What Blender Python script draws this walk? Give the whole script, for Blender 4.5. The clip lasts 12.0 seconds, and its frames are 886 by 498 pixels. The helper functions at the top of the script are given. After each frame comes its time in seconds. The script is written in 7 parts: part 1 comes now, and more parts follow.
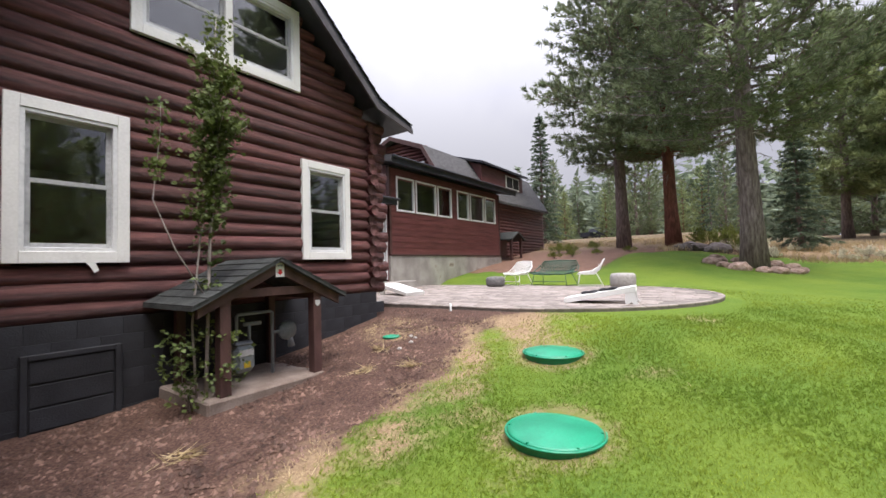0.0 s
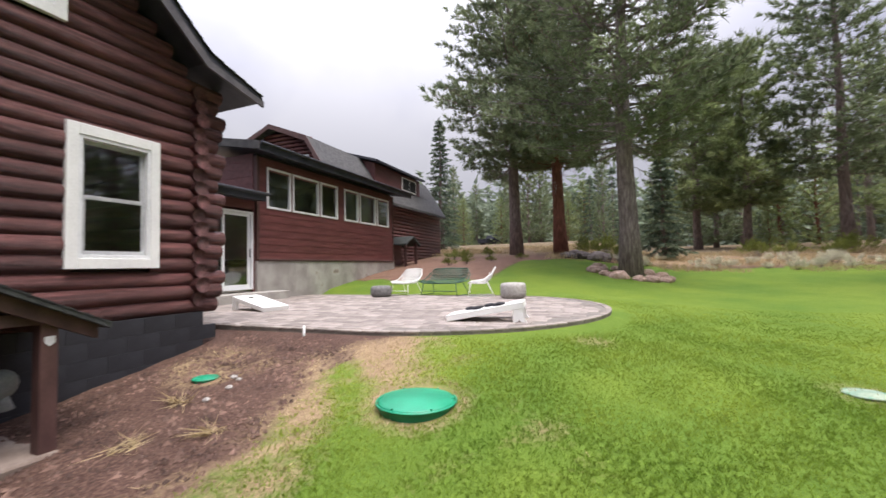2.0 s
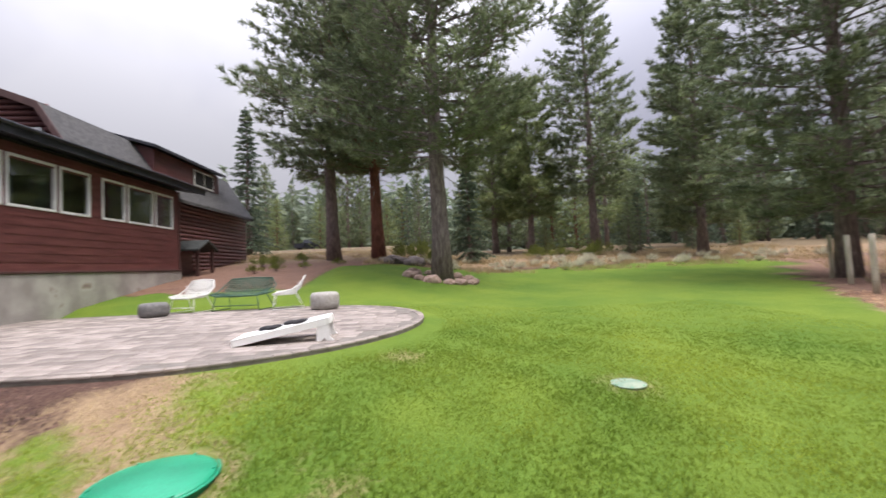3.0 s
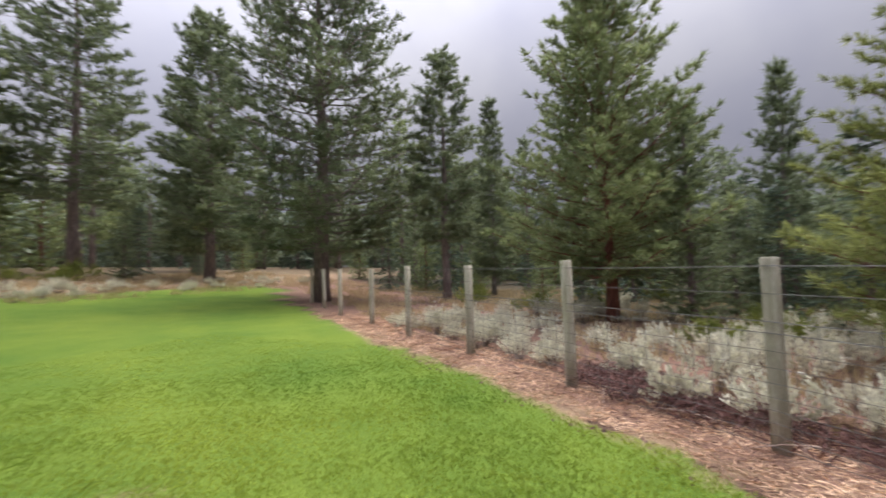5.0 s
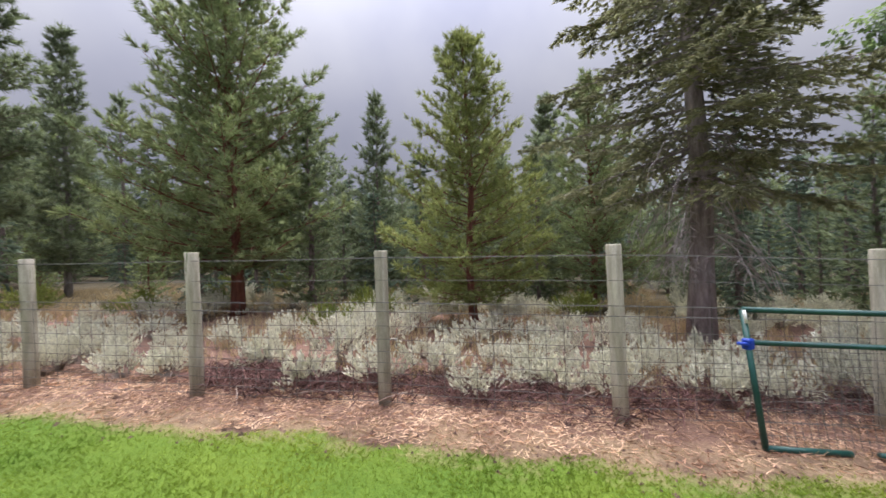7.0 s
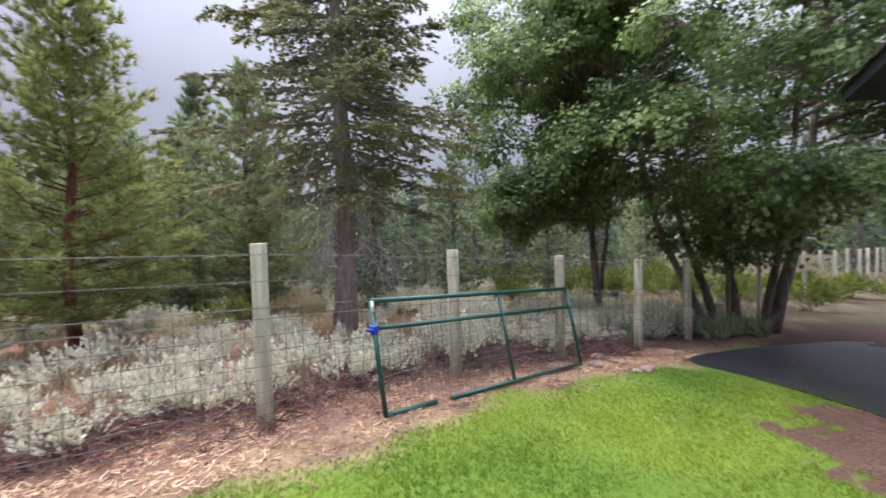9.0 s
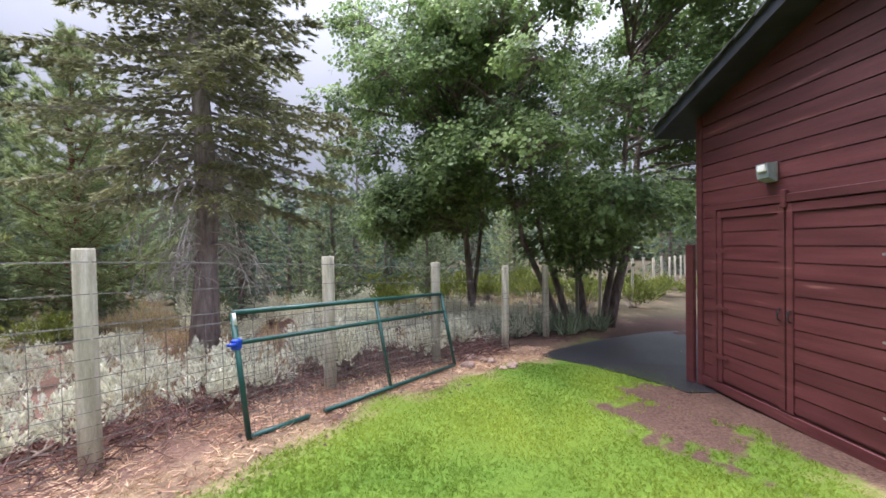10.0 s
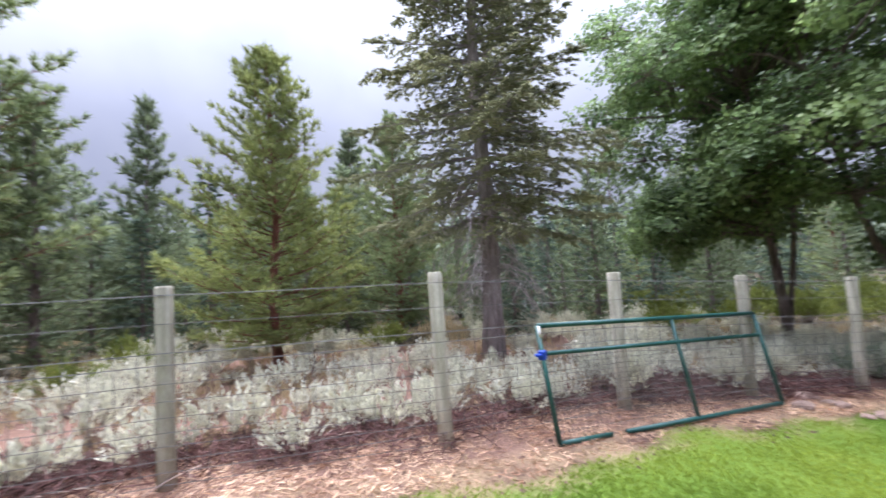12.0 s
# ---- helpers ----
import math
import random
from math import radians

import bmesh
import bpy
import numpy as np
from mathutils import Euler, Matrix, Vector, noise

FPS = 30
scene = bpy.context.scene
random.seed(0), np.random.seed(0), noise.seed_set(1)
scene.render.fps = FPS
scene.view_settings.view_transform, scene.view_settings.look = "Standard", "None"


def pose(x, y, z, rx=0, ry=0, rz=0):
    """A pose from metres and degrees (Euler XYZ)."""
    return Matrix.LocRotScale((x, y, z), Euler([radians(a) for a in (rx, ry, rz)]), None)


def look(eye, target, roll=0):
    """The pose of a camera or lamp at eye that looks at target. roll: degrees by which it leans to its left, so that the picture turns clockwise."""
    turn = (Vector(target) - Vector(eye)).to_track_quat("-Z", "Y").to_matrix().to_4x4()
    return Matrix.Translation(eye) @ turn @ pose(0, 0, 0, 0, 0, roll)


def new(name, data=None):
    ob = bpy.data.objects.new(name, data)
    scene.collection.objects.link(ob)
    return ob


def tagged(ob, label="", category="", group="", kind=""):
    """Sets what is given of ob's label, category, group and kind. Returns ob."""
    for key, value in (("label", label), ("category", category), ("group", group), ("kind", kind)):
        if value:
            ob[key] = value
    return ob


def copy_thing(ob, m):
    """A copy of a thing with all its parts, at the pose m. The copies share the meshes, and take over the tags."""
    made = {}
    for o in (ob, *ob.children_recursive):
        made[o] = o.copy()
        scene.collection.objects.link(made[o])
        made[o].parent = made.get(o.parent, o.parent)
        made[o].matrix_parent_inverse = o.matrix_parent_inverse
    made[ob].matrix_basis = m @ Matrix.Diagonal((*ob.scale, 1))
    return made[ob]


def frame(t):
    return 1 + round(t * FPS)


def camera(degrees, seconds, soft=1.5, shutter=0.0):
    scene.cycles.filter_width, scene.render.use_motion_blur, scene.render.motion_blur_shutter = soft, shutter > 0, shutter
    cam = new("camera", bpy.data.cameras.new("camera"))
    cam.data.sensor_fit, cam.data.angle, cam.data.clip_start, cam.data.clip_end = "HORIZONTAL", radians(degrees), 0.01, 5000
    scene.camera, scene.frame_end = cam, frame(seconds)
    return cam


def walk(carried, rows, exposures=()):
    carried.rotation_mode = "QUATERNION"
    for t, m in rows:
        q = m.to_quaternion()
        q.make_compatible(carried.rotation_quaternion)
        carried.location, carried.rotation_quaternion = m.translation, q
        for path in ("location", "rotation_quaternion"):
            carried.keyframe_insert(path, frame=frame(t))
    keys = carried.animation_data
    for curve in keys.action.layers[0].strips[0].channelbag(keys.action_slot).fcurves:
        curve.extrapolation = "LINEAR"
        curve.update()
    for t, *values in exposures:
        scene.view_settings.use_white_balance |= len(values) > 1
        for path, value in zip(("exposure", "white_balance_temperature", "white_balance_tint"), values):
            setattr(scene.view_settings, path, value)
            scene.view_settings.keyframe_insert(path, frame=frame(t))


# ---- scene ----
cam = camera(94.8, 12.0, soft=1.5, shutter=0.28)
PATH = [
    (0, (0.124, -0.027, 1.501), (-1.04, 1.597, 1.581), -1.7),
    (0.5, (-0.014, 0.355, 1.531), (-1.137, 2.007, 1.62), -1.4),
    (1, (-0.073, 0.712, 1.56), (-1.116, 2.414, 1.676), -1.3),
    (1.5, (-0.053, 1.111, 1.593), (-1.009, 2.865, 1.694), -1.2),
    (2, (-0.095, 1.459, 1.592), (-0.846, 3.31, 1.68), -1.3),
    (2.5, (-0.128, 1.818, 1.638), (-0.498, 3.781, 1.727), -1.9),
    (2.7, (-0.093, 1.947, 1.646), (-0.279, 3.936, 1.73), -2.1),
    (4.3, (0.28, 3.027, 1.692), (1.571, 4.553, 1.758), -2.6),
    (4.5, (0.344, 3.119, 1.745), (1.808, 4.48, 1.82), -1.7),
    (5, (0.484, 3.256, 1.783), (2.301, 4.085, 1.893), -1.7),
    (5.5, (0.565, 3.369, 1.808), (2.555, 3.548, 1.901), -2.1),
    (6, (0.579, 3.443, 1.833), (2.541, 3.055, 1.88), -2.3),
    (6.5, (0.598, 3.427, 1.825), (2.48, 2.75, 1.839), -2.0),
    (6.7, (0.602, 3.427, 1.823), (2.458, 2.683, 1.831), -2.0),
    (8.3, (0.615, 3.283, 1.783), (1.847, 1.708, 1.736), -2.2),
    (8.5, (0.614, 3.249, 1.788), (1.688, 1.562, 1.74), -2.0),
    (9, (0.619, 3.214, 1.781), (1.285, 1.329, 1.743), -1.4),
    (9.5, (0.59, 3.225, 1.793), (0.913, 1.251, 1.764), -1.0),
    (10, (0.557, 3.22, 1.79), (0.662, 1.223, 1.771), -0.8),
    (10.5, (0.534, 3.219, 1.794), (0.564, 1.219, 1.785), -0.3),
    (11, (0.571, 3.235, 1.79), (0.752, 1.243, 1.793), -0.1),
    (11.5, (0.728, 3.314, 1.785), (1.421, 1.439, 1.844), -1.9),
    (12, (0.882, 3.47, 1.795), (2.079, 1.872, 1.91), -3.5),
]
walk(cam, [(t, look(e, g, r)) for t, e, g, r in PATH], [(0, 0.82, 6500, 13.5), (2.7, 0.76, 6550, 13.5), (4.3, 0.6, 6550, 13.5), (6.7, 0.79, 6400, 13.5), (8.3, 1.02, 6200, 14), (10.5, 1.36, 6050, 15), (11, 1.36, 6000, 15), (11.5, 1.46, 5850, 15), (12, 1.36, 5800, 15)])

# ---- light ----
world = bpy.data.worlds.new("overcast_sky")
scene.world = world
world.use_nodes = True
wn, wl = world.node_tree.nodes, world.node_tree.links
bg = wn["Background"]
sky = wn.new("ShaderNodeTexSky")
sky.sky_type, sky.sun_disc = "NISHITA", False
sky.sun_elevation, sky.sun_rotation = radians(70), radians(122)
cloud = wn.new("ShaderNodeTexNoise")
cloud.inputs["Scale"].default_value, cloud.inputs["Detail"].default_value, cloud.inputs["Roughness"].default_value = 1.7, 5, 0.5
ramp = wn.new("ShaderNodeValToRGB")
ramp.color_ramp.elements[0].position, ramp.color_ramp.elements[0].color = 0.36, (6.1, 6.3, 7.8, 1)
ramp.color_ramp.elements[1].position, ramp.color_ramp.elements[1].color = 0.64, (8.6, 8.7, 9.5, 1)
mixn = wn.new("ShaderNodeMix")
mixn.data_type = "RGBA"
mixn.inputs["Factor"].default_value = 0.93
wvec, wturn = wn.new("ShaderNodeTexCoord"), wn.new("ShaderNodeMapping")
wturn.inputs["Rotation"].default_value = (0, 0, radians(200))
wl.new(wvec.outputs["Generated"], wturn.inputs["Vector"])
wl.new(wturn.outputs["Vector"], cloud.inputs["Vector"])
wl.new(cloud.outputs["Fac"], ramp.inputs["Fac"])
wl.new(sky.outputs["Color"], mixn.inputs["A"])
wl.new(ramp.outputs["Color"], mixn.inputs["B"])
# an overcast sky is far brighter overhead than at the horizon
wco, wsep, wgrad, wmul = wn.new("ShaderNodeTexCoord"), wn.new("ShaderNodeSeparateXYZ"), wn.new("ShaderNodeMapRange"), wn.new("ShaderNodeVectorMath")
wpow, wclip = wn.new("ShaderNodeMath"), wn.new("ShaderNodeClamp")
wpow.operation = "POWER"
wpow.inputs[1].default_value = 3.0
wgrad.inputs["From Min"].default_value, wgrad.inputs["From Max"].default_value = 0.0, 1.0
wgrad.inputs["To Min"].default_value, wgrad.inputs["To Max"].default_value = 0.45, 5.5
wmul.operation = "SCALE"
wl.new(wco.outputs["Generated"], wsep.inputs["Vector"])
wl.new(wsep.outputs["Z"], wclip.inputs["Value"])
wl.new(wclip.outputs["Result"], wpow.inputs[0])
wl.new(wpow.outputs[0], wgrad.inputs["Value"])
wl.new(mixn.outputs["Result"], wmul.inputs[0])
wl.new(wgrad.outputs["Result"], wmul.inputs["Scale"])
# thinner cloud to the north
wdot, wside, wnorth = wn.new("ShaderNodeVectorMath"), wn.new("ShaderNodeMapRange"), wn.new("ShaderNodeVectorMath")
wdot.operation, wnorth.operation = "DOT_PRODUCT", "SCALE"
wdot.inputs[1].default_value = (-0.35, 0.94, 0)
wside.inputs["From Min"].default_value, wside.inputs["From Max"].default_value = -0.1, 0.9
wside.inputs["To Min"].default_value, wside.inputs["To Max"].default_value = 0.60, 0.85
wl.new(wco.outputs["Generated"], wdot.inputs[0])
wl.new(wdot.outputs["Value"], wside.inputs["Value"])
wl.new(wmul.outputs["Vector"], wnorth.inputs[0])
wl.new(wside.outputs["Result"], wnorth.inputs["Scale"])
wl.new(wnorth.outputs["Vector"], bg.inputs["Color"])
bg.inputs["Strength"].default_value = 0.10
sun = new("sun", bpy.data.lights.new("sun", "SUN"))
sun.data.energy, sun.data.angle, sun.data.color = 2.6, radians(30), (1, 0.95, 0.86)
sun.matrix_world = look((13, -8, 43), (0, 0, 0))


# ---- materials ----
def mat(name, c1, c2=None, scale=8.0, rough=0.8, bump=0.3, bscale=60.0, metal=0.0, stretch=(1, 1, 1), rnd=0.0, dist=0.01, spec=0.5, c3=None):
    """A surface: two colours in noise patches, a fine grain in the relief, and some change from piece to piece."""
    m = bpy.data.materials.new(name)
    m.use_nodes = True
    n, l = m.node_tree.nodes, m.node_tree.links
    b = n["Principled BSDF"]
    b.inputs["Roughness"].default_value, b.inputs["Metallic"].default_value = rough, metal
    b.inputs["Specular IOR Level"].default_value = spec
    co = n.new("ShaderNodeTexCoord")
    mp = n.new("ShaderNodeMapping")
    mp.inputs["Scale"].default_value = stretch
    l.new(co.outputs["Object"], mp.inputs["Vector"])
    n1 = n.new("ShaderNodeTexNoise")
    n1.inputs["Scale"].default_value, n1.inputs["Detail"].default_value = scale, 6
    n2 = n.new("ShaderNodeTexNoise")
    n2.inputs["Scale"].default_value, n2.inputs["Detail"].default_value = bscale, 4
    l.new(mp.outputs["Vector"], n1.inputs["Vector"])
    l.new(mp.outputs["Vector"], n2.inputs["Vector"])
    r = n.new("ShaderNodeValToRGB")
    c2 = c2 or tuple(min(1, v * 1.35) for v in c1)
    r.color_ramp.elements[0].position, r.color_ramp.elements[0].color = 0.35, (*c1, 1)
    r.color_ramp.elements[1].position, r.color_ramp.elements[1].color = 0.65, (*c2, 1)
    if c3:
        e = r.color_ramp.elements.new(0.74)
        e.color = (*c3, 1)
    l.new(n1.outputs["Fac"], r.inputs["Fac"])
    g = n.new("ShaderNodeMix")
    g.data_type, g.blend_type = "RGBA", "OVERLAY"
    g.inputs["Factor"].default_value = 0.45
    l.new(r.outputs["Color"], g.inputs["A"])
    l.new(n2.outputs["Fac"], g.inputs["B"])
    out = g.outputs["Result"]
    if rnd:
        oi = n.new("ShaderNodeObjectInfo")
        ge = n.new("ShaderNodeNewGeometry")
        ad = n.new("ShaderNodeMath")
        l.new(oi.outputs["Random"], ad.inputs[0])
        l.new(ge.outputs["Random Per Island"], ad.inputs[1])
        fr = n.new("ShaderNodeMath")
        fr.operation = "FRACT"
        l.new(ad.outputs[0], fr.inputs[0])
        mr = n.new("ShaderNodeMapRange")
        mr.inputs["To Min"].default_value, mr.inputs["To Max"].default_value = 1 - rnd, 1 + rnd
        l.new(fr.outputs[0], mr.inputs["Value"])
        hs = n.new("ShaderNodeHueSaturation")
        l.new(out, hs.inputs["Color"])
        l.new(mr.outputs["Result"], hs.inputs["Value"])
        out = hs.outputs["Color"]
    l.new(out, b.inputs["Base Color"])
    bp = n.new("ShaderNodeBump")
    bp.inputs["Strength"].default_value, bp.inputs["Distance"].default_value = bump, dist
    l.new(n2.outputs["Fac"], bp.inputs["Height"])
    l.new(bp.outputs["Normal"], b.inputs["Normal"])
    return m


def leaf_mat(name, c1, c2, rnd=0.35, rough=0.55, trans=0.35, scale=0.9):
    m = mat(name, c1, c2, scale=scale, rough=rough, bump=0.0, rnd=rnd, spec=0.3)
    n, l = m.node_tree.nodes, m.node_tree.links
    b = n["Principled BSDF"]
    t = n.new("ShaderNodeBsdfTranslucent")
    src = b.inputs["Base Color"].links[0].from_socket
    l.new(src, t.inputs["Color"])
    ms = n.new("ShaderNodeMixShader")
    ms.inputs["Fac"].default_value = trans
    l.new(b.outputs["BSDF"], ms.inputs[1])
    l.new(t.outputs["BSDF"], ms.inputs[2])
    l.new(ms.outputs["Shader"], n["Material Output"].inputs["Surface"])
    return m


M = {
    "log": mat("stained_log", (0.080, 0.028, 0.028), (0.195, 0.074, 0.069), 3.2, 0.5, 1.0, 34, stretch=(7, 0.6, 7), rnd=0.3, dist=0.02, c3=(0.21, 0.085, 0.07)),
    "logend": mat("cut_log_end", (0.045, 0.014, 0.014), (0.10, 0.035, 0.03), 9, 0.7, 0.6, 60),
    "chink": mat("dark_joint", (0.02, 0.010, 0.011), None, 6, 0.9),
    "redwood": mat("red_painted_board", (0.095, 0.029, 0.028), (0.150, 0.051, 0.049), 2.5, 0.5, 0.35, 50, stretch=(5, 0.5, 5), rnd=0.10),
    "barnred": mat("barn_red_paint", (0.078, 0.019, 0.022), (0.125, 0.037, 0.040), 2.2, 0.42, 0.35, 45, stretch=(4, 0.5, 6), rnd=0.12, c3=(0.27, 0.115, 0.10)),
    "browntrim": mat("brown_trim", (0.06, 0.028, 0.026), (0.10, 0.05, 0.045), 4, 0.6, 0.3, 50, stretch=(2, 2, 0.6)),
    "white": mat("white_paint", (0.74, 0.74, 0.73), (0.82, 0.82, 0.80), 2, 0.45, 0.15, 40),
    "vinyl": mat("white_vinyl", (0.66, 0.67, 0.68), (0.74, 0.75, 0.76), 3, 0.35, 0.05, 30),
    "sashgrey": mat("grey_sash_vinyl", (0.36, 0.365, 0.375), (0.46, 0.465, 0.475), 3, 0.4, 0.05, 30),
    "darkroof": mat("black_metal_roof", (0.018, 0.019, 0.026), (0.04, 0.042, 0.055), 3, 0.45, 0.2, 60),
    "rake": mat("grey_painted_rake", (0.060, 0.054, 0.062), (0.115, 0.104, 0.115), 4, 0.6, 0.3, 50),
    "shingle": mat("asphalt_shingle", (0.045, 0.044, 0.047), (0.085, 0.083, 0.085), 7, 0.95, 0.8, 180, rnd=0.28),
    "shingle2": mat("dark_shingle", (0.024, 0.027, 0.027), (0.05, 0.055, 0.053), 7, 0.9, 0.8, 180, rnd=0.3),
    "found": mat("black_block_wall", (0.011, 0.011, 0.015), (0.026, 0.027, 0.034), 2.5, 0.75, 0.5, 60, rnd=0.06),
    "conc": mat("weathered_concrete", (0.27, 0.25, 0.23), (0.42, 0.40, 0.37), 1.6, 0.9, 0.4, 70, c3=(0.22, 0.17, 0.14)),
    "padconc": mat("stained_concrete", (0.16, 0.12, 0.10), (0.28, 0.23, 0.20), 3, 0.95, 0.5, 60),
    "paver": mat("paver", (0.20, 0.168, 0.150), (0.305, 0.265, 0.24), 5, 0.9, 0.5, 90, rnd=0.32),
    "joint": mat("paver_joint", (0.13, 0.115, 0.10), (0.2, 0.18, 0.16), 8, 0.95),
    "lid": mat("green_plastic", (0.006, 0.20, 0.105), (0.012, 0.28, 0.15), 3, 0.38, 0.2, 90),
    "lidpale": mat("faded_green_plastic", (0.15, 0.24, 0.17), (0.27, 0.32, 0.23), 6, 0.6, 0.2, 60),
    "post": mat("weathered_post", (0.31, 0.285, 0.21), (0.53, 0.49, 0.395), 3, 0.9, 0.7, 40, stretch=(6, 6, 0.6), rnd=0.2, c3=(0.20, 0.22, 0.13)),
    "wire": mat("galvanised_wire", (0.10, 0.095, 0.085), (0.17, 0.16, 0.145), 8, 0.7, 0.1, 60),
    "gate": mat("green_gate_paint", (0.008, 0.055, 0.045), (0.016, 0.085, 0.07), 4, 0.4, 0.15, 60),
    "blue": mat("blue_strap", (0.01, 0.05, 0.40), (0.02, 0.08, 0.5), 6, 0.5),
    "steel": mat("zinc_steel", (0.42, 0.43, 0.44), (0.6, 0.61, 0.62), 8, 0.35, 0.1, 80, metal=0.9),
    "greymetal": mat("grey_meter_paint", (0.20, 0.23, 0.25), (0.30, 0.33, 0.35), 5, 0.5, 0.1, 60),
    "bark": mat("pine_bark", (0.135, 0.100, 0.093), (0.30, 0.232, 0.215), 5, 0.95, 1.0, 26, stretch=(3, 3, 0.6), dist=0.04, c3=(0.26, 0.21, 0.2)),
    "barkpurple": mat("weathered_pine_bark", (0.135, 0.102, 0.100), (0.33, 0.27, 0.262), 5, 0.95, 1.0, 26, stretch=(3, 3, 0.6), dist=0.04, c3=(0.38, 0.34, 0.33)),
    "barkgrey": mat("grey_bark", (0.15, 0.13, 0.12), (0.33, 0.30, 0.28), 5, 0.95, 1.0, 26, stretch=(3, 3, 0.6), dist=0.04),
    "barkred": mat("red_pine_bark", (0.13, 0.05, 0.035), (0.26, 0.10, 0.07), 4, 0.95, 1.0, 20, stretch=(3, 3, 0.6), dist=0.05),
    "firbark": mat("fir_bark", (0.25, 0.205, 0.20), (0.46, 0.395, 0.385), 5, 0.95, 1.0, 26, stretch=(3, 3, 0.6), dist=0.04),
    "twig": mat("dead_twig", (0.27, 0.23, 0.215), (0.46, 0.41, 0.385), 5, 0.9),
    "needle": leaf_mat("pine_needle", (0.150, 0.190, 0.108), (0.268, 0.315, 0.172), trans=0.45),
    "needle3": leaf_mat("yellow_pine_needle", (0.215, 0.248, 0.088), (0.37, 0.41, 0.145), trans=0.45),
    "needle2": leaf_mat("young_pine_needle", (0.192, 0.242, 0.112), (0.340, 0.395, 0.178), trans=0.45),
    "spruce": leaf_mat("spruce_needle", (0.108, 0.150, 0.110), (0.188, 0.245, 0.160), trans=0.45),
    "fir": leaf_mat("fir_needle", (0.225, 0.232, 0.128), (0.40, 0.40, 0.22), trans=0.45),
    "maple": leaf_mat("maple_leaf", (0.140, 0.212, 0.088), (0.290, 0.385, 0.150), rnd=0.4, trans=0.5, rough=0.36),
    "sapling": leaf_mat("sapling_leaf", (0.075, 0.110, 0.036), (0.165, 0.205, 0.062), rnd=0.4, trans=0.4),
    "sage": leaf_mat("sagebrush_leaf", (0.59, 0.585, 0.46), (0.84, 0.82, 0.67), rnd=0.3, trans=0.25),
    "sagewood": mat("sagebrush_stem", (0.12, 0.095, 0.08), (0.24, 0.20, 0.17), 6, 0.9, rnd=0.3),
    "deadwood": mat("red_brown_dead_twig", (0.060, 0.026, 0.023), (0.155, 0.075, 0.062), 5, 0.9, 0.4, 60, rnd=0.45),
    "palewood": mat("bleached_branch", (0.28, 0.20, 0.16), (0.48, 0.37, 0.30), 5, 0.9, 0.4, 60, stretch=(3, 3, 3), rnd=0.3),
    "iris": leaf_mat("iris_leaf", (0.24, 0.30, 0.19), (0.40, 0.46, 0.31), rnd=0.3),
    # air haze of the distance is mixed into this needle colour
    "farwood": leaf_mat("hazy_far_needle", (0.155, 0.195, 0.135), (0.27, 0.32, 0.22), trans=0.45),
    "bush": leaf_mat("bush_leaf", (0.13, 0.165, 0.042), (0.30, 0.33, 0.08), rnd=0.3),
    "grass": leaf_mat("lawn_blade", (0.132, 0.228, 0.026), (0.340, 0.412, 0.062), rnd=0.26, trans=0.5, scale=0.5),
    "straw": leaf_mat("dry_grass", (0.38, 0.29, 0.15), (0.55, 0.44, 0.26), rnd=0.3, trans=0.3),
    "rock": mat("ring_stone", (0.24, 0.15, 0.11), (0.40, 0.30, 0.25), 4, 0.9, 0.6, 40, rnd=0.3),
    "lava": mat("dark_stone", (0.10, 0.08, 0.075), (0.20, 0.17, 0.16), 4, 0.95, 0.6, 40, rnd=0.3),
    "wicker": mat("white_cord", (0.68, 0.68, 0.66), (0.8, 0.8, 0.78), 20, 0.7, 0.4, 120),
    "wickergreen": mat("green_cord", (0.03, 0.085, 0.06), (0.055, 0.12, 0.085), 20, 0.6, 0.4, 120),
    "pouf": mat("knitted_grey", (0.30, 0.285, 0.265), (0.40, 0.38, 0.35), 15, 0.95, 0.8, 120),
    "poufdark": mat("knitted_dark_grey", (0.13, 0.125, 0.125), (0.19, 0.185, 0.18), 15, 0.95, 0.8, 120),
    "bag": mat("black_bean_bag", (0.018, 0.018, 0.02), (0.035, 0.035, 0.04), 20, 0.95, 0.4, 120),
    "asphalt": mat("wet_asphalt", (0.011, 0.011, 0.013), (0.026, 0.026, 0.030), 0.9, 0.45, 0.5, 180, spec=0.28),
    # indoor shade put into the colour, for rooms behind glass
    "dark": mat("unlit_room_black", (0.012, 0.013, 0.014), (0.03, 0.03, 0.032), 2, 0.9),
    "curtain": mat("pale_curtain", (0.10, 0.12, 0.12), (0.22, 0.24, 0.24), 2, 0.9, stretch=(1, 6, 0.3)),
    "red": mat("red_print", (0.55, 0.02, 0.03), (0.6, 0.03, 0.04), 6, 0.5),
    "yellow": mat("yellow_print", (0.6, 0.42, 0.03), None, 6, 0.5),
    "truck": mat("dark_car_paint", (0.02, 0.022, 0.028), (0.03, 0.032, 0.04), 2, 0.25, 0.0),
    "tyre": mat("tyre_rubber", (0.015, 0.015, 0.015), None, 5, 0.9),
}


def glass_mat():
    m = bpy.data.materials.new("window_glass")
    m.use_nodes = True
    n, l = m.node_tree.nodes, m.node_tree.links
    b = n["Principled BSDF"]
    b.inputs["Base Color"].default_value = (0.9, 0.93, 0.92, 1)
    b.inputs["Roughness"].default_value = 0.02
    b.inputs["Transmission Weight"].default_value = 1.0
    b.inputs["IOR"].default_value = 2.1
    return m


M["glass"] = glass_mat()


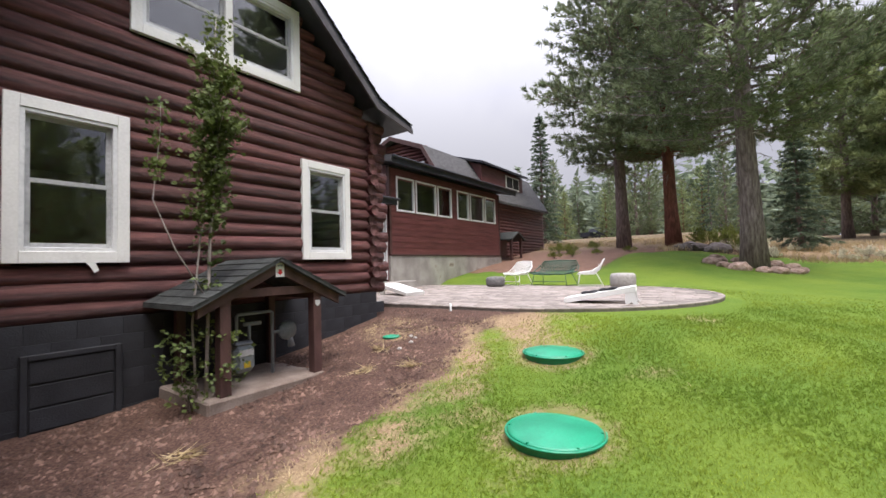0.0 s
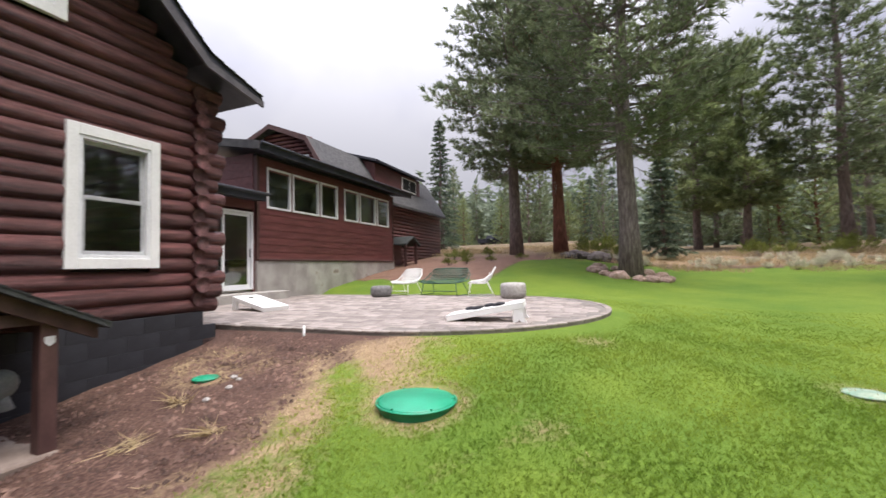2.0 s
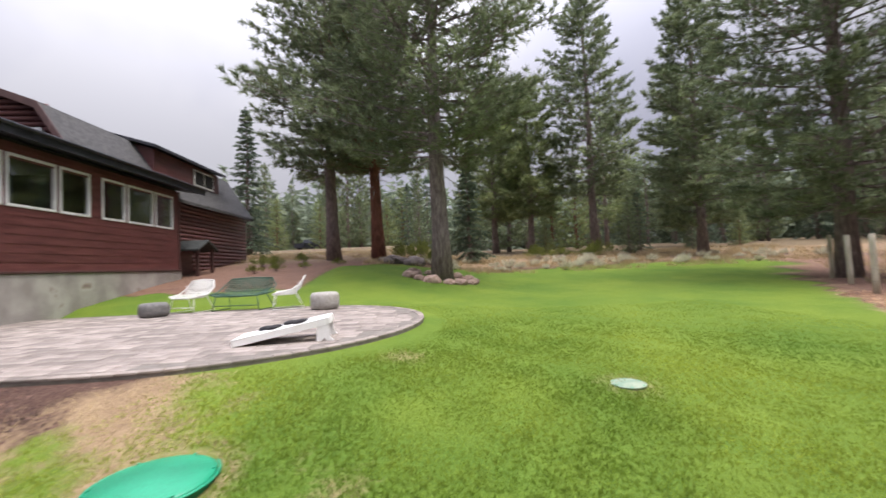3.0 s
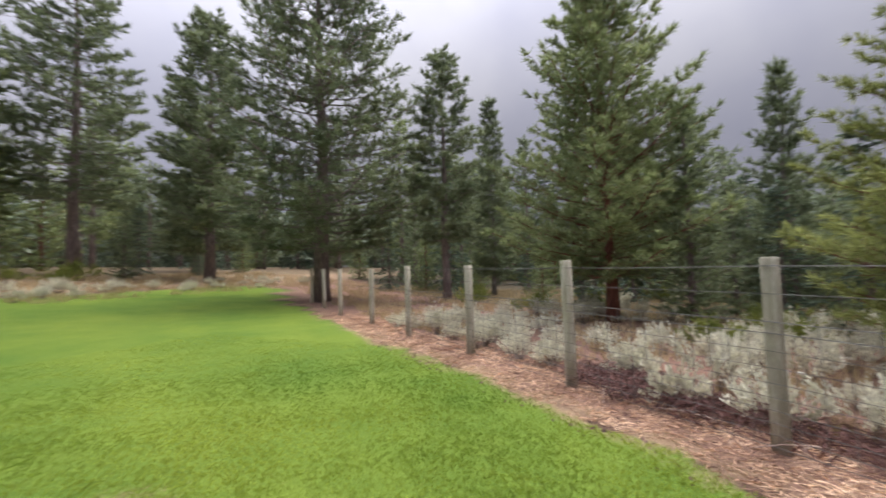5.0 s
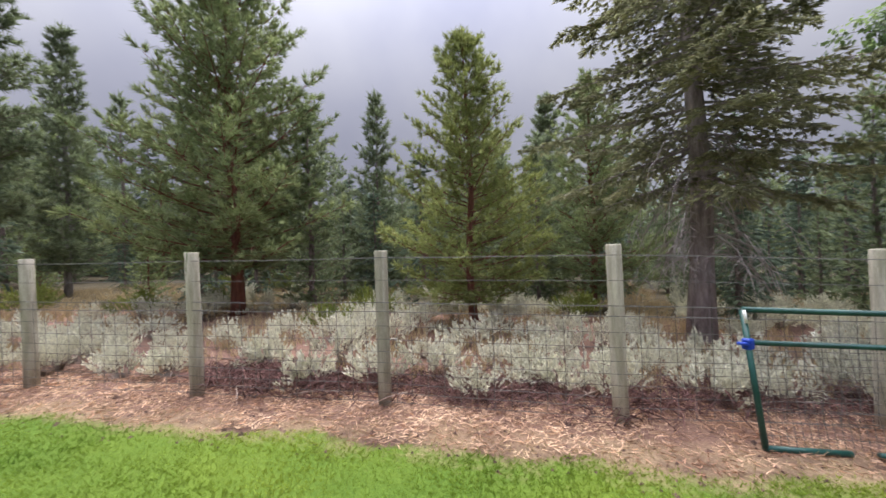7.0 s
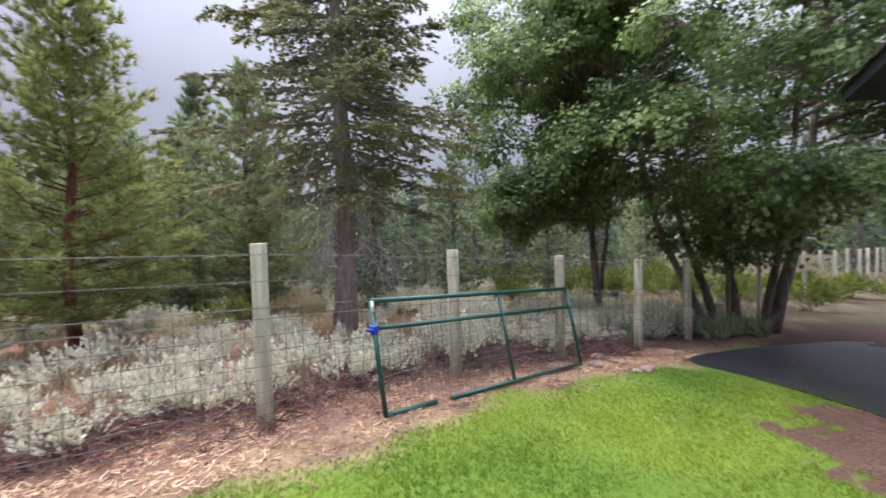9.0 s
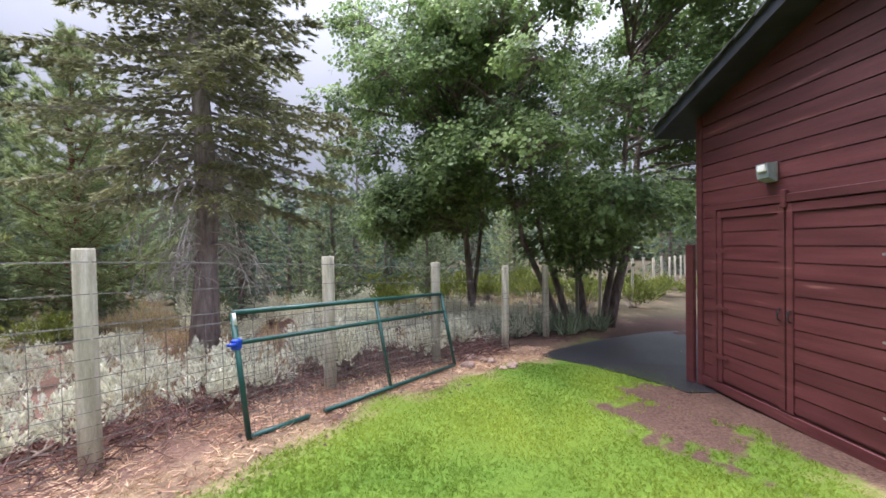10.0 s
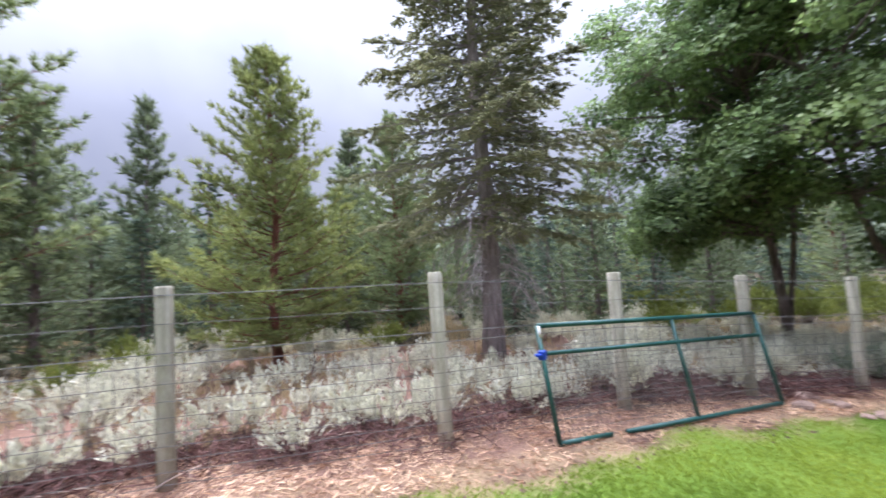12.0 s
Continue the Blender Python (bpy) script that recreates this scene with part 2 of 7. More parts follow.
# ---- mesh helpers ----
def mesh_of(name, verts, faces, material, smooth=False):
    me = bpy.data.meshes.new(name)
    me.from_pydata(verts if isinstance(verts, list) else verts.tolist(), [], faces if isinstance(faces, list) else faces.tolist())
    for m in material if isinstance(material, (list, tuple)) else [material]:
        me.materials.append(m)
    if smooth:
        me.polygons.foreach_set("use_smooth", [True] * len(me.polygons))
    me.update()
    return me


def put(name, bm, material, parent=None, label="", smooth=False, m=None):
    me = bpy.data.meshes.new(name)
    bm.to_mesh(me)
    bm.free()
    for k in material if isinstance(material, (list, tuple)) else [material]:
        me.materials.append(k)
    if smooth:
        me.polygons.foreach_set("use_smooth", [True] * len(me.polygons))
    ob = new(name, me)
    if m is not None:
        ob.matrix_basis = m
    if parent is not None:
        ob.parent = parent
    if label:
        ob["label"] = label
    return ob


part = put


def piece(name, me, parent, m, label=""):
    ob = new(name, me)
    ob.parent = parent
    ob.matrix_basis = m
    if label:
        ob["label"] = label
    return ob


def box(bm, x0, x1, y0, y1, z0, z1, bevel=0.0, m=None):
    r = bmesh.ops.create_cube(bm, size=1)
    vs = r["verts"]
    for v in vs:
        v.co = Vector(((x0 + x1) / 2 + v.co.x * (x1 - x0), (y0 + y1) / 2 + v.co.y * (y1 - y0), (z0 + z1) / 2 + v.co.z * (z1 - z0)))
    if bevel:
        es = list({e for v in vs for e in v.link_edges})
        r2 = bmesh.ops.bevel(bm, geom=es, offset=bevel, segments=1, affect="EDGES")
        vs = list({v for f in r2["faces"] for v in f.verts} | {v for v in vs if v.is_valid})
    if m is not None:
        bmesh.ops.transform(bm, matrix=m, verts=vs)
    return vs


def one_box(name, b6, material, parent=None, label="", bevel=0.0, m=None):
    bm = bmesh.new()
    box(bm, *b6, bevel)
    return put(name, bm, material, parent, label, m=m)


def tube(bm, pts, radii, seg=8, cap=True):
    """A round bar through the points."""
    pts = [Vector([float(c) for c in p]) for p in pts]
    if not isinstance(radii, (list, tuple)):
        radii = [radii] * len(pts)
    rings = []
    up = None
    for i, p in enumerate(pts):
        d = (pts[min(i + 1, len(pts) - 1)] - pts[max(i - 1, 0)]).normalized()
        if up is None:
            up = d.orthogonal().normalized()
        else:
            up = (up - d * up.dot(d)).normalized()
        side = d.cross(up)
        rings.append([bm.verts.new(p + float(radii[i]) * (math.cos(a) * up + math.sin(a) * side)) for a in (2 * math.pi * k / seg for k in range(seg))])
    for a, b in zip(rings, rings[1:]):
        for k in range(seg):
            bm.faces.new((a[k], a[(k + 1) % seg], b[(k + 1) % seg], b[k]))
    if cap:
        bm.faces.new(rings[0][::-1])
        bm.faces.new(rings[-1])


def bar(name, pts, radii, material, parent=None, label="", seg=8, smooth=True):
    bm = bmesh.new()
    tube(bm, pts, radii, seg)
    return put(name, bm, material, parent, label, smooth)


def thing(name, at=(0, 0, 0), rz=0.0, label="", category="", group="", kind=""):
    ob = new(name)
    ob.empty_display_size = 0.2
    ob.matrix_basis = pose(*at, 0, 0, rz)
    return tagged(ob, label, category, group, kind)


def prism(bm, outline, axis, a0, a1):
    """A flat outline drawn out along an axis: x takes (y, z) pairs, y takes (x, z)."""
    def p(q, a):
        return (a, q[0], q[1]) if axis == "x" else (q[0], a, q[1]) if axis == "y" else (q[0], q[1], a)
    lo = [bm.verts.new(p(q, a0)) for q in outline]
    hi = [bm.verts.new(p(q, a1)) for q in outline]
    n = len(outline)
    bm.faces.new(lo)
    bm.faces.new(hi[::-1])
    for i in range(n):
        bm.faces.new((lo[i], hi[i], hi[(i + 1) % n], lo[(i + 1) % n]))
    bmesh.ops.recalc_face_normals(bm, faces=bm.faces)


# ---- ground ----
def smooth(a, b, v):
    t = np.clip((np.asarray(v, float) - a) / (b - a), 0, 1)
    return t * t * (3 - 2 * t)


def ground_z(x, y):
    """Height of the ground: it climbs past the house towards a bank, and stays low along the fence."""
    x, y = np.asarray(x, float), np.asarray(y, float)
    west = np.interp(y, [-40, -6, -1, 1, 3, 5, 6.2, 8, 13.5, 18, 25, 35, 45, 80], [-0.9, -0.2, -0.08, -0.02, 0.10, 0.43, 0.66, 0.70, 0.78, 1.45, 2.2, 3.2, 4.0, 5.0])
    east = np.interp(y, [-40, -6, -3, 0, 6, 12, 18, 35, 60], [-0.6, -0.08, 0.1, 0.25, 0.36, 0.42, 0.7, 2.4, 3.5])
    k = smooth(-2.5, 4, x)
    return west * (1 - k) + east * k


def gz(x, y):
    return float(ground_z(x, y))


PATIO = (-3.5, 9.7, 3.42, 0.735)
FENCE = [(14.2, 15.8), (12.9, 14.0), (11.5, 12.1), (9.9, 9.75), (8.4, 7.75), (7.1, 5.8), (5.8, 3.98), (4.56, 2.24), (3.19, 0.51), (2.16, -1.52), (1.0, -2.85), (-0.15, -4.1), (-1.15, -5.5)]
for k in range(1, 13):
    FENCE.append((-1.15 - 1.05 * k, -5.5 - 1.5 * k))


def fence_side(x, y):
    """Distance from the fence line, positive on the lawn's side."""
    x, y = np.asarray(x, float), np.asarray(y, float)
    best, sign = np.full(x.shape, 1e9), np.ones(x.shape)
    pts = [(26, 31.5)] + FENCE + [(-40, -60)]
    for (ax, ay), (bx, by) in zip(pts, pts[1:]):
        dx, dy = bx - ax, by - ay
        t = np.clip(((x - ax) * dx + (y - ay) * dy) / (dx * dx + dy * dy), 0, 1)
        d = np.hypot(x - ax - t * dx, y - ay - t * dy)
        s = np.sign((dx * (y - ay) - dy * (x - ax)))
        sign = np.where(d < best, -s, sign)
        best = np.minimum(d, best)
    return best * sign


def soft_noise(x, y, s, seed=0.0):
    return (np.sin(x * s + 1.3 + seed) * np.cos(y * s * 1.17 - 0.7 + seed) + 0.6 * np.sin(x * s * 2.3 + y * s * 1.9 + seed * 2) + 0.4 * np.cos(x * s * 4.1 - y * s * 3.7 + seed)) / 2


def zones(x, y):
    """Weights of lawn, bare soil, dry straw and red cinder at a place."""
    x, y = np.asarray(x, float), np.asarray(y, float)
    f = fence_side(x, y)
    wob = soft_noise(x, y, 1.7)
    edge_x = np.interp(y, [-3, 0, 2, 4, 5.3, 6.2], [-2.2, -2.4, -2.55, -2.75, -2.9, -2.6]) + 0.18 * wob
    lawn = smooth(-0.25, 0.25, x - edge_x)
    lawn = np.maximum(lawn, smooth(10.2, 10.9, y))
    lawn = lawn * smooth(0.6, 0.95, f + 0.2 * wob)
    far = smooth(21.6, 22.6, y + 0.7 * wob - 0.2 * np.clip(x, -5, 9))
    lawn = lawn * (1 - far)
    west_bank = smooth(15.2, 16.2, y + 0.4 * wob) * (1 - smooth(-4.6, -3.6, x))
    lawn = lawn * (1 - west_bank)
    bx, by = 0.87 * (x + 1.78) - 0.5 * (y + 1.3), 0.5 * (x + 1.78) + 0.87 * (y + 1.3)
    lawn = lawn * (1 - 0.95 * (1 - smooth(0.55, 1.15, np.hypot(bx / 0.85, by / 1.2) + 0.38 * wob + 0.42 * soft_noise(x, y, 5.3, 3.0))))
    patch = 1 - smooth(0.55, 1.1, np.hypot((x + 2.6) / 1.1, (y - 5.6) / 0.75) + 0.3 * wob)
    ring = sum(np.exp(-((np.hypot(x - cx, y - cy) - r) / 0.13) ** 2) for cx, cy, r in ((-1.1, 3.1, 0.42), (-1.72, 4.78, 0.40)))
    ring = ring + sum(np.exp(-((np.hypot(x - cx, y - cy)) / 0.33) ** 2) for cx, cy in ((1.9, 6.05), (-0.3, 7.0)))
    line = np.exp(-((x - edge_x - 0.16) / 0.46) ** 2) * (y < 6.5) * smooth(-0.6, 0.8, y) * np.clip(0.65 + 0.6 * soft_noise(x, y, 2.6, 1.0), 0, 1)
    strip = smooth(0.1, 0.6, f) * (1 - smooth(0.75, 1.2, f + 0.2 * wob)) * np.clip(0.7 + 0.7 * soft_noise(x, y, 3.1, 4.0), 0, 1)
    broken = np.clip(0.62 + 0.55 * soft_noise(x, y, 3.9, 2.0), 0.1, 1)
    straw = np.clip(0.5 * patch * broken + 0.55 * ring + 1.4 * line * broken + 0.75 * strip, 0, 1)
    thin = np.clip(soft_noise(x, y, 2.2, 5.0) * 1.3 - 0.25, 0, 1) * (1 - smooth(-0.8, 0.6, x)) * (y < 6.2) * smooth(0.5, 1.5, y)
    straw = np.clip(straw + 0.55 * thin * lawn, 0, 1)
    corner = (1 - smooth(0.4, 1.1, np.hypot((x + 4.7) / 1.0, (y - 5.1) / 0.8) + 0.3 * wob)) * 0.9
    straw = np.clip(straw + 1.0 * corner * broken, 0, 1)
    meadow = far * smooth(0.0, 2.0, f + 3)
    straw = np.clip(straw + 0.75 * smooth(22.5, 26, y), 0, 1)
    cinder = np.clip(west_bank + far * (1 - smooth(23, 26, y)) * 0.8 * (1 - smooth(-1, 2, x)) + (1 - smooth(0.2, 1.2, f)) * 0.8 * smooth(-6.2, -4.6, y), 0, 1)
    duff = 1 - smooth(-8.5, -4.0, f)
    duff = np.maximum(duff, smooth(27, 32, y))
    duff = np.maximum(duff, (1 - smooth(-9.0, -6.0, y)) * 0.85)
    return lawn, straw * (1 - 0.5 * duff), cinder, duff


def axis_lines(lo, hi, fine, far, step):
    near = np.arange(lo, hi + 1e-6, fine)
    out, d = [], step
    v = 0.0
    while v < far:
        v += d
        d *= 1.28
        out.append(v)
    return np.concatenate([lo - np.array(out[::-1]), near, hi + np.array(out)])


def ground_material():
    m = bpy.data.materials.new("ground_cover")
    m.use_nodes = True
    n, l = m.node_tree.nodes, m.node_tree.links
    b = n["Principled BSDF"]
    b.inputs["Roughness"].default_value = 0.95
    b.inputs["Specular IOR Level"].default_value = 0.2
    co = n.new("ShaderNodeTexCoord")

    def noise_node(scale, detail=6, rough=0.55):
        k = n.new("ShaderNodeTexNoise")
        k.inputs["Scale"].default_value, k.inputs["Detail"].default_value, k.inputs["Roughness"].default_value = scale, detail, rough
        l.new(co.outputs["Object"], k.inputs["Vector"])
        return k

    def two(scale, ca, cb, lo=0.35, hi=0.65, detail=6):
        k = noise_node(scale, detail, 0.65)
        r = n.new("ShaderNodeValToRGB")
        r.color_ramp.elements[0].position, r.color_ramp.elements[0].color = lo, (*ca, 1)
        r.color_ramp.elements[1].position, r.color_ramp.elements[1].color = hi, (*cb, 1)
        l.new(k.outputs["Fac"], r.inputs["Fac"])
        return r.outputs["Color"]

    def blend(a, c, fac, mode="MIX"):
        k = n.new("ShaderNodeMix")
        k.data_type, k.blend_type = "RGBA", mode
        l.new(a, k.inputs["A"])
        l.new(c, k.inputs["B"])
        if isinstance(fac, float):
            k.inputs["Factor"].default_value = fac
        else:
            l.new(fac, k.inputs["Factor"])
        return k.outputs["Result"]

    def weight(name, scale=7.0, amount=0.9, soft=0.12):
        a = n.new("ShaderNodeAttribute")
        a.attribute_name = name
        k = noise_node(scale, 7, 0.7)
        s = n.new("ShaderNodeMath")
        s.operation = "SUBTRACT"
        s.inputs[1].default_value = 0.5
        l.new(k.outputs["Fac"], s.inputs[0])
        p = n.new("ShaderNodeMath")
        p.operation = "MULTIPLY_ADD"
        p.inputs[1].default_value = amount
        l.new(s.outputs[0], p.inputs[0])
        l.new(a.outputs["Fac"], p.inputs[2])
        mr = n.new("ShaderNodeMapRange")
        mr.inputs["From Min"].default_value, mr.inputs["From Max"].default_value = 0.5 - soft, 0.5 + soft
        l.new(p.outputs[0], mr.inputs["Value"])
        return mr.outputs["Result"]

    soil = blend(two(3.0, (0.060, 0.032, 0.025), (0.115, 0.066, 0.050)), two(38, (0.038, 0.020, 0.016), (0.225, 0.140, 0.106), 0.42, 0.75), 0.6)
    straw = blend(two(5.0, (0.22, 0.145, 0.085), (0.37, 0.27, 0.155)), two(60, (0.12, 0.075, 0.05), (0.50, 0.38, 0.23), 0.38, 0.72), 0.55)
    cinder = blend(two(2.0, (0.115, 0.060, 0.047), (0.225, 0.128, 0.092)), two(38, (0.055, 0.030, 0.025), (0.42, 0.27, 0.19), 0.38, 0.72), 0.5)
    lawn = blend(two(0.45, (0.052, 0.108, 0.011), (0.172, 0.218, 0.025), 0.36, 0.64), two(45, (0.062, 0.122, 0.016), (0.135, 0.215, 0.030), 0.33, 0.67), 0.55)
    floor = blend(two(1.2, (0.036, 0.028, 0.018), (0.08, 0.066, 0.034)), two(20, (0.024, 0.02, 0.014), (0.12, 0.095, 0.055), 0.35, 0.7), 0.5)
    col = blend(soil, cinder, weight("cinder"))
    col = blend(col, floor, weight("duff", 3.0))
    col = blend(col, lawn, weight("lawn", 6.0, 1.3, 0.16))
    col = blend(col, straw, weight("straw", 14.0, 1.3, 0.34))
    l.new(col, b.inputs["Base Color"])
    bp = n.new("ShaderNodeBump")
    bp.inputs["Strength"].default_value, bp.inputs["Distance"].default_value = 0.7, 0.03
    l.new(noise_node(28, 8, 0.7).outputs["Fac"], bp.inputs["Height"])
    l.new(bp.outputs["Normal"], b.inputs["Normal"])
    return m


def build_ground():
    xs, ys = axis_lines(-9, 9, 0.14, 900, 0.2), axis_lines(-4, 21, 0.14, 900, 0.2)
    X, Y = np.meshgrid(xs, ys)
    Z = ground_z(X, Y) + 0.012 * soft_noise(X, Y, 2.1)
    lawn, straw, cinder, duff = zones(X, Y)
    rough = (1 - lawn) * (np.hypot(X, Y) < 40)
    Z = Z + rough * (0.010 * soft_noise(X, Y, 7.3, 2.0) + 0.012 * soft_noise(X * 0.8 + Y * 0.6, Y * 0.8 - X * 0.6, 3.1, 6.0))
    px, py, pr, pz = PATIO
    inside = 1 - smooth(pr - 0.1, pr + 0.5, np.hypot((X - px), (Y - py)))
    inside = np.maximum(inside, (1 - smooth(-3.3, -2.9, X)) * smooth(6.35, 6.75, Y) * (1 - smooth(13.4, 14.2, Y)) * smooth(-11, -10, X))
    Z = Z * (1 - inside) + (pz - 0.06) * inside
    nx, ny = len(xs), len(ys)
    V = np.stack([X.ravel(), Y.ravel(), Z.ravel()], 1)
    i = np.arange((ny - 1) * nx).reshape(ny - 1, nx)[:, :-1].ravel()
    me = mesh_of("ground", V, np.stack([i, i + 1, i + nx + 1, i + nx], 1), ground_material(), True)
    for key, w in (("lawn", lawn), ("straw", straw), ("cinder", cinder), ("duff", duff)):
        me.attributes.new(key, "FLOAT", "POINT").data.foreach_set("value", np.ascontiguousarray(w.ravel(), dtype=np.float32))
    return tagged(new("ground", me), "sloping ground with lawn, bare soil, straw and red cinder", "ground", kind="structure")


build_ground()


# ---- log house ----
HX = -5.53          # face of the gable wall
RIDGE_Y, RIDGE_Z = 2.8, 6.88
ROOF = [(RIDGE_Y - 3.55, 4.22), (RIDGE_Y - 2.6, 4.56), (RIDGE_Y, RIDGE_Z), (RIDGE_Y + 2.6, 4.56), (RIDGE_Y + 3.55, 4.22)]


def roof_half(z):
    """How far from the ridge the gable wall reaches at a height."""
    return 2.8 if z < 4.3 else max(0.0, 2.6 * (RIDGE_Z - 0.12 - z) / (RIDGE_Z - 4.56))


def log_mesh(length, r, seed, ends=True):
    rng = random.Random(seed)
    seg, n = 12, max(3, int(length / 0.35))
    V, Fc = [], []
    ph = rng.uniform(0, 6)
    for i in range(n + 1):
        y = length * i / n
        dz = 0.008 * math.sin(y * 1.7 + ph)
        rr = r * (1 + 0.05 * math.sin(y * 2.3 + ph * 2) + rng.uniform(-0.012, 0.012))
        for k in range(seg):
            a = 2 * math.pi * k / seg
            V.append((rr * math.cos(a), y, dz + rr * math.sin(a)))
    for i in range(n):
        for k in range(seg):
            a, b = i * seg + k, i * seg + (k + 1) % seg
            Fc.append((a, b, b + seg, a + seg))
    Fc.append(tuple(range(seg)))
    Fc.append(tuple(n * seg + k for k in reversed(range(seg))))
    return mesh_of("log", V, Fc, M["log"], True)


HOLES = [(0.74, 1.59, 1.74, 3.22), (4.06, 4.90, 1.74, 3.22), (1.78, 3.88, 4.48, 5.62)]


def build_house():
    wall = thing("wall_house_gable", (HX, 0, 1.04), label="gable wall of round logs stained dark red brown", category="wall", kind="structure")
    core = bmesh.new()
    ys = sorted({-0.0, 5.6, *[h[0] for h in HOLES], *[h[1] for h in HOLES]})
    for a, b in zip(ys, ys[1:]):
        mid = (a + b) / 2
        cuts = sorted([(h[2], h[3]) for h in HOLES if h[0] < mid < h[1]])
        z = 1.04
        for lo, hi in cuts + [(9, 9)]:
            z1 = min(lo, 4.25)
            if lo == 9 and mid > 1.78 and mid < 3.88:
                z1 = 6.0
                z = max(z, 5.62)
            if z1 > z:
                box(core, HX - 0.17, HX - 0.10, a, b, z, z1)
            z = hi
    prism(core, [(3.88, 4.25), (5.2, 4.25), (5.2, 4.62), (3.88, 5.75)], "x", HX - 0.17, HX - 0.10)
    prism(core, [(1.78, 4.25), (0.4, 4.25), (0.4, 4.62), (1.78, 5.75)], "x", HX - 0.17, HX - 0.10)
    prism(core, [(1.78, 4.25), (3.88, 4.25), (3.88, 4.48), (1.78, 4.48)], "x", HX - 0.17, HX - 0.10)
    prism(core, [(1.9, 6.0), (3.7, 6.0), (2.8, 6.66)], "x", HX - 0.17, HX - 0.10)
    bmesh.ops.translate(core, vec=(-HX, 0, -1.04), verts=core.verts)
    put("wall_core", core, M["chink"], wall)
    step, r = 0.196, 0.112
    z, i = 1.04 + 0.085, 0
    while z < RIDGE_Z - 0.35:
        half = roof_half(z)
        full = half >= 2.79
        lo, hi = (RIDGE_Y - half, RIDGE_Y + half)
        if full:
            lo, hi = -0.25 - 0.05 * (i % 2), 5.86 + 0.07 * ((i * 7) % 3)
        spans = [(lo, hi)]
        for h in HOLES:
            if h[2] - 0.05 < z < h[3] + 0.05:
                cut = []
                for a, b in spans:
                    if h[0] > a and h[1] < b:
                        cut += [(a, h[0]), (h[1], b)]
                    else:
                        cut.append((a, b))
                spans = cut
        for a, b in spans:
            piece("log", log_mesh(b - a, r, i * 3 + int(a * 10)), wall, pose(-r + 0.012 * math.sin(i * 2.1), a, z - 1.04))
        z += step
        i += 1
    # crossing log ends at the corner
    side = thing("wall_house_side", (HX, 5.6, 1.04), label="side wall of stained logs with crossing ends", category="wall", kind="structure")
    z, i = 1.04 + 0.185, 0
    while z < 4.35:
        me = log_mesh(6.2, 0.105, 500 + i)
        out = 0.03 + 0.07 * ((i * 5) % 3) / 2
        piece("log", me, side, pose(out, -0.06, z - 1.04, 0, 0, 90) @ pose(0, 0, 0))
        z += step
        i += 1
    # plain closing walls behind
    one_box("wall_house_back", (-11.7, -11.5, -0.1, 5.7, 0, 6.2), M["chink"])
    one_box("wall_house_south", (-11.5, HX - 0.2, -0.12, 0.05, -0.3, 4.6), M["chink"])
    tagged(bpy.data.objects["wall_house_back"], "plain dark closing wall", "wall", kind="structure")
    tagged(bpy.data.objects["wall_house_south"], "plain dark closing wall", "wall", kind="structure")
    # floor and ceiling coloured near-black to imitate the room's shade
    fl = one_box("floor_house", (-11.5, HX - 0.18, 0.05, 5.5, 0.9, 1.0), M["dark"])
    tagged(fl, "floor inside the house, near-black for an unlit room", "floor", kind="structure")
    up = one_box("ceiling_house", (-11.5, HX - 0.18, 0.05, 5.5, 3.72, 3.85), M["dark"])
    tagged(up, "ceiling between the storeys, near-black for an unlit room", "ceiling", kind="structure")
    # foundation of painted blocks
    f = thing("foundation_wall", (HX, 0, 0), label="black painted block foundation under the logs", category="foundation", kind="structure")
    one_box("core", (-0.3, -0.05, -0.1, 5.62, -0.5, 1.02), M["found"], f)
    bm = bmesh.new()
    box(bm, -0.06, 0, 0.001, 0.399, 0.001, 0.199, 0.0015)
    bme = bpy.data.meshes.new("block")
    bm.to_mesh(bme)
    bm.free()
    bme.materials.append(M["found"])
    for c in range(7):
        y = -0.2 * (c % 2)
        while y < 5.5:
            piece("block", bme, f, pose(-0.006 + 0.001 * ((c + int(y * 5)) % 3), y + 0.02, 1.035 - 0.2 * (c + 1)))
            y += 0.4
    # low access door in the foundation
    d = thing("door_crawl", (HX, 1.19, -0.08), label="black painted low access door in the foundation", category="door", kind="structure")
    one_box("panel", (0.0, 0.035, -0.34, 0.34, 0.04, 0.76), M["found"], d)
    for nm, b6 in (("frame", (0.0, 0.06, -0.40, -0.345, 0, 0.82)), ("frame", (0.0, 0.06, 0.345, 0.40, 0, 0.82)), ("frame", (0.0, 0.06, -0.345, 0.345, 0.765, 0.82))):
        one_box(nm, b6, M["found"], d, bevel=0.006)
    for k in range(3):
        one_box("board", (0.036, 0.05, -0.33, 0.33, 0.08 + 0.23 * k, 0.29 + 0.23 * k), M["found"], d, bevel=0.004)
    # roof
    rf = thing("roof_house", (HX, RIDGE_Y, RIDGE_Z), label="steep dark shingled roof with flared eaves", category="roof", kind="structure")
    for s in (-1, 1):
        prof = [(0.0, 0.0), (s * 2.6, -2.26), (s * 3.5, -2.53), (s * 3.53, -2.60), (s * 2.6, -2.37), (0.0, -0.12)]
        bm = bmesh.new()
        prism(bm, prof, "x", -6.2, 0.42)
        part("roof_slope", bm, M["darkroof"], rf, "dark underside and sheathing")
        bm = bmesh.new()
        pr2 = [(0.0, -0.10), (s * 2.6, -2.36), (s * 3.53, -2.59), (s * 3.53, -2.68), (s * 2.55, -2.46), (0.0, -0.28)]
        prism(bm, pr2, "x", 0.39, 0.43)
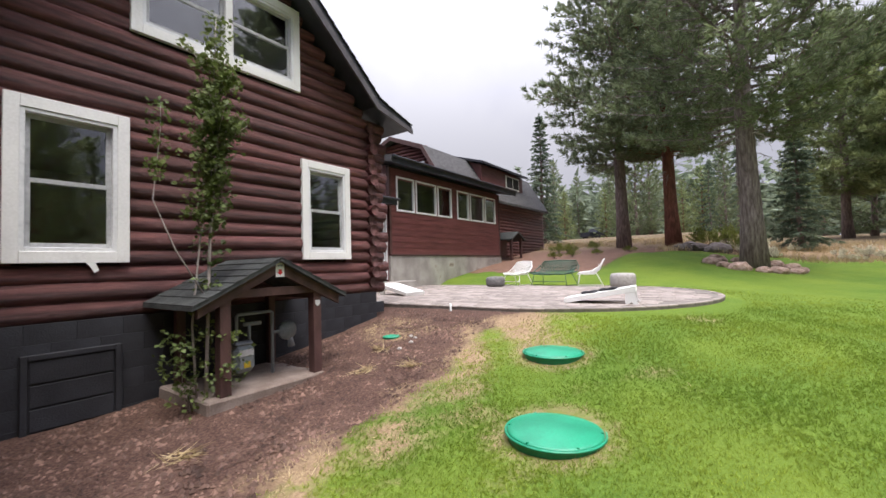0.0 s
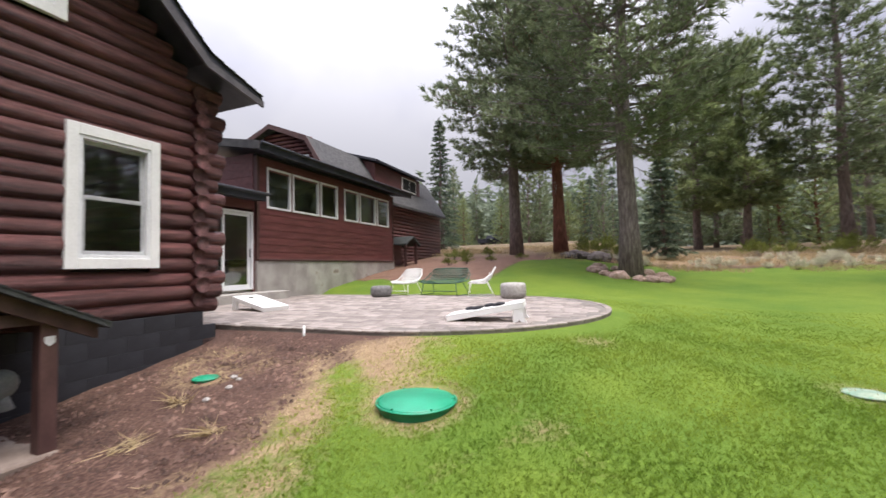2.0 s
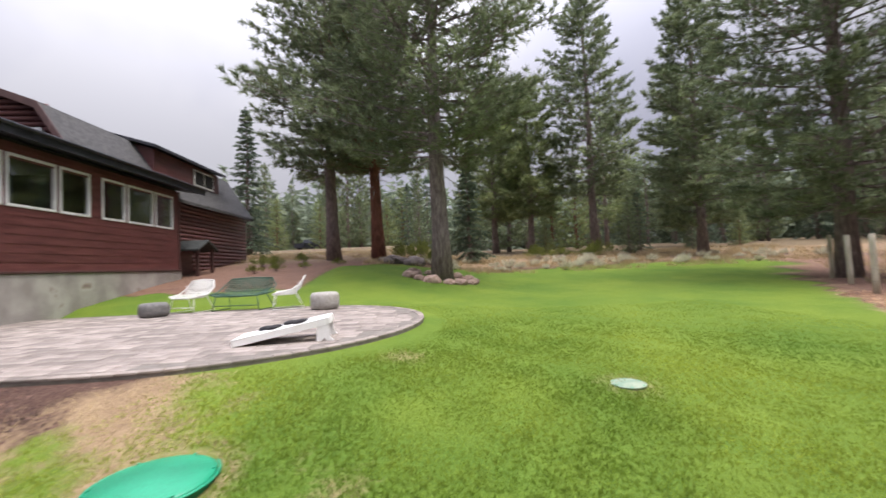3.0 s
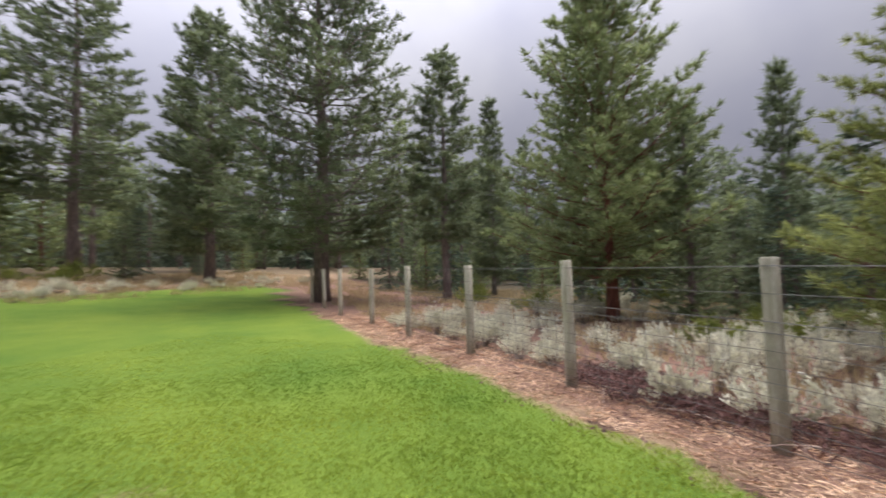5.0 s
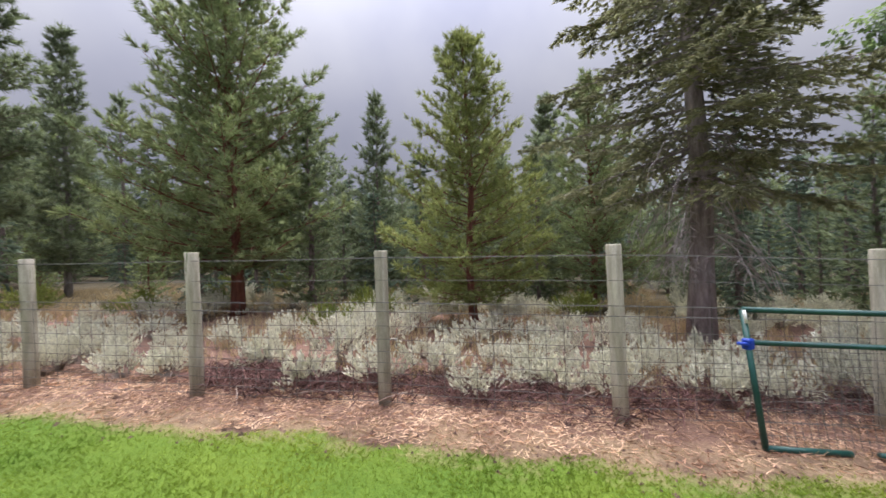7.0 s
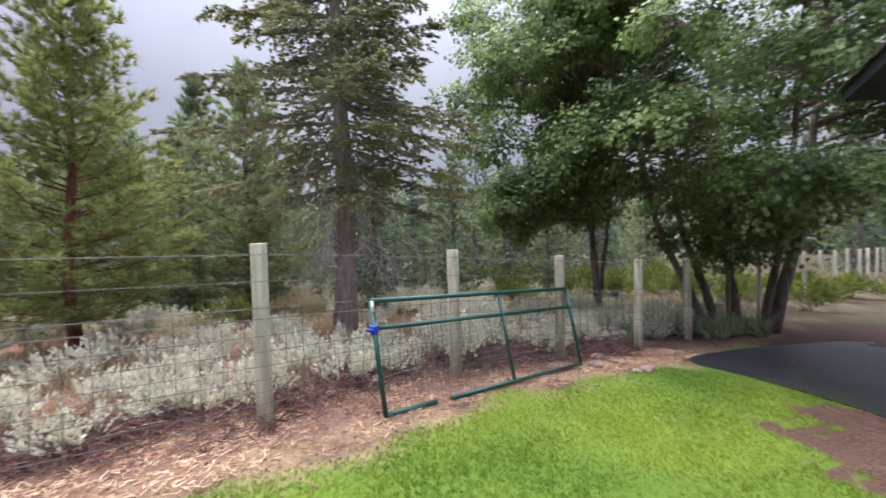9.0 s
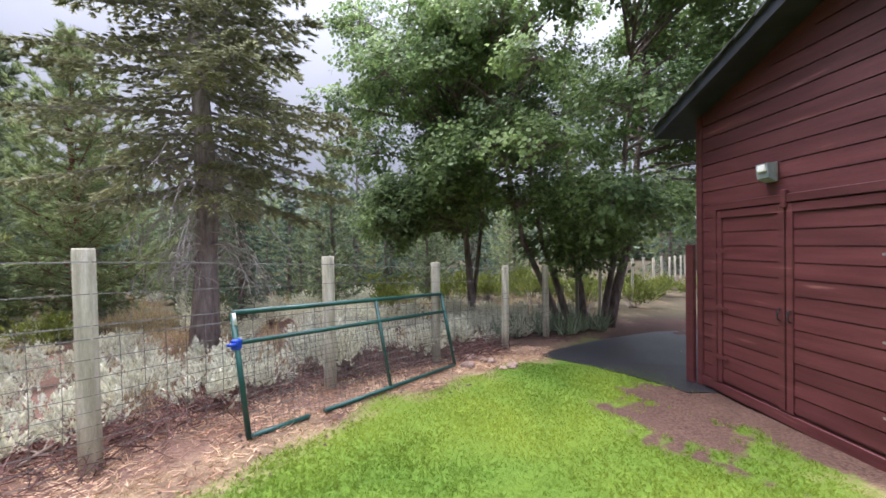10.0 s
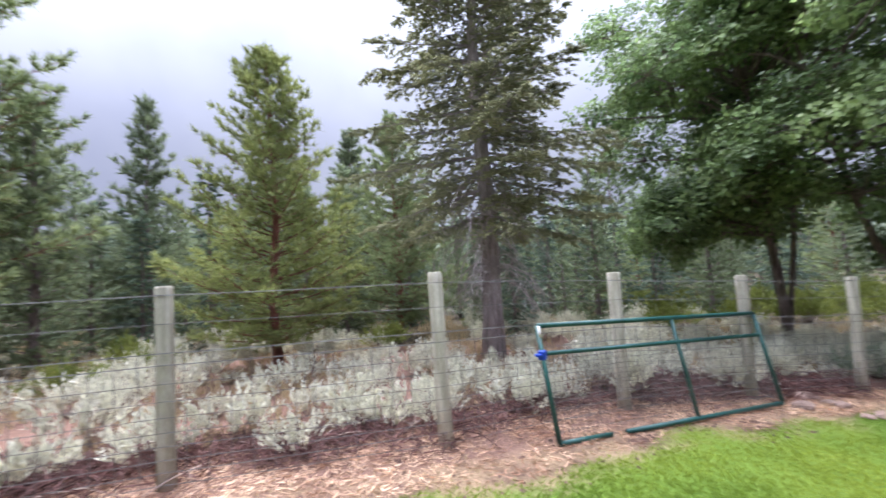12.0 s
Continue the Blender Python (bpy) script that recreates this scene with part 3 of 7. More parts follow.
        part("rake_board", bm, M["rake"], rf)
        # shingle courses along the edge
        n = 22
        for k in range(n):
            t0 = k / n
            def prof_at(t):
                L = 3.445 + 0.962
                q = t * L
                if q < 3.445:
                    return Vector((s * q * 2.6 / 3.445, -q * 2.26 / 3.445))
                q -= 3.445
                return Vector((s * (2.6 + q * 0.9 / 0.962), -2.26 - q * 0.27 / 0.962))
            a, b = prof_at(t0), prof_at(min(1, t0 + 1 / n + 0.01))
            bm = bmesh.new()
            nrm = Vector((-(b - a).y, (b - a).x)).normalized() * s
            prism(bm, [tuple(a + nrm * 0.004), tuple(b + nrm * 0.022), tuple(b + nrm * 0.010), tuple(a + nrm * 0.002)], "x", -6.2, 0.45)
            part("shingle_course", bm, M["shingle2"], rf)


def sash_window(name, y0, y1, z0, z1, x=HX, units=1, label="", trim=0.115, band=0.03):
    """A sash window in a wall that faces +x: outer trim, vinyl frame, two sashes to each unit, glass."""
    w = thing(name, (x, (y0 + y1) / 2, z0), label=label, category="window", kind="structure")
    W, H = (y1 - y0) / 2, z1 - z0
    for nm, b6 in (("trim", (-0.03, band, -W, -W + trim, 0, H)), ("trim", (-0.03, band, W - trim, W, 0, H)),
                   ("trim", (-0.03, band + 0.003, -W + trim, W - trim, H - trim * 1.1, H)), ("sill", (-0.03, band + 0.006, -W + trim, W - trim, 0, trim * 1.05))):
        one_box(nm, b6, M["white"], w, bevel=0.004)
    iw = (2 * W - 2 * trim)
    uw = iw / units
    for u in range(units):
        a = -W + trim + u * uw
        b = a + uw
        lo, hi = trim * 1.05, H - trim * 1.1
        fr = 0.04
        bm = bmesh.new()
        for q in ((-0.09, band - 0.008, a, a + fr, lo, hi), (-0.09, band - 0.008, b - fr, b, lo, hi), (-0.09, band - 0.008, a + fr, b - fr, hi - fr, hi), (-0.09, band - 0.008, a + fr, b - fr, lo, lo + fr)):
            box(bm, *q, 0.003)
        part("window_frame", bm, M["vinyl"], w)
        if units > 1 and u:
            one_box("mullion", (-0.03, band + 0.001, a - 0.05, a + 0.05, lo, hi), M["white"], w, bevel=0.003)
        mz = lo + (hi - lo) * 0.5
        for k, (s0, s1, dx) in enumerate(((lo + fr, mz + 0.023, 0.0), (mz - 0.023, hi - fr, -0.03))):
            t = 0.046
            bm = bmesh.new()
            xa, xb = -0.045 + dx, -0.018 + dx
            for q in ((xa, xb, a + fr, a + fr + t, s0, s1), (xa, xb, b - fr - t, b - fr, s0, s1), (xa, xb, a + fr + t, b - fr - t, s0, s0 + t), (xa, xb, a + fr + t, b - fr - t, s1 - t, s1)):
                box(bm, *q, 0.002)
            part("sash", bm, M["sashgrey"], w)
            pn = one_box("pane", (xa + 0.010, xa + 0.016, a + fr + t, b - fr - t, s0 + t, s1 - t), M["glass"], w)
            pn.visible_shadow = False
    return w


build_house()
sash_window("window_1", 0.66, 1.67, 1.64, 3.32, label="white trimmed double hung window in the log wall")
tape = thing("tape_scrap", (HX + 0.035, 1.33, 1.53), label="loose white tape scrap hanging below the window", category="tape")
bm = bmesh.new()
prism(bm, [(-0.05, 0.11), (0.03, 0.11), (0.06, 0.03), (0.02, 0.0), (-0.01, 0.06)], "x", 0.0, 0.006)
part("strip", bm, M["white"], tape)
sash_window("window_2", 3.98, 4.98, 1.66, 3.30, label="narrow white trimmed double hung window near the corner")
sash_window("window_3", 1.68, 3.97, 4.38, 5.72, units=2, label="wide white trimmed upper window with two units")


# ---- shelter over the gas meter ----
def build_shelter():
    cy = 2.77
    s = thing("meter_shelter", (-4.4, cy, 0.2), label="small brown gabled wooden shelter over the gas meter", category="shelter")
    z0 = 0.2
    for y in (-0.60, 0.58):
        one_box("post", (-0.06, 0.06, y - 0.06, y + 0.06, -0.1, 1.02), M["browntrim"], s, bevel=0.006)
    one_box("post", (-1.1, -1.0, -0.66, -0.56, -0.15, 1.02), M["browntrim"], s, bevel=0.006)
    one_box("post", (-1.1, -1.0, 0.54, 0.64, -0.1, 1.02), M["browntrim"], s, bevel=0.006)
    one_box("tie_beam", (-0.03, 0.045, -0.62, 0.60, 1.0, 1.10), M["browntrim"], s, bevel=0.005)
    one_box("side_beam", (-1.1, -0.06, 0.53, 0.62, 0.93, 1.02), M["browntrim"], s, bevel=0.005)
    one_box("side_beam", (-1.1, -0.06, -0.64, -0.55, 0.93, 1.02), M["browntrim"], s, bevel=0.005)
    for sg in (-1, 1):
        bm = bmesh.new()
        prism(bm, [(0, 1.40), (sg * 0.90, 0.95), (sg * 0.90, 0.83), (0, 1.27)], "x", 0.045, 0.10)
        part("rake_board", bm, M["browntrim"], s)
        bm = bmesh.new()
        prism(bm, [(0, 1.445), (sg * 0.97, 0.955), (sg * 0.97, 0.915), (0, 1.405)], "x", -1.12, 0.17)
        part("roof_deck", bm, M["shingle2"], s)
        L = math.hypot(0.97, 0.49)
        ang = math.atan2(0.49, 0.97)
        for c in range(7):
            x = -1.12 - 0.1 * (c % 2)
            while x < 0.17:
                a = max(x, -1.12)
                b = min(x + 0.2, 0.18)
                if b - a > 0.03:
                    bm = bmesh.new()
                    q0, q1 = L * (1 - c / 7), L * (1 - (c + 1) / 7)
                    t0, t1 = 0.018, 0.006
                    def P(q, h):
                        return (sg * (q * math.cos(ang) + 0 * h), 1.447 - q * math.sin(ang) + h)
                    prism(bm, [P(q0, 0.0), P(q1 - 0.01, 0.0), P(q1 - 0.01, t1), P(q0, t0)], "x", a + 0.004, b - 0.004)
                    part("shingle", bm, M["shingle2"], s)
                x += 0.2
    sgn = thing("warning_sign", (-4.33, cy + 0.02, 1.40), label="small white sign with a red arrow on the gable", category="sign")
    one_box("plate", (0.03, 0.036, -0.055, 0.055, 0.02, 0.19), M["white"], sgn, bevel=0.001)
    bm = bmesh.new()
    prism(bm, [(-0.018, 0.11), (0.018, 0.11), (0.018, 0.08), (0.038, 0.08), (0.0, 0.04), (-0.038, 0.08), (-0.018, 0.08)], "x", 0.037, 0.040)
    part("arrow", bm, M["red"], sgn)
    one_box("text_bar", (0.037, 0.039, -0.035, 0.035, 0.145, 0.165), M["greymetal"], sgn)
    tag = thing("tag_plate", (-4.339, cy + 0.58, 1.02), label="small white shield tag on the post", category="tag")
    bm = bmesh.new()
    prism(bm, [(-0.035, 0.08), (0.035, 0.08), (0.035, 0.03), (0, 0.0), (-0.035, 0.03)], "x", 0.0, 0.006)
    part("plate", bm, M["vinyl"], tag)
    pad = one_box("concrete_pad", (-5.5, -4.28, 1.95, 3.42, -0.2, 0.17), M["padconc"], bevel=0.02)
    tagged(pad, "rough concrete pad under the shelter", "pad", kind="structure")
    # gas meter with pipes
    g = thing("gas_meter", (-4.85, 2.62, 0.17), label="grey gas meter with pipes and regulator", category="gas meter")
    bm = bmesh.new()
    box(bm, -0.09, 0.09, -0.13, 0.13, 0.10, 0.42, 0.05)
    part("body", bm, M["greymetal"], g, smooth=False)
    one_box("faceplate", (0.092, 0.10, -0.09, 0.09, 0.30, 0.38), M["vinyl"], g, bevel=0.004)
    one_box("label_plate", (0.092, 0.097, -0.03, 0.05, 0.16, 0.23), M["yellow"], g)
    one_box("cap", (-0.07, 0.07, -0.11, 0.11, 0.42, 0.47), M["greymetal"], g, bevel=0.02)
    bar("pipe", [(0, -0.07, 0.45), (0, -0.07, 0.78), (0, -0.05, 0.80), (0, 0.38, 0.80), (0, 0.40, 0.78), (0, 0.40, -0.02)], 0.02, M["greymetal"], g)
    bar("pipe", [(0, 0.09, 0.45), (0, 0.09, 0.66)], 0.02, M["greymetal"], g)
    bar("valve", [(0, 0.02, 0.67), (0, 0.24, 0.67)], 0.024, M["greymetal"], g)
    bar("pipe", [(0, 0.40, 0.52), (0, 0.62, 0.52)], 0.02, M["greymetal"], g)
    bm = bmesh.new()
    tube(bm, [(-0.05, 0.62, 0.52), (-0.02, 0.62, 0.52), (0.02, 0.62, 0.52), (0.06, 0.62, 0.52)], [0.06, 0.13, 0.13, 0.05], 16)
    part("regulator", bm, M["greymetal"], g, smooth=True)
    bar("vent_pipe", [(0, 0.66, 0.42), (0, 0.68, 0.30)], [0.03, 0.05], M["greymetal"], g)


build_shelter()


# ---- far lodge: long wing with a window row, entry with sliding door, gambrel block ----
FX = -9.9


def board_wall(parent, x, y0, y1, z0, z1, course, material, holes=(), name="board", thick=0.022, tilt=0.012):
    """Horizontal lap boards on a wall that faces +x, cut at the openings."""
    z = z0
    while z < z1 - 0.02:
        h = min(course, z1 - z)
        spans = [(y0, y1)]
        for a, b, lo, hi in holes:
            if lo < z + h / 2 < hi:
                out = []
                for p, q in spans:
                    if a > p and b < q:
                        out += [(p, a), (b, q)]
                    elif a <= p and b < q and b > p:
                        out.append((b, q))
                    elif a > p and b >= q and a < q:
                        out.append((p, a))
                    elif not (a <= p and b >= q):
                        out.append((p, q))
                spans = out
        for p, q in spans:
            bm = bmesh.new()
            prism(bm, [(x - 0.03, z), (x + thick, z), (x + thick - tilt, z + h + 0.004), (x - 0.03, z + h + 0.004)], "y", p, q)
            part(name, bm, material, parent)
        z += course


def fixed_window(name, x, y0, y1, z0, z1, t=0.07, label="", proud=0.045):
    w = thing(name, (x, (y0 + y1) / 2, z0), label=label, category="window", kind="structure")
    W, H = (y1 - y0) / 2, z1 - z0
    for b6 in ((-0.05, proud, -W, -W + t, 0, H), (-0.05, proud, W - t, W, 0, H), (-0.05, proud, -W + t, W - t, H - t, H), (-0.05, proud, -W + t, W - t, 0, t)):
        one_box("window_frame", b6, M["vinyl"], w, bevel=0.005)
    p = one_box("pane", (-0.02, -0.012, -W + t, W - t, t, H - t), M["glass"], w)
    p.visible_shadow = False
    return w


def build_lodge():
    y0, y1 = 10.78, 19.0
    wins = [(11.08, 12.12), (12.2, 13.55), (13.64, 14.67), (15.1, 16.1), (16.2, 17.5), (17.6, 18.66)]
    holes = [(a + 0.04, b - 0.04, 3.58, 4.80) for a, b in wins]
    w = thing("wall_lodge_wing", (0, 0, 0), label="long wing wall of dark red lap boards", category="wall", kind="structure")
    board_wall(w, FX, y0, y1, 1.96, 5.10, 0.23, M["redwood"], holes)
    one_box("corner_board", (FX - 0.1, FX + 0.04, y0 - 0.10, y0, 1.96, 5.1), M["browntrim"], w)
    one_box("corner_board", (FX - 0.1, FX + 0.04, y1, y1 + 0.10, 1.96, 5.1), M["browntrim"], w)
    for k, (a, b) in enumerate(wins):
        fixed_window("window_%d" % (k + 4), FX, a, b, 3.54, 4.84, label="white framed fixed window in the lodge wing")
    room = one_box("wall_wing_inner", (FX - 3.2, FX - 3.1, y0, y1, 1.0, 5.2), M["curtain"])
    tagged(room, "plain inner wall behind the window row", "wall", kind="structure")
    # the wing's indoor shade is coloured into its floor and ceiling
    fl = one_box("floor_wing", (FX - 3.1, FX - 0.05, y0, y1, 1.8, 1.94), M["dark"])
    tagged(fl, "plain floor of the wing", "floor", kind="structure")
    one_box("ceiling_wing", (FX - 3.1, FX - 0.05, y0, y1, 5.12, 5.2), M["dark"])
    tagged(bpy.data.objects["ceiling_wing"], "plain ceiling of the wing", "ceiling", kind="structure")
    fd = thing("foundation_lodge", (0, 0, 0), label="weathered grey concrete foundation of the wing", category="foundation", kind="structure")
    one_box("concrete", (FX - 0.2, FX + 0.06, y0 - 0.1, y1 + 0.1, 0.2, 1.90), M["conc"], fd, bevel=0.01)
    one_box("cap", (FX - 0.05, FX + 0.10, y0 - 0.1, y1 + 0.1, 1.905, 1.965), M["browntrim"], fd, bevel=0.008)
    # wing's end wall above the entry roof
    e = thing("wall_wing_end", (0, 0, 0), label="end wall of red lap boards above the entry roof", category="wall", kind="structure")
    for k in range(14):
        z = 1.96 + 0.23 * k
        bm = bmesh.new()
        prism(bm, [(y0 - 0.10, z), (y0 - 0.125, z), (y0 - 0.113, z + 0.234), (y0 - 0.10, z + 0.234)], "x", FX - 5.0, FX - 0.1)
        part("board", bm, M["redwood"], e)
    # wing roof: low lean-to with a deep dark fascia
    r = thing("roof_wing", (0, 0, 0), label="low dark roof with deep black fascia", category="roof", kind="structure")
    bm = bmesh.new()
    prism(bm, [(FX + 0.55, 5.14), (FX + 0.55, 5.34), (FX - 4.0, 6.2), (FX - 4.0, 6.0)], "y", y0 - 0.5, y1 + 1.0)
    part("roof_slope", bm, M["darkroof"], r)
    one_box("fascia", (FX + 0.552, FX + 0.60, y0 - 0.52, y1 + 1.0, 5.10, 5.32), M["darkroof"], r)
    bm = bmesh.new()
    prism(bm, [(FX + 0.6, 5.12), (FX + 0.6, 5.36), (FX - 4.0, 6.23), (FX - 4.0, 5.99)], "y", y0 - 0.56, y0 - 0.51)
    part("end_fascia", bm, M["shingle"], r, "weathered grey end board")
    tube_bm = bmesh.new()
    tube(tube_bm, [(FX + 0.64, y0 - 0.5, 5.33), (FX + 0.64, y1 + 1, 5.33)], 0.05, 8)
    part("gutter", tube_bm, M["darkroof"], r)
    # entry with the sliding door
    en = thing("wall_entry", (0, 0, 0), label="red lap board wall around the sliding door", category="wall", kind="structure")
    d0, d1, dz0, dz1 = 8.6, 10.58, 1.06, 3.36
    board_wall(en, FX - 0.06, 6.4, y0 - 0.11, 0.9, 3.75, 0.23, M["redwood"], [(d0, d1, 0.9, dz1)])
    er = thing("roof_entry", (0, 0, 0), label="low black entry roof below the wing", category="roof", kind="structure")
    bm = bmesh.new()
    prism(bm, [(FX + 0.45, 3.66), (FX + 0.45, 3.88), (FX - 4.5, 4.35), (FX - 4.5, 4.1)], "y", 6.2, y0 - 0.13)
    part("roof_slope", bm, M["darkroof"], er)
    bm = bmesh.new()
    tube(bm, [(FX + 0.5, 6.2, 3.86), (FX + 0.5, y0 - 0.05, 3.86)], 0.05, 8)
    part("gutter", bm, M["darkroof"], er)
    dr = thing("door_sliding", (FX - 0.06, (d0 + d1) / 2, dz0), label="white framed sliding glass door onto the patio", category="door", kind="structure")
    W, H = (d1 - d0) / 2, dz1 - dz0
    for b6 in ((-0.06, 0.06, -W, -W + 0.07, 0, H), (-0.06, 0.06, W - 0.07, W, 0, H), (-0.06, 0.06, -W + 0.07, W - 0.07, H - 0.07, H), (-0.06, 0.06, -W + 0.07, W - 0.07, 0, 0.05)):
        one_box("door_frame", b6, M["vinyl"], dr, bevel=0.005)
    for a, b, dx in ((-W + 0.07, 0.04, 0.0), (-0.04, W - 0.07, -0.03)):
        leaf = one_box("door_leaf", (dx - 0.01, dx + 0.02, a, a + 0.08, 0.05, H - 0.07), M["vinyl"], dr, bevel=0.003)
        one_box("stile", (dx - 0.01, dx + 0.02, b - 0.08, b, 0.05, H - 0.07), M["vinyl"], leaf, bevel=0.003)
        one_box("rail", (dx - 0.01, dx + 0.02, a + 0.08, b - 0.08, 0.05, 0.15), M["vinyl"], leaf, bevel=0.003)
        one_box("rail", (dx - 0.01, dx + 0.02, a + 0.08, b - 0.08, H - 0.15, H - 0.07), M["vinyl"], leaf, bevel=0.003)
        p = one_box("pane", (dx, dx + 0.008, a + 0.08, b - 0.08, 0.15, H - 0.15), M["glass"], leaf)
        p.visible_shadow = False
    one_box("handle", (0.02, 0.05, W - 0.12, W - 0.09, 0.95, 1.2), M["bag"], dr, bevel=0.005)
    inn = one_box("wall_entry_inner", (FX - 3.2, FX - 3.1, 6.3, y0, 0.8, 4.1), M["curtain"])
    tagged(inn, "plain inner wall behind the sliding door", "wall", kind="structure")
    flr = one_box("floor_entry", (FX - 3.1, FX - 0.1, 6.3, y0 - 0.13, 0.9, 1.02), M["conc"])
    tagged(flr, "plain floor behind the sliding door", "floor", kind="structure")
    st = one_box("door_step", (FX - 0.05, FX + 0.55, d0 - 0.2, d1 + 0.9, 0.7, 0.98), M["conc"], bevel=0.015)
    tagged(st, "dark concrete step below the sliding door", "step", kind="structure")
    # gambrel block behind
    gx0, gx1 = -17.0, -10.7
    gb = thing("lodge_block", (gx1, 22, 1.5), label="tall red log lodge block with grey gambrel roof", category="building")
    xm = (gx0 + gx1) / 2
    zr, zb, ze = 8.1, 7.3, 5.35
    ya, yb = 15.5, 27.0
    O = Vector((gx1, 22, 1.5))
    def P2(x, z):
        return (x - O.x, z - O.z)
    bm = bmesh.new()
    prism(bm, [P2(gx0, 0.5), P2(gx1 - 0.12, 0.5), P2(gx1 - 0.12, ze), P2(gx1 - 1.1, zb - 0.05), P2(xm, zr - 0.1), P2(gx0 + 1.1, zb - 0.05), P2(gx0, ze)], "y", ya + 0.1 - O.y, yb - 0.1 - O.y)
    part("wall", bm, M["chink"], gb)
    # log courses on the gable and on the long side
    z = 2.0
    k = 0
    while z < zr - 0.25:
        hw = (gx1 - xm) if z < ze else ((gx1 - xm) - (z - ze) * 1.1 / (zb - ze) if z < zb else (gx1 - xm - 1.1) * (zr - z) / (zr - zb))
        if z > 5.2:
            bar("log", [(xm - hw + 0.05 - O.x, ya + 0.08 - O.y, z - O.z), (xm + hw - 0.05 - O.x, ya + 0.08 - O.y, z - O.z)], 0.09, M["redwood"], gb)
        if z < ze - 0.1:
            bar("log", [(gx1 - 0.1 - O.x, y1 - O.y, z - O.z), (gx1 - 0.1 - O.x, yb + 0.25 - O.y, z - O.z)], 0.1, M["log"], gb)
        z += 0.19
        k += 1
    for sg in (-1, 1):
        def X(d):
            return xm + sg * d - O.x
        D = gx1 - xm
        for nm, q in (("roof_slope", [(D + 0.35, ze - 0.35), (D - 1.1, zb), (D - 1.1, zb - 0.14), (D + 0.35, ze - 0.49)]), ("roof_slope", [(D - 1.09, zb), (0, zr), (0, zr - 0.14), (D - 1.09, zb - 0.14)])):
            bm = bmesh.new()
            prism(bm, [(X(d), zz - O.z) for d, zz in q], "y", ya - 0.35 - O.y, yb + 0.35 - O.y)
            part(nm, bm, M["shingle"], gb)
        bm = bmesh.new()
        prism(bm, [(X(D + 0.36), ze - 0.36 - O.z), (X(D - 1.1), zb - O.z + 0.01), (X(0), zr - O.z + 0.01), (X(0), zr - 0.2 - O.z), (X(D - 1.18), zb - 0.2 - O.z), (X(D + 0.26), ze - 0.5 - O.z)], "y", ya - 0.40 - O.y, ya - 0.35 - O.y)
        part("rake_board", bm, M["browntrim"], gb)
    one_box("gable_window", (xm + 1.1 - O.x, xm + 1.9 - O.x, ya - 0.06 - O.y, ya + 0.05 - O.y, 6.0 - O.z, 6.6 - O.z), M["white"], gb, bevel=0.01)
    # shed dormer with a small window
    bm = bmesh.new()
    prism(bm, [P2(gx1 - 0.30, 5.7), P2(gx1 - 0.30, 7.0), P2(gx1 - 2.4, 7.65), P2(gx1 - 2.4, 5.7)], "y", 19.3 - O.y, 24.6 - O.y)
    part("dormer", bm, M["redwood"], gb)
    bm = bmesh.new()
    prism(bm, [P2(gx1 - 0.02, 6.98), P2(gx1 - 0.02, 7.10), P2(gx1 - 2.8, 7.95), P2(gx1 - 2.8, 7.83)], "y", 19.0 - O.y, 24.9 - O.y)
    part("dormer_roof", bm, M["darkroof"], gb)
    dw = one_box("dormer_window", (gx1 - 0.30 - O.x, gx1 - 0.25 - O.x, 22.2 - O.y, 24.0 - O.y, 6.05 - O.z, 6.85 - O.z), M["white"], gb, bevel=0.008)
    for a in (22.28, 23.14):
        # opaque panes: the shade of the room behind is their colour
        one_box("pane", (gx1 - 0.248 - O.x, gx1 - 0.242 - O.x, a - O.y, a + 0.78 - O.y, 6.13 - O.z, 6.77 - O.z), M["dark"], dw)
    # small porch roof on the long side
    po = thing("side_porch", (gx1 + 0.2, 20.6, 2.2), label="small dark gabled porch hood on the log side", category="porch")
    for sg in (-1, 1):
        bm = bmesh.new()
        prism(bm, [(0, 1.05), (sg * 0.85, 0.62), (sg * 0.85, 0.54), (0, 0.95)], "x", -0.3, 1.0)
        part("roof_slope", bm, M["shingle2"], po)
        one_box("post", (0.75, 0.87, sg * 0.6 - 0.06, sg * 0.6 + 0.06, -0.6, 0.68), M["browntrim"], po)
    one_box("wall", (-0.25, -0.1, -0.7, 0.7, -0.6, 0.7), M["redwood"], po)


build_lodge()


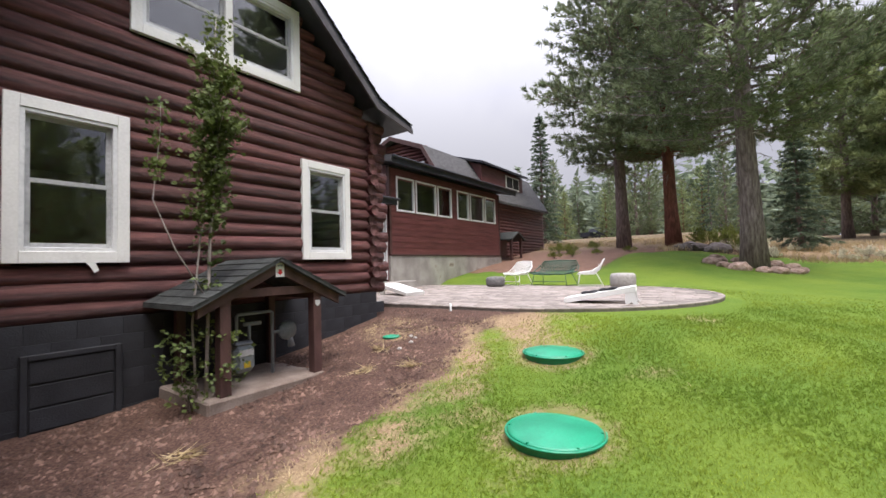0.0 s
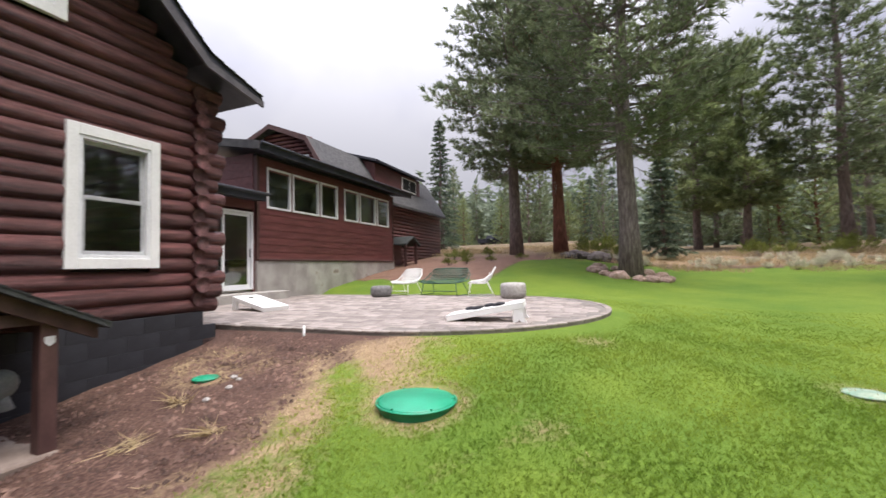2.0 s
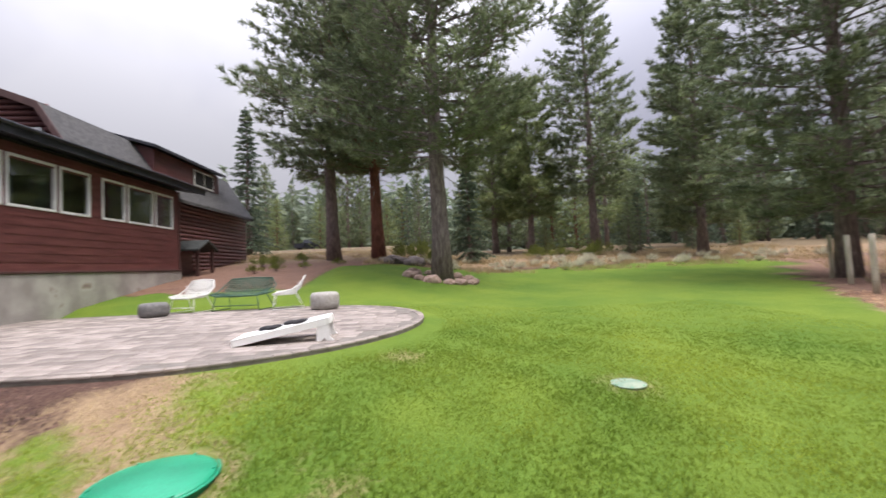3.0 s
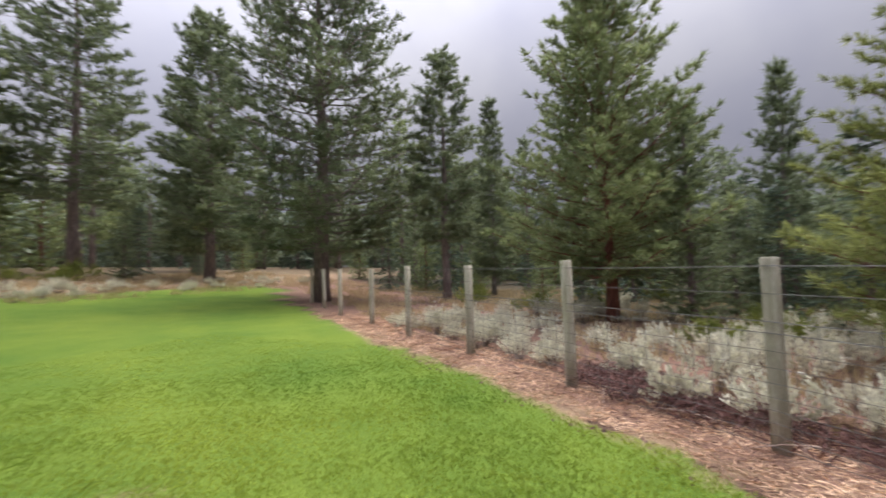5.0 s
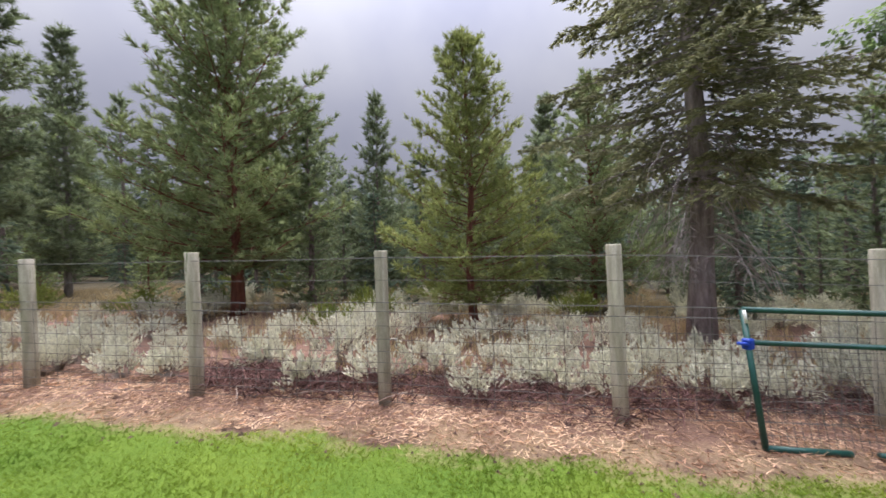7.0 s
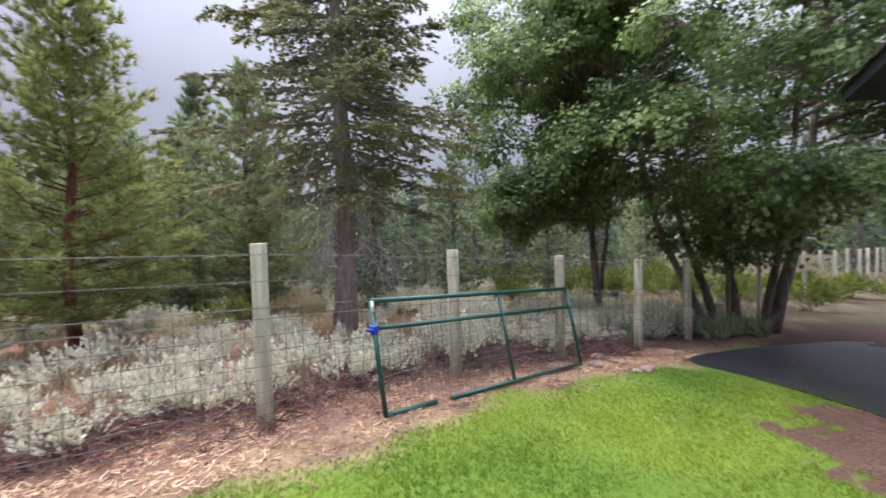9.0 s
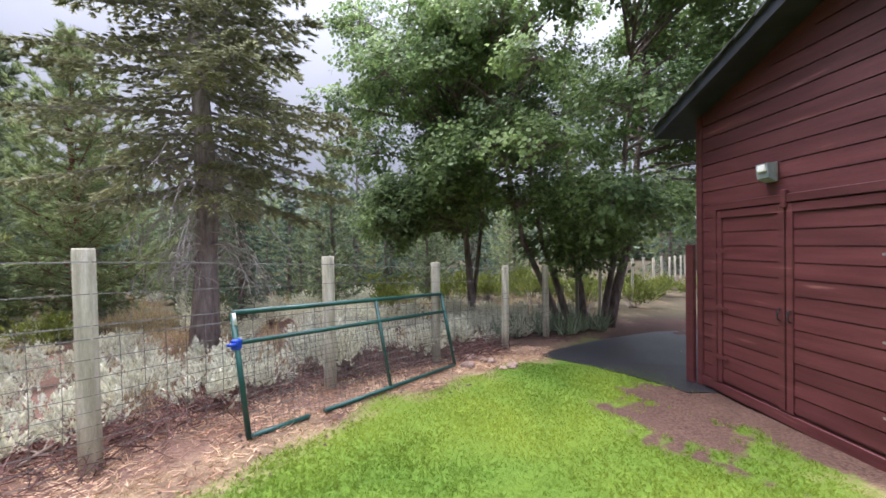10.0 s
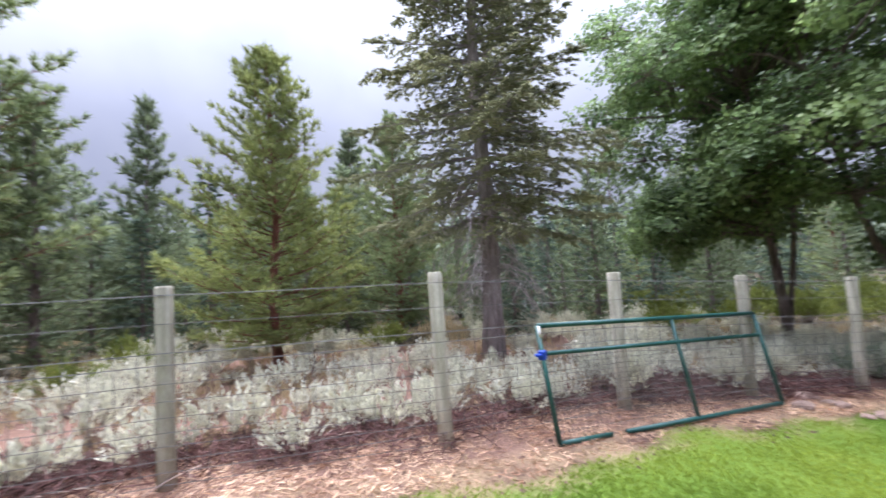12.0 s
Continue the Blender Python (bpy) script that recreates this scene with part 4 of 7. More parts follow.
# ---- barn ----
def build_barn():
    U = Vector((-0.103, 0.9947, 0))
    rz = math.degrees(math.atan2(-U.x, U.y))
    b = thing("barn", (-2.545, -2.34, -0.05), rz, label="small red board barn with double doors and black roof", category="barn")
    L = 2.52
    eave, slope = 3.47, 0.338
    def rake(u):
        return eave + slope * min(u, 1.9) - 0.338 * max(0, u - 1.9)
    part_wall = bmesh.new()
    prism(part_wall, [(0, -0.25), (L, -0.25), (L, rake(L)), (1.9, rake(1.9)), (0, rake(0))], "x", -3.2, -0.035)
    part("wall", part_wall, M["barnred"], b)
    d0, d1, dt = 0.30, 2.38, 2.22
    z = 0.10
    while z < rake(1.9):
        h = 0.17
        spans = [(0.075, L - 0.06)] if z > dt else [(0.075, d0), (d1, L - 0.06)]
        for p, q in spans:
            top = z + h
            if top > rake(p):
                p = (top - eave) / slope
            q2 = q if top < rake(q) else 1.9 + (1.9 * slope + eave - top) / 0.338
            if q2 - p > 0.05:
                bm = bmesh.new()
                prism(bm, [(-0.034, z), (0.0, z), (-0.006, z + h - 0.011), (-0.034, z + h - 0.011)], "y", p, q2)
                part("board", bm, M["barnred"], b)
        z += h
    one_box("corner_board", (-0.1, 0.015, -0.03, 0.07, -0.1, rake(0)), M["barnred"], b, bevel=0.006)
    one_box("corner_board", (-0.1, 0.015, L - 0.055, L + 0.03, -0.1, rake(L)), M["barnred"], b, bevel=0.006)
    one_box("base_board", (-0.05, 0.02, 0.075, L - 0.06, -0.02, 0.095), M["barnred"], b, bevel=0.006)
    one_box("door_header", (-0.03, 0.035, d0 - 0.03, d1 + 0.06, dt, dt + 0.085), M["barnred"], b, bevel=0.006)
    one_box("door_jamb", (-0.03, 0.035, d0 - 0.03, d0 + 0.05, 0.1, dt), M["barnred"], b, bevel=0.006)
    one_box("door_jamb", (-0.03, 0.035, d1 - 0.03, d1 + 0.06, 0.1, dt), M["barnred"], b, bevel=0.006)
    one_box("latch_block", (0.0, 0.05, 1.27, 1.33, dt - 0.05, dt + 0.13), M["barnred"], b, bevel=0.006)
    mid = 1.30
    for a, q, hy in ((d0 + 0.055, mid - 0.008, mid - 0.06), (mid + 0.008, d1 - 0.035, mid + 0.06)):
        dr = one_box("door", (-0.03, -0.008, a, q, 0.11, dt - 0.012), M["barnred"], b)
        z = 0.14
        while z < dt - 0.14:
            h = min(0.165, dt - 0.1 - z)
            bm = bmesh.new()
            prism(bm, [(-0.008, z), (0.012, z), (0.006, z + h - 0.011), (-0.008, z + h - 0.011)], "y", a + 0.075, q - 0.075)
            part("board", bm, M["barnred"], dr)
            z += 0.165
        for y0, y1, z0, z1 in ((a, a + 0.075, 0.11, dt - 0.012), (q - 0.075, q, 0.11, dt - 0.012), (a + 0.076, q - 0.076, dt - 0.1, dt - 0.012)):
            one_box("stile", (-0.008, 0.024, y0, y1, z0, z1), M["barnred"], dr, bevel=0.004)
        bar("handle", [(0.024, hy, 1.02), (0.055, hy, 1.04), (0.055, hy, 1.12), (0.024, hy, 1.14)], 0.008, M["bag"], dr)
        for hz in (0.42, 1.02, 1.72):
            side = a if a < 1 else q
            sg = 1 if a < 1 else -1
            bm = bmesh.new()
            prism(bm, [(side - 0.04 * sg, hz - 0.03), (side + 0.02 * sg, hz - 0.035), (side + 0.17 * sg, hz - 0.008), (side + 0.17 * sg, hz + 0.008), (side + 0.02 * sg, hz + 0.035), (side - 0.04 * sg, hz + 0.03)], "x", 0.026, 0.032)
            part("hinge", bm, M["steel"] if a > 1 else M["barnred"], dr)
    # roof with a wide overhang
    for nm, prof in (("roof_slope", [(-0.45, eave + 0.14 - slope * 0.45), (1.9, eave + 0.14 + slope * 1.9), (1.9, eave - 0.01 + slope * 1.9), (-0.45, eave - 0.01 - slope * 0.45)]),
                     ("roof_slope", [(1.9, eave + 0.14 + slope * 1.9), (L + 0.12, eave + 0.14 + slope * 1.2), (L + 0.12, eave - 0.01 + slope * 1.2), (1.9, eave - 0.01 + slope * 1.9)])):
        bm = bmesh.new()
        prism(bm, [(y, zz) for y, zz in prof], "x", -3.5, 0.33)
        part(nm, bm, M["darkroof"], b)
    for k in range(9):
        u = -0.47 + k * 0.26
        bm = bmesh.new()
        z0 = eave + 0.145 + slope * u
        prism(bm, [(u, z0 + 0.012), (u + 0.26, z0 + slope * 0.26 + 0.005), (u + 0.26, z0 + slope * 0.26 - 0.004), (u, z0 - 0.03)], "x", -3.5, 0.37)
        part("shingle_course", bm, M["shingle2"], b)
    lamp = thing("wall_light", (b.matrix_basis @ Vector((0.0, 1.13, 2.55))), rz, label="square wall flood light with clear cover", category="light fixture")
    one_box("backplate", (0.0, 0.03, -0.08, 0.08, -0.10, 0.10), M["steel"], lamp, bevel=0.006)
    bm = bmesh.new()
    prism(bm, [(0.03, -0.10), (0.10, -0.06), (0.12, 0.09), (0.03, 0.10)], "y", -0.075, 0.075)
    part("cover", bm, M["greymetal"], lamp)
    one_box("lens", (0.1, 0.124, -0.055, 0.055, 0.0, 0.08), M["white"], lamp, bevel=0.01)
    pl = thing("leaning_board", (b.matrix_basis @ Vector((0.06, -0.10, 0.0))), rz, label="upright dark red board beside the barn corner", category="board")
    one_box("board", (-0.05, 0.0, -0.10, 0.05, -0.15, 1.80), M["barnred"], pl, bevel=0.006)


build_barn()


# ---- septic lids ----
def lid(x, y, r, h, material, label):
    z = gz(x, y)
    t = thing("septic_lid", (x, y, z), label=label, category="lid", group="septic lids")
    bm = bmesh.new()
    prof = [(r * 0.96, -0.05), (r, 0.0), (r, h * 0.45), (r * 0.97, h * 0.55), (r * 0.9, h * 0.62), (r * 0.6, h * 0.86), (r * 0.3, h * 0.97), (0.02, h)]
    rings = [[bm.verts.new((q * math.cos(a), q * math.sin(a), zz)) for a in (2 * math.pi * k / 48 for k in range(48))] for q, zz in prof]
    for a, b in zip(rings, rings[1:]):
        for k in range(48):
            bm.faces.new((a[k], a[(k + 1) % 48], b[(k + 1) % 48], b[k]))
    bm.faces.new(rings[-1])
    part("dome", bm, material, t, smooth=True)
    bm = bmesh.new()
    ring = [(r * 1.04 * math.cos(2 * math.pi * k / 48), r * 1.04 * math.sin(2 * math.pi * k / 48), h * 0.35) for k in range(49)]
    tube(bm, ring, 0.010, 6, False)
    part("rim", bm, material, t, smooth=True)
    me = None
    for k in range(6):
        a = 2 * math.pi * k / 6 + 0.3
        bm = bmesh.new()
        tube(bm, [(r * 0.955 * math.cos(a), r * 0.955 * math.sin(a), h * 0.5), (r * 0.955 * math.cos(a), r * 0.955 * math.sin(a), h * 0.66)], 0.012, 6)
        part("screw", bm, M["lid"], t)


lid(-1.1, 3.12, 0.37, 0.078, M["lid"], "round domed green plastic septic lid in straw edged grass")
lid(-1.72, 4.76, 0.34, 0.078, M["lid"], "round domed green plastic septic lid in the lawn")
lid(1.88, 6.03, 0.15, 0.03, M["lidpale"], "small faded green valve lid sunk in the lawn")
lid(-4.35, 4.75, 0.13, 0.04, M["lid"], "small green valve lid in straw near the house")


# ---- fence ----
def build_fence():
    f = thing("wire_fence", (FENCE[8][0], FENCE[8][1], gz(*FENCE[8])), label="tall woven wire fence on weathered round wooden posts", category="fence")
    inv = f.matrix_basis.inverted()
    rng = random.Random(4)
    for i, (x, y) in enumerate(FENCE):
        z = gz(x, y)
        h = 1.53 + rng.uniform(-0.03, 0.03)
        lx, ly = rng.uniform(-0.03, 0.03), rng.uniform(-0.03, 0.03)
        r = (0.067 if i < 13 else 0.046) + rng.uniform(-0.004, 0.006)
        p0, p1 = inv @ Vector((x, y, z - 0.2)), inv @ Vector((x + lx, y + ly, z + h))
        bm = bmesh.new()
        tube(bm, [p0, p0.lerp(p1, 0.35) + Vector((0.004, 0, 0)), p0.lerp(p1, 0.7), p1 - Vector((0, 0, 0.012)), p1], [r * 1.06, r * 1.02, r, r, r * 0.9], 12)
        part("post", bm, M["post"], f, smooth=True)
    # wire mesh, span by span
    for i, ((ax, ay), (bx, by)) in enumerate(zip(FENCE, FENCE[1:])):
        near = 4 <= i <= 12
        wr = 0.0030 if near else 0.003
        d = math.hypot(bx - ax, by - ay)
        nx, ny = -(by - ay) / d * 0.076, (bx - ax) / d * 0.076
        if ny * 0 + (nx * (0.5 - ax) + ny * (3 - ay)) < 0:
            nx, ny = -nx, -ny
        def P(t, h):
            x, y = ax + (bx - ax) * t, ay + (by - ay) * t
            return inv @ Vector((x + nx, y + ny, gz(x, y) + h))
        bm = bmesh.new()
        hs = [0.05, 0.14, 0.23, 0.33, 0.43, 0.54, 0.66, 0.79, 0.93, 1.02, 1.46]
        for h in hs if near else hs[::3]:
            tube(bm, [P(0, h), P(0.33, h - 0.008), P(0.66, h - 0.006), P(1, h)], wr * (1.5 if h > 0.9 else 1), 3, False)
        if near:
            n = int(d / 0.15)
            for k in range(1, n):
                t = k / n
                tube(bm, [P(t, 0.05), P(t + 0.004, 0.5), P(t, 1.02)], wr, 3, False)
            tube(bm, [P(0, 1.24), P(1, 1.24)], wr, 3, False)
        part("wire_panel", bm, M["wire"], f)


build_fence()


def build_gate():
    a, b = Vector((2.36, -0.05)), Vector((0.72, -2.66))
    za, zb = gz(a.x, a.y) + 0.02, gz(b.x, b.y) + 0.06
    g = thing("farm_gate", (a.x, a.y, za), label="dark green tubular wire-mesh gate leaning on the fence", category="gate")
    e = Vector((b.x - a.x, b.y - a.y, zb - za))
    L = e.length
    e.normalize()
    n = Vector((-e.y, e.x, 0)).normalized()
    if n.dot(Vector((1, -0.6, 0))) < 0:
        n = -n
    up = (Vector((0, 0, 1)) * 0.975 + n * 0.22).normalized()
    H = 1.04
    def P(u, v, o=0.0):
        return e * u + up * v - n * o
    r = 0.024
    bar("frame_bar", [P(0, 0), P(L * 0.19, 0)], r, M["gate"], g)
    bar("frame_bar", [P(L * 0.25, 0), P(L, 0)], r, M["gate"], g)
    bar("frame_bar", [P(0, H), P(L, H)], r, M["gate"], g)
    bar("frame_bar", [P(0, -0.02), P(0, H)], r, M["gate"], g)
    bar("frame_bar", [P(L, 0), P(L, H)], r, M["gate"], g)
    bar("middle_rail", [P(0, H * 0.75), P(L, H * 0.75)], r * 0.9, M["gate"], g)
    bar("upright", [P(L * 0.56, 0), P(L * 0.56, H)], r * 0.9, M["gate"], g)
    bm = bmesh.new()
    for k in range(1, 8):
        tube(bm, [P(0, H * 0.75 * k / 8, 0.01), P(L, H * 0.75 * k / 8, 0.01)], 0.0022, 3, False)
    m = int(L / 0.055)
    for k in range(1, m):
        tube(bm, [P(L * k / m, 0, 0.01), P(L * k / m, H * 0.75, 0.01)], 0.0022, 3, False)
    part("wire_mesh", bm, M["wire"], g)
    bm = bmesh.new()
    c = P(0, H * 0.74)
    box(bm, c.x - 0.035, c.x + 0.035, c.y - 0.035, c.y + 0.035, c.z - 0.045, c.z + 0.045, 0.01)
    part("strap", bm, M["blue"], g, "blue webbing strap")
    bar("strap_tail", [P(0, H * 0.74, 0.03), P(-0.09, H * 0.745, 0.02)], 0.014, M["blue"], g)
    bar("end_cap", [P(0, H * 0.9, 0.025), P(0, H * 1.0, 0.025)], 0.012, M["white"], g)
    bar("hinge_pin", [P(L, H * 0.2, 0.0), P(L + 0.05, H * 0.2, 0.0)], 0.012, M["steel"], g)
    bar("hinge_pin", [P(L, H * 0.88, 0.0), P(L + 0.05, H * 0.88, 0.0)], 0.012, M["steel"], g)


build_gate()


# ---- trees ----
def blades(centres, dirs, count, length, width, rng, spread=0.8, flat=1.0):
    """Thin three-cornered needles or leaves that fan out of each centre."""
    n = len(centres)
    c = np.repeat(centres, count, 0)
    d = np.repeat(dirs, count, 0) + rng.normal(0, spread, (n * count, 3)) * np.array([1, 1, flat])
    d /= np.linalg.norm(d, axis=1)[:, None] + 1e-9
    ln = length * rng.uniform(0.6, 1.15, (n * count, 1))
    s = np.cross(d, rng.normal(0, 1, (n * count, 3)))
    s /= np.linalg.norm(s, axis=1)[:, None] + 1e-9
    base = c + d * ln * 0.08
    V = np.stack([base - s * width / 2, base + s * width / 2, c + d * ln], 1).reshape(-1, 3)
    return V, np.arange(len(V)).reshape(-1, 3)


def leaves(centres, size, rng, flat=0.6, facing=None):
    """Four-cornered pointed leaves, each turned its own way."""
    n = len(centres)
    nrm = rng.normal(0, 1, (n, 3)) * np.array([1, 1, 1])
    nrm[:, 2] = np.abs(nrm[:, 2]) + flat
    if facing is not None:
        nrm = nrm * 0.7 + facing
    nrm /= np.linalg.norm(nrm, axis=1)[:, None]
    a = np.cross(nrm, rng.normal(0, 1, (n, 3)))
    a /= np.linalg.norm(a, axis=1)[:, None] + 1e-9
    b = np.cross(nrm, a)
    s = size * rng.uniform(0.6, 1.2, (n, 1))
    V = np.stack([centres - a * s * 0.5, centres + b * s * 0.42 + nrm * s * 0.08, centres + a * s * 0.55, centres - b * s * 0.42 + nrm * s * 0.08], 1).reshape(-1, 3)
    return V, np.arange(len(V)).reshape(-1, 4)


PROFILE = {
    "pine": ([0, 0.12, 0.4, 0.75, 1], [0.72, 1.0, 0.97, 0.66, 0.14]),
    "young": ([0, 0.08, 0.3, 0.7, 1], [0.78, 1.0, 0.86, 0.42, 0.05]),
    "spruce": ([0, 0.08, 0.5, 1], [0.9, 1.0, 0.56, 0.03]),
    "fir": ([0, 0.1, 0.35, 0.7, 1], [0.7, 1.0, 0.86, 0.5, 0.05]),
}
RISE = {"pine": (-0.16, 0.55, 0.20), "young": (-0.02, 0.80, 0.24), "spruce": (-0.34, 0.40, -0.06), "fir": (-0.34, 0.35, 0.02)}


def tree_mesh(seed, h, r, base, spread, nb, tufts, needle_len, width, count, leafmat, bark, shape="pine", lean=0.0, dead=0):
    """Trunk, limbs and crown of one conifer, standing on its origin: whorls of limbs, twigs on either side of each, a brush of needles along each twig."""
    rng = np.random.default_rng(seed)
    bm = bmesh.new()
    k = 9
    pts = [Vector((lean * h * (i / k) ** 1.5 + 0.04 * math.sin(i * 1.3 + seed), 0.05 * math.sin(i + seed * 2), h * i / k - (0.25 if i == 0 else 0))) for i in range(k + 1)]
    rad = [max(0.012, r * ((1.28 if i == 0 else 1.0) - 0.9 * (i / k) ** 1.05)) for i in range(k + 1)]
    tube(bm, pts, rad, 14 if nb > 90 else 8)
    trunk = bpy.data.meshes.new("trunk")
    bm.to_mesh(trunk)
    bm.free()
    trunk.materials.append(bark)
    trunk.polygons.foreach_set("use_smooth", [True] * len(trunk.polygons))

    def axis(z):
        q = np.clip(z / h, 0, 1)
        return np.stack([lean * h * q ** 1.5, 0 * q, z], -1)

    flat = shape in ("fir", "spruce")
    per = 5
    levels = max(3, nb // per)
    lev = np.repeat(np.arange(levels), per)
    nb = len(lev)
    t = np.clip((lev + rng.normal(0, 0.22, nb)) / levels, 0, 1) ** (0.95 if flat else 1.1)
    az = lev * 2.4 + np.tile(np.arange(per), levels) * 2 * math.pi / per + rng.normal(0, 0.28, nb)
    ln = spread * np.interp(t, *PROFILE[shape]) * rng.uniform(0.68, 1.12, nb)
    lo, hi, bend = RISE[shape]
    up = lo + (hi - lo) * t + rng.normal(0, 0.06, nb)
    root = axis(base + (h - base) * t)
    out = np.stack([np.cos(az), np.sin(az), np.zeros(nb)], 1)
    C, D = [], []
    fine = width <= 0.09

    def limb_pt(i, q):
        return root[i] + out[i] * ln[i] * q + np.array([0, 0, ln[i] * (up[i] * q + bend * q * q)])

    bm = bmesh.new()
    for i in range(nb):
        rr = max(0.008, min(r * 0.2, 0.011 * ln[i] + 0.005))
        if fine:
            tube(bm, [limb_pt(i, q) for q in (0, 0.35, 0.7, 1.0)], [rr, rr * 0.75, rr * 0.45, rr * 0.15], 3, False)
        else:
            tube(bm, [limb_pt(i, 0), limb_pt(i, 0.95)], [rr * 1.2, rr * 0.3], 3, False)
        share = 0.3 + 0.7 * ln[i] / spread
        on_twig = 7 if shape == "fir" else 4 if flat else 3
        nt = max(2, int(round(tufts * share / on_twig)))
        q0 = 0.30 if shape == "pine" and t[i] < 0.75 else 0.10
        q = np.linspace(q0, 1.0, nt) + rng.normal(0, 0.025, nt)
        sgn = np.where(np.arange(nt) % 2 == 0, 1.0, -1.0)
        side = np.array([-out[i][1], out[i][0], 0])
        ang = np.where(q > 0.97, rng.normal(0, 0.2, nt), rng.normal(0.9, 0.18, nt)) * sgn
        tl = ln[i] * (0.44 if flat else 0.38) * np.clip(1.12 - q, 0.12, 1) * rng.uniform(0.7, 1.2, nt) + 0.35 * needle_len
        slope = up[i] + 2 * bend * q
        slope = slope * 0.6 + (rng.normal(-0.16, 0.10, nt) if flat else rng.normal(0.14, 0.22, nt))
        dirs = out[i] * np.cos(ang)[:, None] + side * np.sin(ang)[:, None]
        dirs[:, 2] = slope
        start = root[i] + out[i] * (ln[i] * q)[:, None]
        start[:, 2] += ln[i] * (up[i] * q + bend * q * q)
        if fine:
            for j in range(0, nt, 2 if flat else 1):
                tube(bm, [start[j], start[j] + dirs[j] * tl[j] * 0.9], [rr * 0.3, rr * 0.12], 3, False)
        for m in range(on_twig):
            f = (m + 0.6 + rng.uniform(-0.25, 0.25, nt)) / on_twig
            P = start + dirs * (tl * f)[:, None]
            if flat:
                P[:, 2] -= 0.10 * tl * f * f
            C.append(P + rng.normal(0, 0.02 + 0.03 * needle_len, (nt, 3)))
            D.append(dirs + np.array([0, 0, -0.05 if flat else 0.22]))
    live = len(bm.faces)
    for q in range(dead):
        a = rng.uniform(0, 6.28)
        p0 = Vector(axis(np.array(base * rng.uniform(0.5, 1.25))))
        L = rng.uniform(0.5, 1.1) * min(1.3, spread / 2)
        d = Vector((math.cos(a), math.sin(a), 0))
        pts = [p0, p0 + d * L * 0.35 + Vector((0, 0, 0.02)), p0 + d * L * 0.65 + Vector((0, 0, -0.14 * L)), p0 + d * L * 0.85 + Vector((0, 0, -0.42 * L)), p0 + d * L * 0.95 + Vector((0, 0, -0.75 * L))]
        tube(bm, pts, [0.018, 0.014, 0.010, 0.007, 0.003], 4, False)
        for w in range(6):
            b0 = pts[1 + w % 2].lerp(pts[2 + w % 2], rng.uniform(0, 1))
            e = Vector((rng.normal(0, 0.16), rng.normal(0, 0.16), -rng.uniform(0.12, 0.45)))
            tube(bm, [b0, b0 + e * 0.5 + Vector((e.x, e.y, 0)) * 0.25, b0 + e], [0.007, 0.005, 0.002], 3, False)
    bm.faces.ensure_lookup_table()
    for f in bm.faces[live:]:
        f.material_index = 1
    limbs = bpy.data.meshes.new("limbs")
    bm.to_mesh(limbs)
    bm.free()
    limbs.materials.append(bark)
    limbs.materials.append(M["twig"])
    top = axis(np.linspace(h * 0.93, h * 1.0, 6))
    C, D = np.concatenate(C + [top]), np.concatenate(D + [np.tile([0, 0, 0.8], (6, 1))])
    V, Fc = blades(C, D, count, needle_len, width, rng, 0.42 if flat else 0.58, 0.4 if flat else 1.0)
    crown = mesh_of("crown", V, Fc, leafmat)
    return trunk, limbs, crown


def plant(name, meshes, x, y, label, category="tree", group="", s=1.0, rz=0.0, sink=0.0, kind=""):
    t = new(name)
    t.empty_display_size = 0.3
    t.matrix_basis = pose(x, y, gz(x, y) - sink, 0, 0, rz) @ Matrix.Diagonal((s, s, s, 1))
    tagged(t, label, category, group, kind)
    for nm, me in zip(("trunk", "branchwork", "crown"), meshes):
        ob = new(nm, me)
        ob.parent = t
        if nm == "branchwork":
            ob["kind"] = "stuff"
    return t


